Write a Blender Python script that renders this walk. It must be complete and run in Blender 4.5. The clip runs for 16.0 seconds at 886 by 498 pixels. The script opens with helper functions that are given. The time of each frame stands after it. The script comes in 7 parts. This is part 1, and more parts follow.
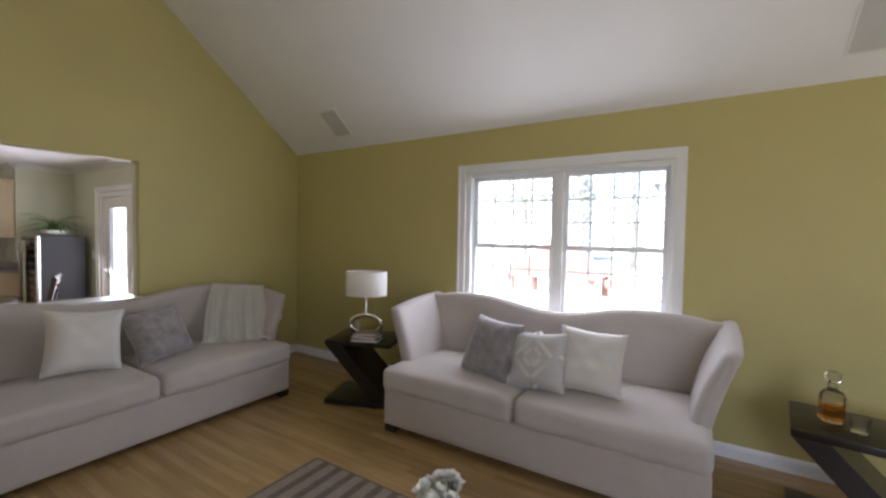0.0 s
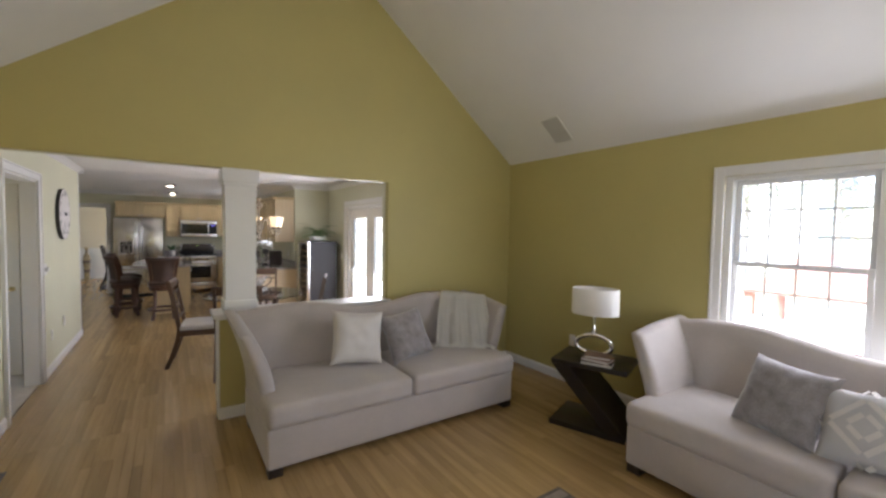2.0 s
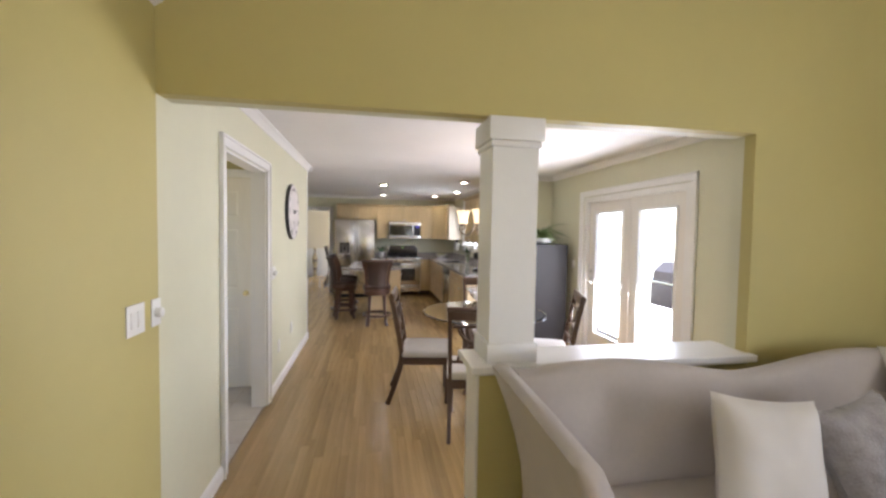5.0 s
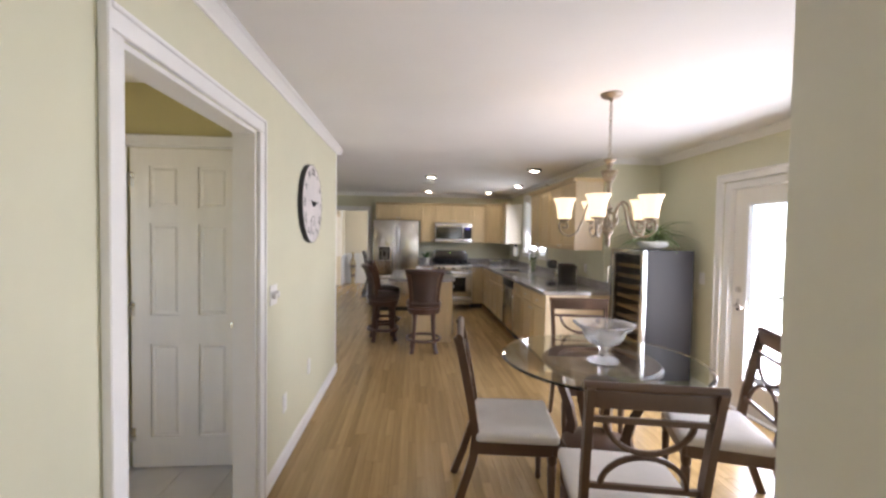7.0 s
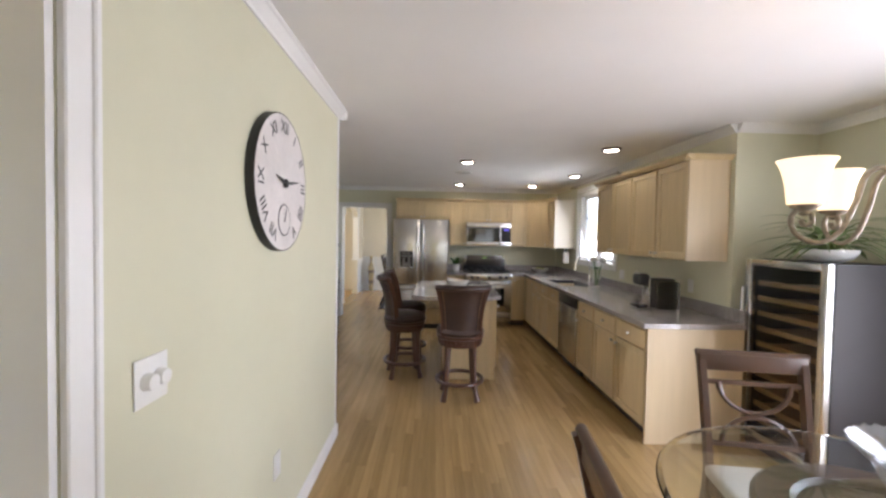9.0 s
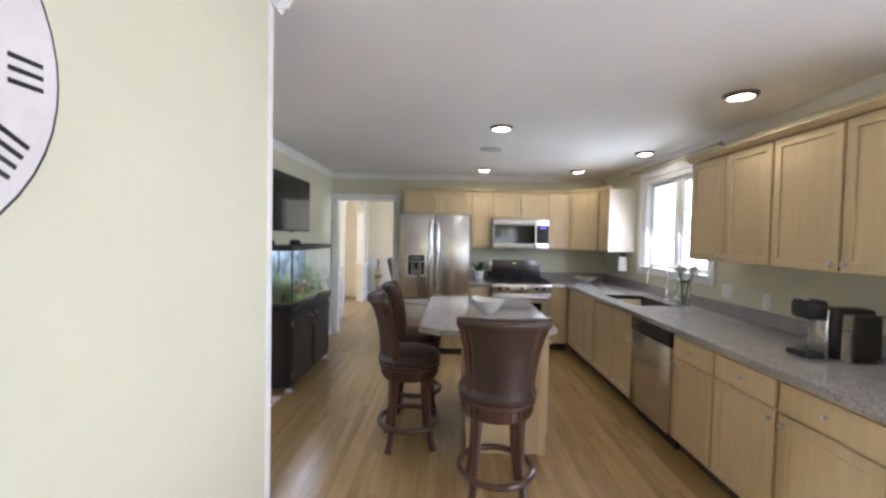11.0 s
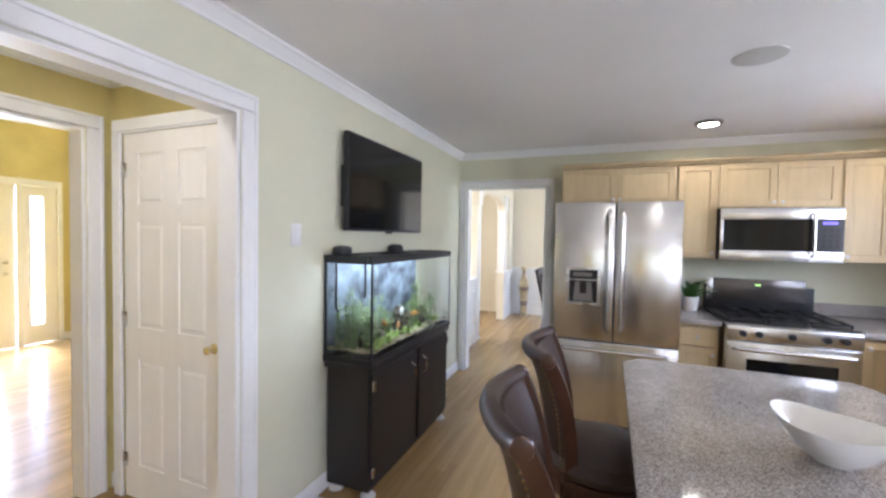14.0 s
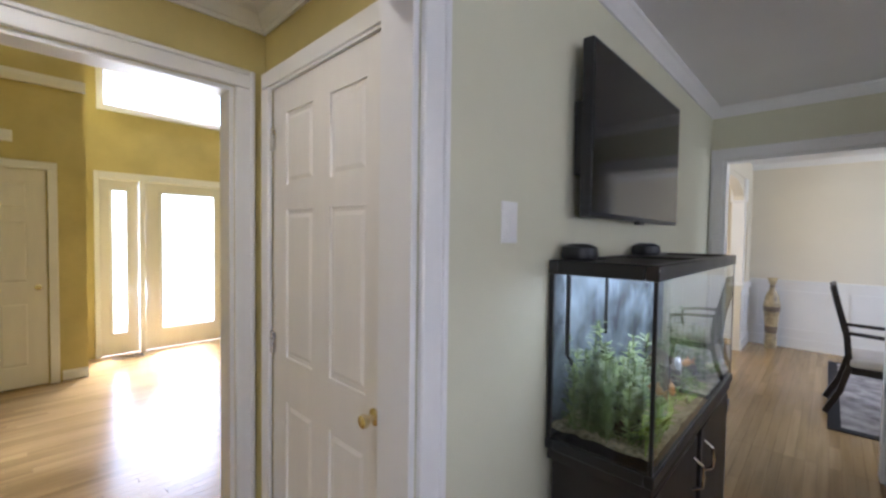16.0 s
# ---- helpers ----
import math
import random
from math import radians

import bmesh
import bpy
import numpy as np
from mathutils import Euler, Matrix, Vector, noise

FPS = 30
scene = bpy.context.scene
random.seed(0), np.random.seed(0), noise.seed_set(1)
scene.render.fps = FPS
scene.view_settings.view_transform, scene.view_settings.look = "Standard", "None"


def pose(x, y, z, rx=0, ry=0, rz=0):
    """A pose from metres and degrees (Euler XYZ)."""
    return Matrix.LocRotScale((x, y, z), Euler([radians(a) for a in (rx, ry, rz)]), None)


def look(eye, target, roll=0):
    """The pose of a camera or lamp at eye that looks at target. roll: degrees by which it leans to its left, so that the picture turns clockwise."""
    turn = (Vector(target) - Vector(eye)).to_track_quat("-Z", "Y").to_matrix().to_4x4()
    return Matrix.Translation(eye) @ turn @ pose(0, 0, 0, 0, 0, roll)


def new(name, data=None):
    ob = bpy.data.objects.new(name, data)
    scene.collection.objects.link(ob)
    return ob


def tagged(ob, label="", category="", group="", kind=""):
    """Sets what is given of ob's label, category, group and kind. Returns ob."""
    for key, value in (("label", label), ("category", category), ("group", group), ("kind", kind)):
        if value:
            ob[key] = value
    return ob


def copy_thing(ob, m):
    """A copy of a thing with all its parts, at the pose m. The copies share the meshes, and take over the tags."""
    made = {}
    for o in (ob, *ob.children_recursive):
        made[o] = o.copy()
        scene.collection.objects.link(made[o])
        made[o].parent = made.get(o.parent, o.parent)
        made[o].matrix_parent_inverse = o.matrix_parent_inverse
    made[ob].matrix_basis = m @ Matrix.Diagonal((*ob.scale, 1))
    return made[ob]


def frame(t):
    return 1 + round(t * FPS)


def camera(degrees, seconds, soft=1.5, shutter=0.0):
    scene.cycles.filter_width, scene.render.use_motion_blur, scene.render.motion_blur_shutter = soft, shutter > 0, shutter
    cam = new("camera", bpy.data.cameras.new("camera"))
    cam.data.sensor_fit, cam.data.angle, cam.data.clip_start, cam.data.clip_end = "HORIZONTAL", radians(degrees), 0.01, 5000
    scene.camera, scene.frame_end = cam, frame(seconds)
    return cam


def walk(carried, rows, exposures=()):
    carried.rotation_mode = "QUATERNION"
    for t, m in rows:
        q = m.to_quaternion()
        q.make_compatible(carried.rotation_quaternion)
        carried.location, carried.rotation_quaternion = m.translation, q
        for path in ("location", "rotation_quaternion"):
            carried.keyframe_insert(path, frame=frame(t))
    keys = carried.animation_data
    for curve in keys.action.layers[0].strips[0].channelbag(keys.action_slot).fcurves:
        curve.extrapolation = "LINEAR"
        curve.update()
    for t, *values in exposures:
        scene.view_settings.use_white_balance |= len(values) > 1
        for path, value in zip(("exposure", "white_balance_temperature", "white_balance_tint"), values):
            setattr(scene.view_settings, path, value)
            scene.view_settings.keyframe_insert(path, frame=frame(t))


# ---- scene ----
cam = camera(95.3, 16.0, soft=2.6)
EXPOSURES = [(0, 1.97, 5900, 19), (1.5, 1.93, 6000, 18), (2.0, 2.25, 6050, 18), (2.5, 2.8, 6100, 18), (3.0, 3.12, 6150, 18), (4.5, 2.88, 6100, 19), (7.0, 2.70, 6100, 20), (9.0, 2.70, 6000, 19), (11.5, 3.15, 5550, 17), (13.5, 3.43, 5480, 19), (15.0, 3.22, 5480, 21), (15.5, 2.97, 5480, 21), (16.0, 2.6, 5480, 21)]
PATH = [
    (0, (0.881, 0.206, 1.497), (-0.166, 1.909, 1.430), 0.9),
    (0.5, (0.852, 0.185, 1.533), (-0.391, 1.750, 1.463), 0.9),
    (1, (0.775, 0.135, 1.564), (-0.637, 1.549, 1.492), 0.9),
    (1.5, (0.629, 0.049, 1.591), (-0.917, 1.316, 1.516), 1.0),
    (2, (0.447, -0.004, 1.615), (-1.208, 1.115, 1.529), 1.0),
    (2.5, (0.199, -0.010, 1.630), (-1.556, 0.945, 1.534), 1.0),
    (3, (-0.078, -0.038, 1.611), (-1.908, 0.765, 1.512), 0.9),
    (3.5, (-0.378, -0.100, 1.600), (-2.262, 0.562, 1.503), 0.9),
    (4, (-0.724, -0.132, 1.584), (-2.645, 0.416, 1.486), 0.9),
    (4.5, (-1.082, -0.169, 1.564), (-3.032, 0.268, 1.473), 0.9),
    (7, (-2.932, -0.276, 1.513), (-4.925, -0.123, 1.447), 0.9),
    (7.5, (-3.280, -0.305, 1.506), (-5.276, -0.185, 1.444), 0.8),
    (8, (-3.626, -0.305, 1.510), (-5.623, -0.215, 1.449), 0.9),
    (8.5, (-4.009, -0.339, 1.523), (-6.007, -0.269, 1.458), 0.9),
    (9, (-4.367, -0.386, 1.520), (-6.365, -0.337, 1.460), 1.1),
    (11.5, (-6.209, -0.431, 1.510), (-8.207, -0.509, 1.452), 1.1),
    (12, (-6.548, -0.450, 1.507), (-8.540, -0.612, 1.452), 1.0),
    (12.5, (-6.854, -0.428, 1.521), (-8.833, -0.713, 1.459), 0.9),
    (13, (-7.136, -0.491, 1.501), (-9.091, -0.910, 1.444), 0.9),
    (13.5, (-7.403, -0.574, 1.505), (-9.321, -1.138, 1.447), 0.9),
    (14, (-7.661, -0.691, 1.514), (-9.522, -1.423, 1.452), 1.0),
    (14.5, (-7.884, -0.847, 1.498), (-9.668, -1.747, 1.440), 1.0),
    (15, (-8.086, -1.024, 1.479), (-9.787, -2.074, 1.422), 0.9),
    (15.5, (-8.268, -1.258, 1.478), (-9.848, -2.483, 1.415), 0.8),
    (16, (-8.397, -1.530, 1.468), (-9.841, -2.913, 1.404), 0.8),
]
walk(cam, [(t, look(eye, target, roll)) for t, eye, target, roll in PATH], EXPOSURES)

# ---- world, sun, large lights ----
def rgb(r, g, b):
    return (r, g, b, 1.0)


world = bpy.data.worlds.new("world")
scene.world = world
world.use_nodes = True
wn = world.node_tree
sky = wn.nodes.new("ShaderNodeTexSky")
sky.sky_type = "NISHITA"
sky.sun_disc = False
sky.sun_elevation = radians(56)
sky.sun_rotation = radians(206.6)
wn.links.new(sky.outputs[0], wn.nodes["Background"].inputs[0])
wn.nodes["Background"].inputs[1].default_value = 0.15
sun = new("sun", bpy.data.lights.new("sun", "SUN"))
sun.data.energy, sun.data.angle, sun.data.color = 4.2, radians(20), (1.0, 0.96, 0.9)
sun.matrix_world = look((-6, -12, 20), (0, 0, 0))


def sky_panel(name, eye, target, w, h, watts, colour=(1, 1, 1)):
    """An area lamp in an opening, seen or added, standing in for the sky."""
    la = new(name, bpy.data.lights.new(name, "AREA"))
    la.data.shape, la.data.size, la.data.size_y, la.data.energy, la.data.color = "RECTANGLE", w, h, watts, colour
    la.matrix_world = look(eye, target)
    return la


DAY, NY0 = (0.96, 0.98, 1.0), 3.58
sky_panel("skylight_living_window", (-0.12, NY0 + 0.03, 1.45), (-0.12, 0, 1.2), 1.5, 1.15, 9, DAY)
# South opening lies out of view, assumed from how the sofas are lit.
sky_panel("skylight_assumed_south", (2.3, -1.20, 1.45), (1.9, 3, 1.2), 1.3, 1.2, 6.6, DAY)
# East window is unseen, added to bring side light into the living room.
sky_panel("skylight_added_east", (4.2, 2.60, 1.45), (0, 2.5, 1.1), 1.15, 1.05, 1.5, DAY)
sky_panel("skylight_patio_door", (-5.55, 2.63, 1.05), (-5.55, 0, 0.6), 1.45, 1.5, 13, DAY)
sky_panel("skylight_kitchen_window", (-10.15, 1.985, 1.62), (-10.15, 0, 0.8), 1.1, 0.75, 2.9, DAY)
sky_panel("skylight_front_door", (-9.7, -7.56, 1.15), (-9.5, -3, 0.8), 1.1, 1.6, 7.0, DAY)
sky_panel("skylight_transom", (-9.76, -7.56, 3.14), (-9.6, -3, 1.0), 1.3, 0.38, 9, DAY)
# Both far rooms get fill panels at unseen openings, added to brighten them.
sky_panel("fill_far_dining", (-14.0, 1.53, 1.5), (-14.0, -2, 1.2), 1.9, 1.3, 4.8, DAY)
sky_panel("fill_far_room", (-13.35, -3.82, 1.55), (-13.5, -1, 1.3), 0.9, 1.0, 2.6, DAY)
# Warm fill at a hidden back opening, added to brighten the passage.
sky_panel("fill_passage", (-4.4, -3.15, 1.5), (-4.4, 0, 1.3), 0.9, 1.1, 0.3, (1.0, 0.93, 0.80))
la = sky_panel("vestibule_lamp", (-8.40, -2.62, 2.40), (-8.40, -2.62, 0), 0.15, 0.15, 0.4, (1.0, 0.94, 0.84))
la.data.shape = "DISK"


# ---- materials ----
def material(name, colour, rough=0.6, metal=0.0, vary=0.06, scale=6.0, fine=0.0, bump=0.0, bump_scale=120.0,
             stretch=(1, 1, 1), spec=0.5, coat=0.0, sheen=0.0, per_object=0.0, per_island=0.0):
    m = bpy.data.materials.new(name)
    m.use_nodes = True
    nt = m.node_tree
    p = nt.nodes["Principled BSDF"]
    p.inputs["Roughness"].default_value = rough
    p.inputs["Metallic"].default_value = metal
    p.inputs["Specular IOR Level"].default_value = spec
    p.inputs["Coat Weight"].default_value = coat
    p.inputs["Sheen Weight"].default_value = sheen
    co = nt.nodes.new("ShaderNodeTexCoord")
    mp = nt.nodes.new("ShaderNodeMapping")
    mp.inputs["Scale"].default_value = stretch
    nt.links.new(co.outputs["Object"], mp.inputs["Vector"])
    n1 = nt.nodes.new("ShaderNodeTexNoise")
    n1.inputs["Scale"].default_value, n1.inputs["Detail"].default_value = scale, 5
    nt.links.new(mp.outputs[0], n1.inputs["Vector"])
    hsv = nt.nodes.new("ShaderNodeHueSaturation")
    hsv.inputs["Color"].default_value = rgb(*colour)
    r1 = nt.nodes.new("ShaderNodeMapRange")
    r1.inputs["From Min"].default_value, r1.inputs["From Max"].default_value = 0.3, 0.7
    r1.inputs["To Min"].default_value, r1.inputs["To Max"].default_value = 1 - vary, 1 + vary
    nt.links.new(n1.outputs["Fac"], r1.inputs["Value"])
    value = r1.outputs[0]

    def times(a, b):
        mu = nt.nodes.new("ShaderNodeMath")
        mu.operation = "MULTIPLY"
        nt.links.new(a, mu.inputs[0])
        nt.links.new(b, mu.inputs[1])
        return mu.outputs[0]

    def spread(sock, amount):
        r = nt.nodes.new("ShaderNodeMapRange")
        r.inputs["To Min"].default_value, r.inputs["To Max"].default_value = 1 - amount, 1 + amount
        nt.links.new(sock, r.inputs["Value"])
        return r.outputs[0]

    if fine:
        n2 = nt.nodes.new("ShaderNodeTexNoise")
        n2.inputs["Scale"].default_value, n2.inputs["Detail"].default_value = scale * 9, 4
        nt.links.new(mp.outputs[0], n2.inputs["Vector"])
        value = times(value, spread(n2.outputs["Fac"], fine))
    if per_object:
        oi = nt.nodes.new("ShaderNodeObjectInfo")
        value = times(value, spread(oi.outputs["Random"], per_object))
    if per_island:
        ge = nt.nodes.new("ShaderNodeNewGeometry")
        value = times(value, spread(ge.outputs["Random Per Island"], per_island))
    nt.links.new(value, hsv.inputs["Value"])
    nt.links.new(hsv.outputs[0], p.inputs["Base Color"])
    rr = nt.nodes.new("ShaderNodeMapRange")
    rr.inputs["To Min"].default_value, rr.inputs["To Max"].default_value = max(0.02, rough - 0.06), min(1, rough + 0.06)
    nt.links.new(n1.outputs["Fac"], rr.inputs["Value"])
    nt.links.new(rr.outputs[0], p.inputs["Roughness"])
    if bump:
        nb = nt.nodes.new("ShaderNodeTexNoise")
        nb.inputs["Scale"].default_value, nb.inputs["Detail"].default_value = bump_scale, 4
        nt.links.new(mp.outputs[0], nb.inputs["Vector"])
        b = nt.nodes.new("ShaderNodeBump")
        b.inputs["Strength"].default_value, b.inputs["Distance"].default_value = bump, 0.004
        nt.links.new(nb.outputs["Fac"], b.inputs["Height"])
        nt.links.new(b.outputs[0], p.inputs["Normal"])
    return m


def glass(name, tint=(1, 1, 1), rough=0.0, ior=1.45):
    m = bpy.data.materials.new(name)
    m.use_nodes = True
    p = m.node_tree.nodes["Principled BSDF"]
    p.inputs["Base Color"].default_value = rgb(*tint)
    p.inputs["Transmission Weight"].default_value = 1
    p.inputs["Roughness"].default_value, p.inputs["IOR"].default_value = rough, ior
    return m


def glow(name, colour, strength):
    m = bpy.data.materials.new(name)
    m.use_nodes = True
    p = m.node_tree.nodes["Principled BSDF"]
    p.inputs["Base Color"].default_value = rgb(*colour)
    p.inputs["Emission Color"].default_value = rgb(*colour)
    p.inputs["Emission Strength"].default_value = strength
    return m


def speckle(name, colours, scale, rough):
    """Polished granite: crystals of several colours."""
    m = bpy.data.materials.new(name)
    m.use_nodes = True
    nt = m.node_tree
    p = nt.nodes["Principled BSDF"]
    p.inputs["Roughness"].default_value = rough
    co = nt.nodes.new("ShaderNodeTexCoord")
    vo = nt.nodes.new("ShaderNodeTexVoronoi")
    vo.inputs["Scale"].default_value = scale
    nt.links.new(co.outputs["Object"], vo.inputs["Vector"])
    sep = nt.nodes.new("ShaderNodeSeparateColor")
    nt.links.new(vo.outputs["Color"], sep.inputs[0])
    ramp = nt.nodes.new("ShaderNodeValToRGB")
    ramp.color_ramp.interpolation = "CONSTANT"
    while len(ramp.color_ramp.elements) < len(colours):
        ramp.color_ramp.elements.new(0.5)
    for e, (pos, c) in zip(ramp.color_ramp.elements, colours):
        e.position, e.color = pos, rgb(*c)
    nt.links.new(sep.outputs[0], ramp.inputs[0])
    no = nt.nodes.new("ShaderNodeTexNoise")
    no.inputs["Scale"].default_value, no.inputs["Detail"].default_value = 9, 6
    nt.links.new(co.outputs["Object"], no.inputs["Vector"])
    r = nt.nodes.new("ShaderNodeMapRange")
    r.inputs["From Min"].default_value, r.inputs["From Max"].default_value = 0.3, 0.7
    r.inputs["To Min"].default_value, r.inputs["To Max"].default_value = 0.88, 1.1
    nt.links.new(no.outputs["Fac"], r.inputs["Value"])
    hsv = nt.nodes.new("ShaderNodeHueSaturation")
    nt.links.new(ramp.outputs[0], hsv.inputs["Color"])
    nt.links.new(r.outputs[0], hsv.inputs["Value"])
    nt.links.new(hsv.outputs[0], p.inputs["Base Color"])
    return m


OLIVE = material("olive_wall_paint", (0.50, 0.43, 0.165), 0.55, vary=0.03, scale=1.5, fine=0.02, bump=0.12, bump_scale=180)
SAGE = material("sage_wall_paint", (0.63, 0.615, 0.455), 0.55, vary=0.03, scale=1.5, fine=0.02, bump=0.12, bump_scale=180)
GOLD = material("golden_wall_paint", (0.56, 0.47, 0.185), 0.5, vary=0.10, scale=3, fine=0.03, bump=0.12, bump_scale=180)
CREAM = material("cream_wall_paint", (0.72, 0.66, 0.54), 0.55, vary=0.03, scale=1.5, bump=0.1, bump_scale=180)
CEIL = material("ceiling_white", (0.83, 0.815, 0.80), 0.8, vary=0.02, scale=2, bump=0.1, bump_scale=200)
TRIM = material("white_trim_paint", (0.80, 0.79, 0.77), 0.32, vary=0.02, scale=3, fine=0.02)
DOORW = material("white_door_paint", (0.80, 0.77, 0.72), 0.35, vary=0.03, scale=2, fine=0.02, bump=0.1, bump_scale=60, stretch=(6, 6, 1))
OAK = material("oak_strip", (0.38, 0.25, 0.107), 0.22, vary=0.13, scale=5, fine=0.12, stretch=(0.35, 5, 5), per_island=0.17)
OAKP = material("oak_strip_single", (0.38, 0.25, 0.107), 0.22, vary=0.13, scale=5, fine=0.12, stretch=(0.35, 5, 5), per_object=0.17)
HALLP = material("passage_wall_paint", (0.52, 0.465, 0.22), 0.55, vary=0.03, scale=1.5, fine=0.02, bump=0.12, bump_scale=180)
SUBFLOOR = material("dark_joint", (0.26, 0.17, 0.08), 0.7)
TILE = material("pale_hall_tile", (0.55, 0.50, 0.42), 0.4, vary=0.06)
# Paler than real grass, the outdoor overexposure is put into the colour.
GRASS = material("lawn", (0.42, 0.44, 0.32), 0.9, vary=0.3, scale=1.2, fine=0.3)
PANE = glass("window_glass", (1, 1, 1), 0.0, 1.05)


# ---- builders ----
def link_mesh(name, bm, mat, parent=None, label="", smooth=False):
    me = bpy.data.meshes.new(name)
    bmesh.ops.recalc_face_normals(bm, faces=bm.faces[:])
    if smooth:
        for f in bm.faces:
            f.smooth = True
    bm.to_mesh(me)
    bm.free()
    if smooth:
        me.set_sharp_from_angle(angle=radians(40))
    me.materials.append(mat)
    ob = new(name, me)
    ob.parent = parent
    if label:
        ob["label"] = label
    return ob


def part(name, bm, mat, parent, label="", smooth=True):
    return link_mesh(name, bm, mat, parent, label, smooth)


def add_box(bm, x0, x1, y0, y1, z0, z1, bevel=0.0, seg=2):
    r = bmesh.ops.create_cube(bm, size=1.0)
    vs = r["verts"]
    bmesh.ops.scale(bm, vec=(abs(x1 - x0), abs(y1 - y0), abs(z1 - z0)), verts=vs)
    bmesh.ops.translate(bm, vec=((x0 + x1) / 2, (y0 + y1) / 2, (z0 + z1) / 2), verts=vs)
    if bevel:
        es = list({e for v in vs for e in v.link_edges})
        out = bmesh.ops.bevel(bm, geom=es, offset=bevel, segments=seg, affect="EDGES", profile=0.5)
        vs = list({v for f in out["faces"] for v in f.verts} | {v for v in vs if v.is_valid})
    return vs


def boxes(*specs, bevel=0.0, seg=2):
    bm = bmesh.new()
    for s in specs:
        add_box(bm, *s, bevel=bevel, seg=seg)
    return bm


def lathe(profile, steps=24, bm=None, centre=(0, 0), close=True):
    """A body of revolution about z from (radius, height) pairs."""
    bm = bm or bmesh.new()
    rings = []
    for r, z in profile:
        rings.append([bm.verts.new((centre[0] + r * math.cos(2 * math.pi * i / steps), centre[1] + r * math.sin(2 * math.pi * i / steps), z)) for i in range(steps)])
    for a, b in zip(rings, rings[1:]):
        for i in range(steps):
            j = (i + 1) % steps
            bm.faces.new((a[i], a[j], b[j], b[i]))
    if close:
        bm.faces.new(rings[0][::-1])
        bm.faces.new(rings[-1])
    return bm


def tube(points, radius, steps=8, bm=None):
    """A round bar along points; radius is a number or one for each point."""
    bm = bm or bmesh.new()
    pts = [Vector(p) for p in points]
    rs = radius if isinstance(radius, (list, tuple)) else [radius] * len(pts)
    up, rings = Vector((0.013, 0.02, 1)), []
    for i, p in enumerate(pts):
        d = (pts[min(i + 1, len(pts) - 1)] - pts[max(i - 1, 0)]).normalized()
        ref = up if abs(d.dot(up)) < 0.95 else Vector((1, 0.03, 0))
        a = d.cross(ref).normalized()
        if rings and a.dot(prev) < 0:
            a = -a
        prev = a
        b = d.cross(a)
        rings.append([bm.verts.new(p + rs[i] * (a * math.cos(2 * math.pi * k / steps) + b * math.sin(2 * math.pi * k / steps))) for k in range(steps)])
    for r0, r1 in zip(rings, rings[1:]):
        for k in range(steps):
            j = (k + 1) % steps
            bm.faces.new((r0[k], r0[j], r1[j], r1[k]))
    bm.faces.new(rings[0][::-1])
    bm.faces.new(rings[-1])
    return bm


def prism(outline, axis, a0, a1, bm=None, bevel=0.0):
    """A flat outline drawn out along an axis. Axis x: (y, z); y: (x, z); z: (x, y)."""
    bm = bm or bmesh.new()
    place = {"x": lambda u, v, a: (a, u, v), "y": lambda u, v, a: (u, a, v), "z": lambda u, v, a: (u, v, a)}[axis]
    lo = [bm.verts.new(place(u, v, a0)) for u, v in outline]
    hi = [bm.verts.new(place(u, v, a1)) for u, v in outline]
    n = len(outline)
    fs = [bm.faces.new(lo), bm.faces.new(hi[::-1])]
    for i in range(n):
        fs.append(bm.faces.new((lo[i], hi[i], hi[(i + 1) % n], lo[(i + 1) % n])))
    if bevel:
        es = list(set(fs[0].edges) | set(fs[1].edges))
        bmesh.ops.bevel(bm, geom=es, offset=bevel, segments=2, affect="EDGES")
    return bm


def structure(name, bm, mat, label, category, smooth=False):
    return tagged(link_mesh(name, bm, mat, None, "", smooth), label, category, kind="structure")


def thing(name, loc, label, category, group="", rz=0.0):
    e = new(name)
    e.empty_display_size = 0.1
    e.matrix_basis = pose(*loc, 0, 0, rz)
    return tagged(e, label, category, group)


# ---- large structure ----
WX, NY, SY, EAVE, RIDGE_Y, RIDGE = -3.36, 3.58, -1.10, 2.47, 1.24, 4.284
CEILZ, HEAD = 2.44, 2.115
KN, KW, KS, EX = 1.95, -12.0, -2.196, 4.1
PN = 2.60


bm = prism([(SY, HEAD), (NY, HEAD), (NY, EAVE), (RIDGE_Y, RIDGE), (SY, EAVE)], "x", WX - 0.07, WX)
add_box(bm, WX - 0.07, WX, 1.875, NY, 0, HEAD)
add_box(bm, WX - 0.07, WX, 0.33, 1.875, 0, 0.86)
structure("wall_west_living", bm, OLIVE, "olive gable wall above a wide opening with a low half wall", "wall")
bm = boxes((WX - 0.14, WX - 0.07, SY, PN, HEAD, CEILZ), (WX - 0.14, WX - 0.07, 1.875, PN, 0, HEAD), (WX - 0.21, WX - 0.07, 0.33, 1.875, 0, 0.86))
structure("wall_east_dining", bm, SAGE, "pale green dining side of the opening wall", "wall")
WIN = (-0.945, 0.77, 0.80, 2.08)


def wall_x(name, y0, y1, x0, x1, z1, holes, mat, label):
    """A wall along x between y0 and y1, with rectangular openings (x0, x1, z0, z1)."""
    bm, at = bmesh.new(), x0
    for a, b, c, d in sorted(holes):
        add_box(bm, at, a, y0, y1, 0, z1)
        if c > 0:
            add_box(bm, a, b, y0, y1, 0, c)
        add_box(bm, a, b, y0, y1, d, z1)
        at = b
    add_box(bm, at, x1, y0, y1, 0, z1)
    return structure(name, bm, mat, label, "wall")


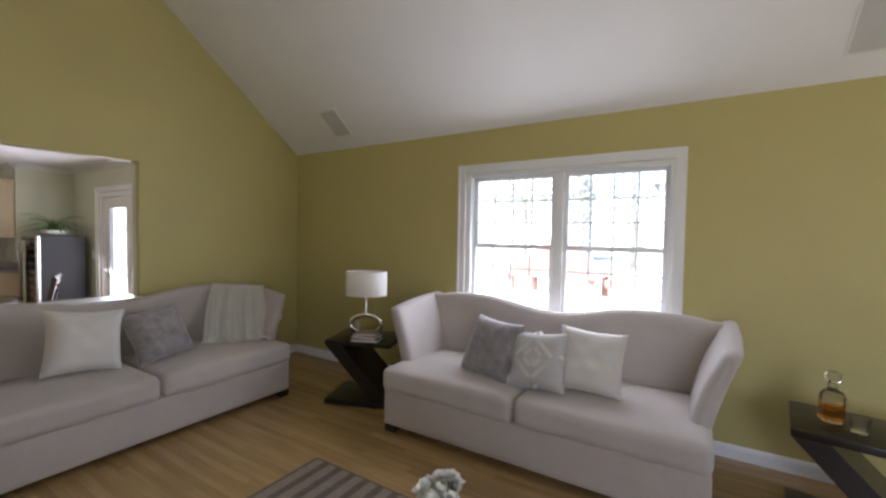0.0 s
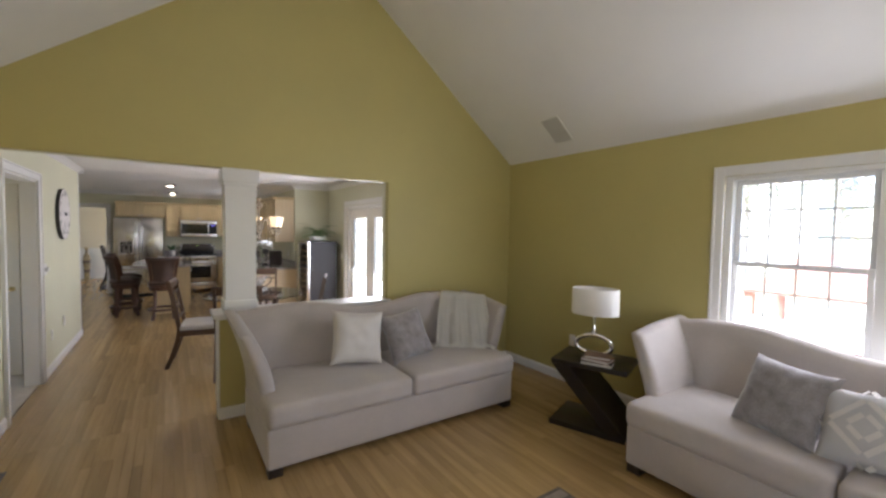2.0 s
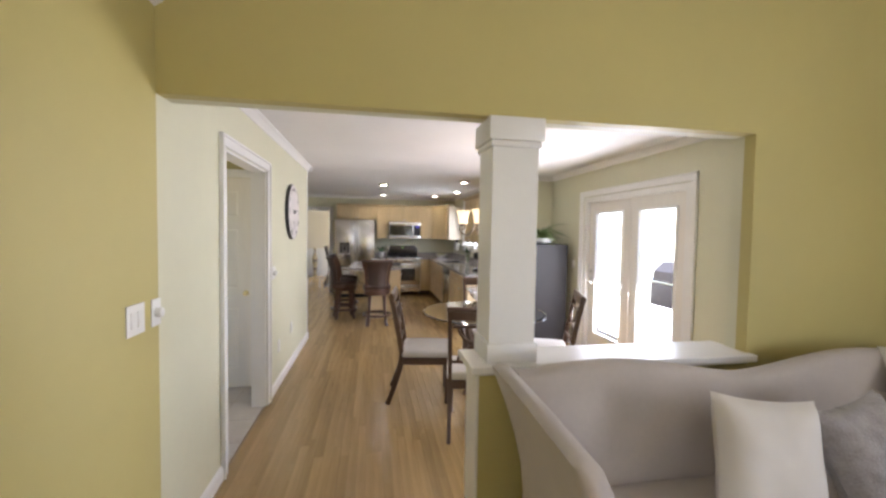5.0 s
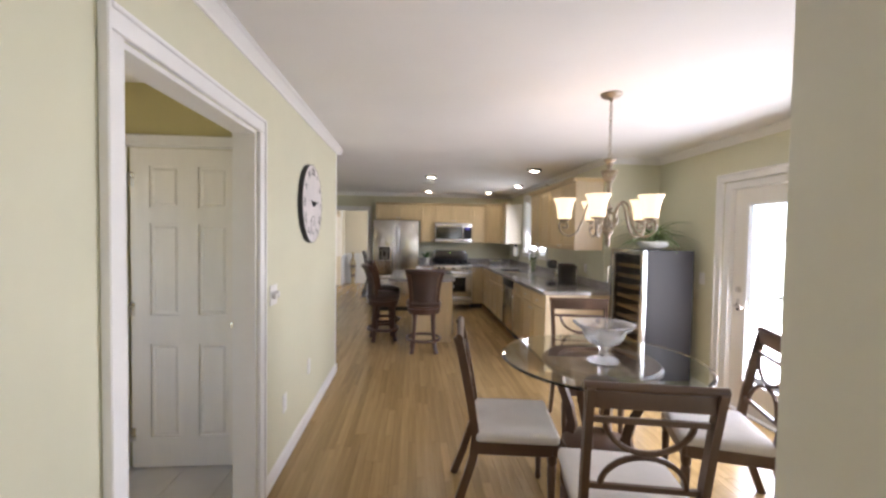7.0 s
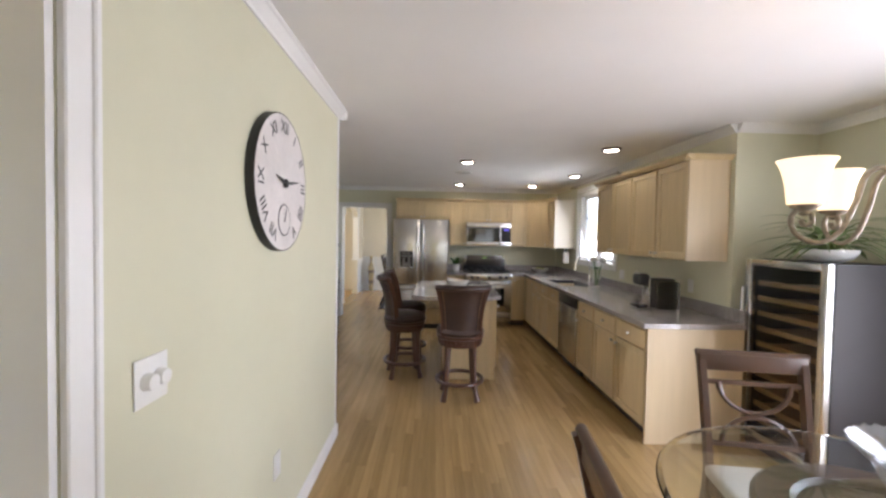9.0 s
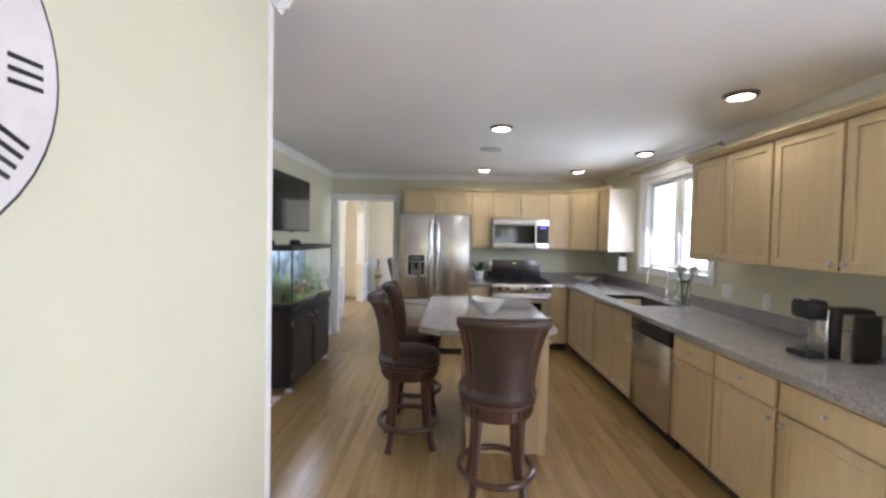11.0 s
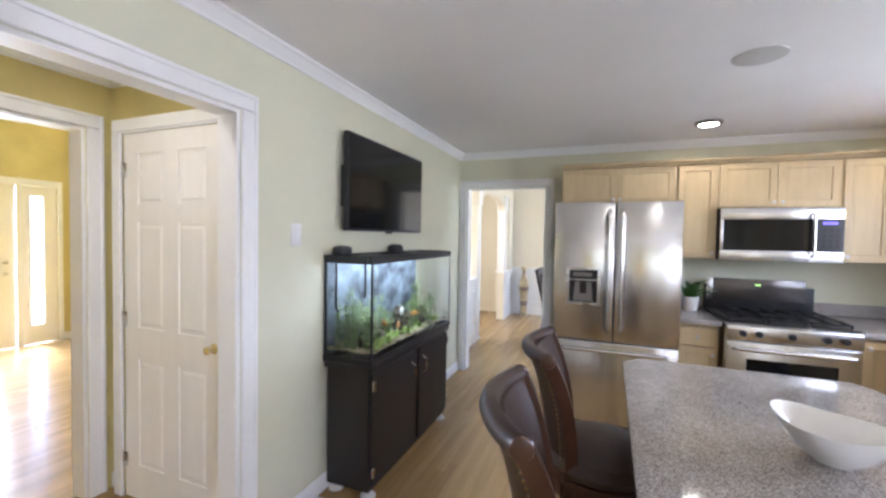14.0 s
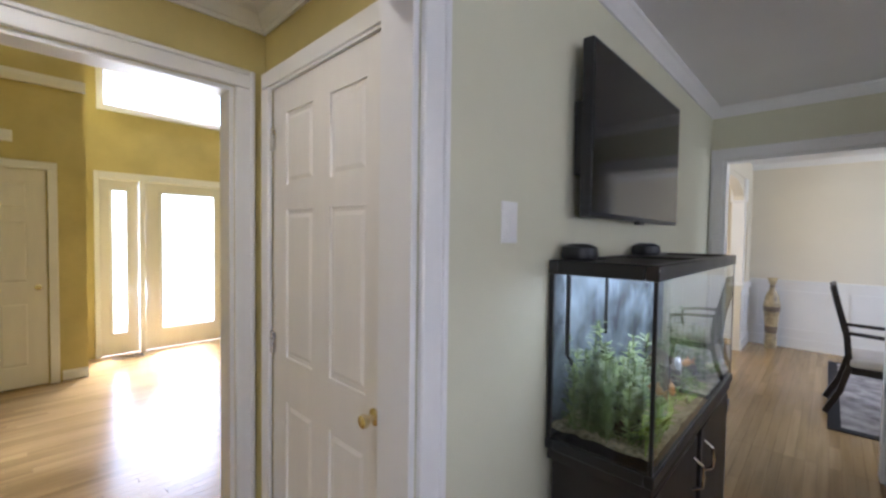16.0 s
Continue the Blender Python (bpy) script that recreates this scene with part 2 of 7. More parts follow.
def wall_y(name, x0, x1, y0, y1, z1, holes, mat, label):
    bm, at = bmesh.new(), y0
    for a, b, c, d in sorted(holes):
        add_box(bm, x0, x1, at, a, 0, z1)
        if c > 0:
            add_box(bm, x0, x1, a, b, 0, c)
        add_box(bm, x0, x1, a, b, d, z1)
        at = b
    add_box(bm, x0, x1, at, y1, 0, z1)
    return structure(name, bm, mat, label, "wall")


wall_x("wall_north_living", NY, NY + 0.15, WX - 0.14, EX + 0.15, EAVE, [WIN], OLIVE, "olive painted wall with a twin window")
# The hole is an unseen, assumed window that lights the sofa fronts.
wall_x("wall_south_living", SY - 0.12, SY, WX, EX + 0.15, EAVE, [(1.6, 3.0, 0.8, 2.1)], OLIVE, "olive painted wall with an assumed window opening")
# Unseen end wall, its window hole added to let light in.
bm = prism([(SY, 2.03), (NY, 2.03), (NY, EAVE), (RIDGE_Y, RIDGE), (SY, EAVE)], "x", EX, EX + 0.15)
for s in ((SY, 1.97, 0, 2.03), (3.23, NY, 0, 2.03), (1.97, 3.23, 0, 0.87)):
    add_box(bm, EX, EX + 0.15, *s)
structure("wall_east_living", bm, OLIVE, "olive end wall with an added window", "wall")
for nm, a, b in (("ceiling_north_living", NY + 0.15, RIDGE_Y), ("ceiling_south_living", SY - 0.12, RIDGE_Y)):
    sl = (RIDGE - EAVE) / (NY - RIDGE_Y)
    za = RIDGE - sl * abs(a - RIDGE_Y)
    bm = prism([(a, za), (b, RIDGE), (b, RIDGE + 0.15), (a, za + 0.15)], "x", WX - 0.07, EX + 0.15)
    structure(nm, bm, CEIL, "white sloping vaulted ceiling", "ceiling")
structure("ceiling", boxes((KW - 0.12, WX - 0.075, -3.47, PN + 0.15, CEILZ, CEILZ + 0.15)), CEIL, "flat white ceiling", "ceiling")
wall_x("wall_south_dining", SY - 0.12, SY, -7.36, WX - 0.001, CEILZ, [(-5.15, -4.14, 0, 2.05)], SAGE, "pale green wall with a cased opening")
wall_x("wall_north_dining", PN, PN + 0.15, -7.46, WX - 0.14, CEILZ, [(-6.47, -4.62, 0, 2.04)], SAGE, "pale green wall with patio doors")
structure("wall_step", boxes((-7.58, -7.46, KN, PN + 0.15, 0, CEILZ)), SAGE, "pale green return wall", "wall")
KWIN = (-10.80, -9.50, 1.20, 2.25)
wall_x("wall_north_kitchen", KN, KN + 0.15, KW - 0.12, -7.58, CEILZ, [KWIN], SAGE, "pale green kitchen wall with a window over the sink")
wall_y("wall_west_kitchen", KW - 0.12, KW, KS - 0.12, KN, CEILZ, [(-2.115, -1.245, 0, 2.06)], SAGE, "pale green kitchen wall with a cased opening")
wall_x("wall_south_kitchen", KS - 0.12, KS, KW, -7.45, CEILZ, [(-9.01, -8.06, 0, 2.06)], SAGE, "pale green wall with a cased opening")
wall_y("wall_closet", -7.45, -7.33, KS - 0.12, SY - 0.12, CEILZ, [(-1.93, -1.27, 0, 2.05)], SAGE, "pale green return wall with a closet door")
# closet and passages behind
structure("wall_closet_back", boxes((-6.9, -6.8, -2.4, -1.22, 0, CEILZ), (-7.33, -6.9, -2.4, -2.3, 0, CEILZ)), SAGE, "plain closet walls", "wall")
structure("wall_hall_west", boxes((-5.75, -5.63, -3.2, -1.22, 0, CEILZ)), HALLP, "olive passage wall with a white door", "wall")
# Back wall has an unseen opening, added for the passage fill light.
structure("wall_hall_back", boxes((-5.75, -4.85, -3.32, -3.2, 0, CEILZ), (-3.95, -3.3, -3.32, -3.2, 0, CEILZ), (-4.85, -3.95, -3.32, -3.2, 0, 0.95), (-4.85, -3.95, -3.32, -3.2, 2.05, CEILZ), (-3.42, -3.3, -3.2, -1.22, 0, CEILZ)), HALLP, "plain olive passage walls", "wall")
# vestibule and foyer
structure("wall_vestibule_west", boxes((-9.27, -9.15, -3.35, KS - 0.12, 0, CEILZ)), GOLD, "golden vestibule wall beside a panel door", "wall")
structure("wall_vestibule_east", boxes((-7.9, -7.78, -3.35, KS - 0.12, 0, CEILZ)), GOLD, "plain golden vestibule wall", "wall")
wall_x("wall_vestibule_south", -3.47, -3.35, -9.27, -6.0, 4.9, [(-9.02, -7.95, 0, 2.08)], GOLD, "golden wall with a cased opening to the foyer")
FY = -7.6
bm = boxes((-11.05, -10.86, FY - 0.15, FY, 0, 4.9), (-10.86, -10.46, FY - 0.15, FY, 2.08, 4.9), (-9.02, -8.85, FY - 0.15, FY, 0, 4.9), (-10.46, -9.02, FY - 0.15, FY, 2.08, 2.92), (-10.46, -9.02, FY - 0.15, FY, 3.36, 4.9), (-9.06, -9.02, FY - 0.15, FY, 2.92, 3.36))
structure("wall_front", bm, GOLD, "golden entrance wall with a glazed door and transom", "wall")
structure("wall_foyer_east", boxes((-8.85, -6.0, -7.05, -6.93, 0, 4.9), (-8.85, -8.73, FY - 0.15, -7.05, 0, 4.9), (-6.0, -5.88, -7.05, -3.47, 0, 4.9)), GOLD, "golden foyer walls with a panel door", "wall")
structure("wall_foyer_west", boxes((-11.17, -11.05, FY - 0.15, -3.47, 0, 4.9), (-11.17, -9.27, -3.47, -3.38, 0, 4.9)), GOLD, "plain golden foyer walls", "wall")
structure("ceiling_foyer", boxes((-11.17, -5.88, FY - 0.15, -3.35, 4.9, 5.0)), CEIL, "white foyer ceiling", "ceiling")
# formal dining room beyond the kitchen
wall_y("wall_far_west", -15.85, -15.7, -3.78, 1.5, CEILZ + 0.1, [], CREAM, "cream dining room wall with white panelling")
# Holes in the next two walls are added for light, out of view.
wall_x("wall_far_north", 1.5, 1.62, -15.7, KW - 0.12, CEILZ + 0.1, [(-15.0, -13.0, 0.8, 2.2)], CREAM, "cream dining room wall with an added unseen opening")
wall_x("wall_far_back", -3.9, -3.78, -15.85, KW - 0.12, CEILZ + 0.1, [(-13.85, -12.85, 1.0, 2.1)], CREAM, "cream wall beyond the arch with an added unseen opening")
structure("ceiling_far", boxes((-15.85, KW - 0.12, -3.9, 1.62, CEILZ + 0.1, CEILZ + 0.2)), CEIL, "white dining room ceiling", "ceiling")
structure("ground", boxes((-900, 900, -900, 900, -0.6, -0.5)), GRASS, "green lawn reaching to the horizon", "ground")

# ---- trim ----
BRASS = material("brass", (0.86, 0.77, 0.54), 0.2, 1.0, vary=0.05)
STEEL = material("satin_nickel", (0.62, 0.60, 0.57), 0.28, 1.0, vary=0.04)
CHROME = material("chrome", (0.82, 0.82, 0.82), 0.06, 1.0, vary=0.01)
BLACKP = material("black_plastic", (0.012, 0.012, 0.013), 0.35, vary=0.05)
WHITEP = material("white_plastic", (0.78, 0.77, 0.74), 0.35, vary=0.02)


def casing(name, axis, a0, a1, top, plane, out, w=0.075, d=0.02, sides=(1, 1)):
    """Mitred-looking casing round an opening; axis x: the opening runs along x on the wall face y=plane; out is +1 or -1."""
    bm = bmesh.new()

    def bar(u0, u1, z0, z1, lift):
        lo, hi = (plane, plane + out * lift) if out > 0 else (plane + out * lift, plane)
        if axis == "x":
            add_box(bm, u0, u1, lo, hi, z0, z1, 0.004, 1)
        else:
            add_box(bm, lo, hi, u0, u1, z0, z1, 0.004, 1)
    for on, u0, u1, s in ((sides[0], a0 - w, a0, 1), (sides[1], a1, a1 + w, -1)):
        if on:
            bar(u0, u1, 0, top, d)
            e = u0 - 0.0015 if s > 0 else u1 - 0.0165
            bar(e, e + 0.018, 0, top + w, d + 0.009)
    bar(a0 - (w if sides[0] else 0), a1 + (w if sides[1] else 0), top + 0.001, top + w, d)
    bar(a0 - (w if sides[0] else 0) + 0.019, a1 + (w if sides[1] else 0) - 0.019, top + w - 0.018, top + w, d + 0.009)
    return structure(name, bm, TRIM, "white painted moulded door casing", "trim", True)


def lining(name, axis, a0, a1, top, p0, p1, t=0.018):
    """Boards lining an opening through the wall from p0 to p1."""
    bm = bmesh.new()
    for u0, u1, z0, z1 in ((a0, a0 + t, 0, top - t), (a1 - t, a1, 0, top - t), (a0, a1, top - t, top)):
        if axis == "x":
            add_box(bm, u0, u1, p0 + 0.002, p1 - 0.002, z0, z1)
        else:
            add_box(bm, p0 + 0.002, p1 - 0.002, u0, u1, z0, z1)
    return structure(name, bm, TRIM, "white painted lining of an opening", "trim")


casing("trim_passage", "x", -5.15, -4.14, 2.05, SY, 1)
lining("trim_passage_lining", "x", -5.15, -4.14, 2.05, SY - 0.12, SY)
casing("trim_vestibule", "x", -9.01, -8.06, 2.06, KS, 1)
lining("trim_vestibule_lining", "x", -9.01, -8.06, 2.06, KS - 0.12, KS)
casing("trim_far_dining", "y", -2.115, -1.245, 2.06, KW, 1)
lining("trim_far_dining_lining", "y", -2.115, -1.245, 2.06, KW - 0.12, KW)
casing("trim_foyer", "x", -9.02, -7.95, 2.08, -3.35, 1)
lining("trim_foyer_lining", "x", -9.02, -7.95, 2.08, -3.47, -3.35)
casing("trim_patio", "x", -6.47, -4.62, 2.04, PN, -1)
structure("trim_closet_corner", boxes((-7.402, -7.3605, SY - 0.12, SY + 0.004, 0, CEILZ - 0.07), bevel=0.003), TRIM, "white corner board at the wall end", "trim")
casing("trim_closet", "y", -1.93, -1.27, 2.05, -7.45, -1)
lining("trim_closet_lining", "y", -1.93, -1.27, 2.05, -7.45, -7.33)

BASE = [(0, 0), (0.014, 0), (0.014, 0.07), (0.009, 0.085), (0.004, 0.092), (0, 0.095)]


def run(name, kind, profile, axis, plane, out, a0, a1, label):
    """A moulding along a wall: profile pairs are (distance from the wall, height)."""
    if axis == "x":
        bm = prism([(plane + out * d, z) for d, z in profile], "x", a0, a1)
    else:
        bm = prism([(plane + out * d, z) for d, z in profile], "y", a0, a1)
    return structure(name, bm, TRIM, label, kind)


for i, (ax, pl, o, a0, a1) in enumerate((
        ("x", NY, -1, WX, EX), ("x", SY, 1, WX - 0.14, EX), ("y", WX, 1, 1.875, NY), ("y", WX, 1, 0.33, 1.875), ("x", 0.33, -1, WX - 0.14, WX),
        ("x", SY, 1, -4.065, WX - 0.14), ("x", SY, 1, -7.40, -5.225), ("y", -7.402, -1, SY - 0.115, SY + 0.014),
        ("x", PN, -1, -7.46, -6.545), ("x", PN, -1, -4.545, WX - 0.14), ("x", KS, 1, -12.0, -9.085), ("x", KS, 1, -7.985, -7.45),
        ("y", -9.15, 1, -3.35, -3.34), ("y", -5.63, 1, -3.2, -2.12), ("x", -6.93, 1, -8.85, -8.66), ("x", FY, 1, -11.05, -10.91), ("y", -11.05, 1, FY, -3.47), ("y", -15.7, 1, -2.35, 1.5), ("y", WX - 0.14, -1, 0.33, PN))):
    run(f"baseboard_{i + 1}", "baseboard", BASE, ax, pl, o, a0, a1, "white painted baseboard")
CROWN = [(0, CEILZ - 0.068), (0.01, CEILZ - 0.068), (0.016, CEILZ - 0.056), (0.036, CEILZ - 0.030), (0.044, CEILZ - 0.020), (0.056, CEILZ - 0.012), (0.056, CEILZ), (0, CEILZ)]
for i, (ax, pl, o, a0, a1) in enumerate((
        ("x", SY, 1, -7.456, WX - 0.14), ("y", -7.40, -1, SY - 0.12, SY + 0.056), ("x", KS, 1, -12.0, -7.45), ("y", KW, 1, KS, KN),
        ("x", KN, -1, -12.0, -7.46), ("y", -7.46, 1, KN, PN), ("x", PN, -1, -7.46, WX - 0.14))):
    run(f"trim_crown_{i + 1}", "trim", [(d, z - 0.002) for d, z in CROWN], ax, pl, o, a0, a1, "white crown moulding along the ceiling")
WIDE = [(0, CEILZ - 0.105), (0.012, CEILZ - 0.105), (0.016, CEILZ - 0.092), (0.024, CEILZ - 0.088), (0.05, CEILZ - 0.050), (0.075, CEILZ - 0.034), (0.080, CEILZ - 0.026), (0.105, CEILZ - 0.022), (0.110, CEILZ - 0.010), (0.150, CEILZ - 0.008), (0.150, CEILZ - 0.002), (0, CEILZ - 0.002)]
for i, (ax, pl, o, a0, a1) in enumerate((("y", -9.15, 1, -3.35, KS - 0.12), ("x", -3.35, 1, -9.15, -7.9), ("y", -7.9, -1, -3.35, KS - 0.12))):
    run(f"trim_vestibule_crown_{i + 1}", "trim", WIDE, ax, pl, o, a0, a1, "wide stepped white crown moulding in the vestibule")
run("trim_foyer_band", "trim", [(0, 2.83), (0.05, 2.83), (0.07, 2.88), (0.07, 2.92), (0, 2.92)], "x", -6.93, 1, -8.85, -6.0, "white moulding across the foyer wall")
run("trim_far_crown", "trim", [(d, z + 0.098) for d, z in CROWN], "y", -15.7, 1, -3.5, 1.5, "white crown moulding")

# half wall cap and the square column on it
structure("trim_half_wall_cap", boxes((WX - 0.26, WX + 0.05, 0.28, 1.90, 0.862, 0.90), (WX - 0.23, WX + 0.02, 0.305, 1.875, 0.845, 0.862), bevel=0.006), TRIM, "white painted cap on the half wall", "trim")
structure("trim_half_wall_end", boxes((WX - 0.212, WX + 0.004, 0.318, 0.3295, 0.096, 0.845)), TRIM, "white painted end of the half wall", "trim")
col = thing("column", (WX - 0.115, 0.495, 0.90), "white square column standing on the half wall cap", "column")
part("shaft", prism([(-0.118, -0.118), (0.118, -0.118), (0.118, 0.118), (-0.118, 0.118)], "z", 0.10, 1.07, bevel=0.003), TRIM, col)
part("plinth", boxes((-0.13, 0.13, -0.13, 0.13, 0.0, 0.10), bevel=0.006), TRIM, col)
part("capital", boxes((-0.13, 0.13, -0.13, 0.13, 1.07, 1.10), (-0.142, 0.142, -0.142, 0.142, 1.10, 1.213), bevel=0.006), TRIM, col)


# ---- doors ----
def knob(parent, x, y, z, out, mat, name="door_knob"):
    bm = lathe([(0.026, 0), (0.026, 0.005), (0.010, 0.010), (0.010, 0.026), (0.017, 0.031), (0.021, 0.040), (0.019, 0.050), (0.009, 0.055)], 20)
    bmesh.ops.rotate(bm, verts=bm.verts[:], matrix=Matrix.Rotation(radians(90 if out < 0 else -90), 3, "X"))
    bmesh.ops.translate(bm, verts=bm.verts[:], vec=(x, y, z))
    return part(name, bm, mat, parent)


def panel_door(name, w, h, m, label, knob_mat=BRASS, hinges=True, both=False, knob_z=0.93):
    """A six-panel door. Local x along the width from the hinge edge, front face at y=0 looking to -y."""
    e = thing(name, (0, 0, 0), label, "door")
    e.matrix_basis = m
    st = 0.115
    pw = (w - 3 * st) / 2
    rows = [(0.20, 0.80), (0.98, 1.56), (1.66, h - 0.11)]
    bm = boxes((0, w, 0.008, 0.035, 0.008, h))
    part("slab", bm, DOORW, e, smooth=False)
    bm = boxes((0, st, -0.0, 0.008, 0.008, h), (w - st, w, 0, 0.008, 0.008, h), (st + pw, st + pw + st, 0, 0.008, 0.008, h))
    z = 0.008
    for a, b in rows + [(h, h)]:
        for x0 in (st, 2 * st + pw):
            add_box(bm, x0, x0 + pw, 0, 0.008, z, a)
        z = b
    part("stiles_and_rails", bm, DOORW, e, smooth=False)
    for a, b in rows:
        for x0 in (st, 2 * st + pw):
            bm = bmesh.new()
            q = 0.014
            lo = [(x0 + q, a + q), (x0 + pw - q, a + q), (x0 + pw - q, b - q), (x0 + q, b - q)]
            r = 0.030
            hi = [(x0 + r, a + r), (x0 + pw - r, a + r), (x0 + pw - r, b - r), (x0 + r, b - r)]
            v0 = [bm.verts.new((x, 0.0085, zz)) for x, zz in lo]
            v1 = [bm.verts.new((x, 0.0025, zz)) for x, zz in hi]
            bm.faces.new(v1)
            for i in range(4):
                bm.faces.new((v0[i], v0[(i + 1) % 4], v1[(i + 1) % 4], v1[i]))
            part("panel", bm, DOORW, e, smooth=False)
    knob(e, w - 0.06, 0, knob_z, -1, knob_mat)
    if both:
        knob(e, w - 0.06, 0.035, knob_z, 1, knob_mat)
    if hinges:
        for hz in (0.22, 1.02, h - 0.2):
            bm = tube([(-0.006, -0.004, hz - 0.045), (-0.006, -0.004, hz + 0.045)], 0.007, 8)
            add_box(bm, -0.003, 0.024, -0.0015, 0.001, hz - 0.042, hz + 0.042)
            part("hinge", bm, STEEL, e)
    return e


def door_frame(name, m, w, h, sides=(1, 1)):
    """Casing round a closed door, local like panel_door."""
    bm = bmesh.new()
    for on, u0, u1 in ((sides[0], -0.08, -0.012), (sides[1], w + 0.012, w + 0.08)):
        if on:
            add_box(bm, u0, u1, -0.02, 0.0, 0, h + 0.012, 0.004, 1)
    add_box(bm, -0.08, w + (0.08 if sides[1] else 0.012), -0.02, 0.0, h + 0.013, h + 0.08, 0.004, 1)
    add_box(bm, -0.012, w + 0.012, -0.012, 0.0, h + 0.003, h + 0.013)
    ob = structure(name, bm, TRIM, "white painted door casing", "trim", True)
    ob.matrix_basis = m
    return ob


# passage door seen through the first opening: its face looks along +x, hinges at the far side
m1 = pose(-5.595, -2.03, 0, 0, 0, 90)
panel_door("door_1", 0.70, 2.03, m1, "closed white six-panel door with brass knob in the passage")
door_frame("trim_door_1", m1 @ pose(0, 0.002, 0), 0.70, 2.03, (1, 1))
m2 = pose(-9.115, -3.185, 0, 0, 0, 90)
panel_door("door_2", 0.76, 2.05, m2, "closed white six-panel door with brass knob in the vestibule")
door_frame("trim_door_2", m2 @ pose(0, 0.002, 0), 0.76, 2.05, (1, 1))
panel_door("door_3", 0.64, 2.03, pose(-7.492, -1.222, 0, 0, 0, 223), "white closet door standing half open beside the wall end", both=True, knob_z=0.85)
m4 = pose(-7.80, -6.895, 0, 0, 0, 180)
panel_door("door_4", 0.76, 2.03, m4, "closed white panel door with brass knob in the foyer")
door_frame("trim_door_4", m4 @ pose(0, 0.002, 0), 0.76, 2.03)


def glazed_leaf(parent, name, x0, x1, y, top, gx0, gx1, gz0, gz1, out, t=0.04):
    """A door leaf along x with one big pane; returns it."""
    bm = boxes((x0, gx0, y, y + t, 0.01, top), (gx1, x1, y, y + t, 0.01, top), (gx0, gx1, y, y + t, 0.01, gz0), (gx0, gx1, y, y + t, gz1, top))
    leaf = part(name, bm, DOORW, parent, smooth=False)
    yy = y if out < 0 else y + t
    b = 0.022
    lo, hi = (yy - 0.012, yy) if out < 0 else (yy, yy + 0.012)
    bm = boxes((gx0 - b, gx0 + 0.006, lo, hi, gz0 - b, gz1 + b), (gx1 - 0.006, gx1 + b, lo, hi, gz0 - b, gz1 + b),
               (gx0 + 0.006, gx1 - 0.006, lo, hi, gz0 - b, gz0 + 0.006), (gx0 + 0.006, gx1 - 0.006, lo, hi, gz1 - 0.006, gz1 + b), bevel=0.003, seg=1)
    part("glazing_bead", bm, TRIM, leaf)
    pane = part("pane", boxes((gx0, gx1, y + t / 2 - 0.003, y + t / 2 + 0.003, gz0, gz1)), PANE, leaf, smooth=False)
    pane.visible_shadow = False
    return leaf


patio = thing("door_5", (0, 0, 0), "white patio double door with full glass panes and lever handle", "door")
patio["kind"] = "structure"
part("jamb", boxes((-6.468, -6.40, PN + 0.003, PN + 0.14, 0, 2.035), (-4.69, -4.622, PN + 0.003, PN + 0.14, 0, 2.035), (-6.40, -4.69, PN + 0.003, PN + 0.14, 1.975, 2.035), (-6.40, -4.69, PN + 0.003, PN + 0.14, 0, 0.01)), TRIM, patio, smooth=False)
glazed_leaf(patio, "leaf", -6.395, -5.55, PN + 0.05, 1.97, -6.24, -5.69, 0.28, 1.82, -1)
glazed_leaf(patio, "leaf", -5.54, -4.695, PN + 0.05, 1.97, -5.40, -4.85, 0.28, 1.82, -1)
bm = tube([(-6.325, PN + 0.05, 0.93), (-6.325, PN + 0.0, 0.93), (-6.30, PN - 0.012, 0.93), (-6.22, PN - 0.012, 0.925)], 0.009, 8)
add_box(bm, -6.345, -6.305, PN + 0.042, PN + 0.052, 0.88, 0.99, 0.003, 1)
part("lever_handle", bm, STEEL, patio)
part("deadbolt", boxes((-6.345, -6.305, PN + 0.03, PN + 0.052, 1.05, 1.10), bevel=0.006), STEEL, patio)

front = thing("door_6", (0, 0, 0), "white front door with full glass pane between two sidelights", "door")
front["kind"] = "structure"
FD = FY
part("frame", boxes((-9.02, -8.97, FD + 0.002, FD + 0.025, 0, 2.16), (-9.44, -9.39, FD + 0.002, FD + 0.02, 0, 2.08), (-10.50, -10.44, FD + 0.002, FD + 0.02, 0, 2.08), (-10.91, -10.86, FD + 0.002, FD + 0.025, 0, 2.16), (-10.86, -9.02, FD + 0.002, FD + 0.025, 2.08, 2.16), bevel=0.003, seg=1), TRIM, front)
glazed_leaf(front, "sidelight", -9.39, -9.02, FD - 0.05, 2.075, -9.27, -9.13, 0.26, 1.95, 1)
glazed_leaf(front, "sidelight", -10.86, -10.50, FD - 0.05, 2.075, -10.72, -10.58, 0.26, 1.95, 1)
leaf = glazed_leaf(front, "leaf", -10.44, -9.44, FD - 0.05, 2.075, -10.22, -9.62, 0.26, 1.95, 1)
part("deadbolt", lathe([(0.028, 0), (0.028, 0.02), (0.015, 0.03)], 12), STEEL, leaf).matrix_basis = pose(-10.34, FD - 0.01, 1.10, -90)
knob(leaf, -10.34, FD - 0.012, 0.95, 1, STEEL)
for hz in (0.3, 1.1, 1.85):
    part("hinge", boxes((-9.445, -9.425, FD - 0.012, FD + 0.004, hz - 0.05, hz + 0.05)), STEEL, leaf)
tr = thing("window_1", (0, 0, 0), "wide transom window with white frame over the front door", "window")
tr["kind"] = "structure"
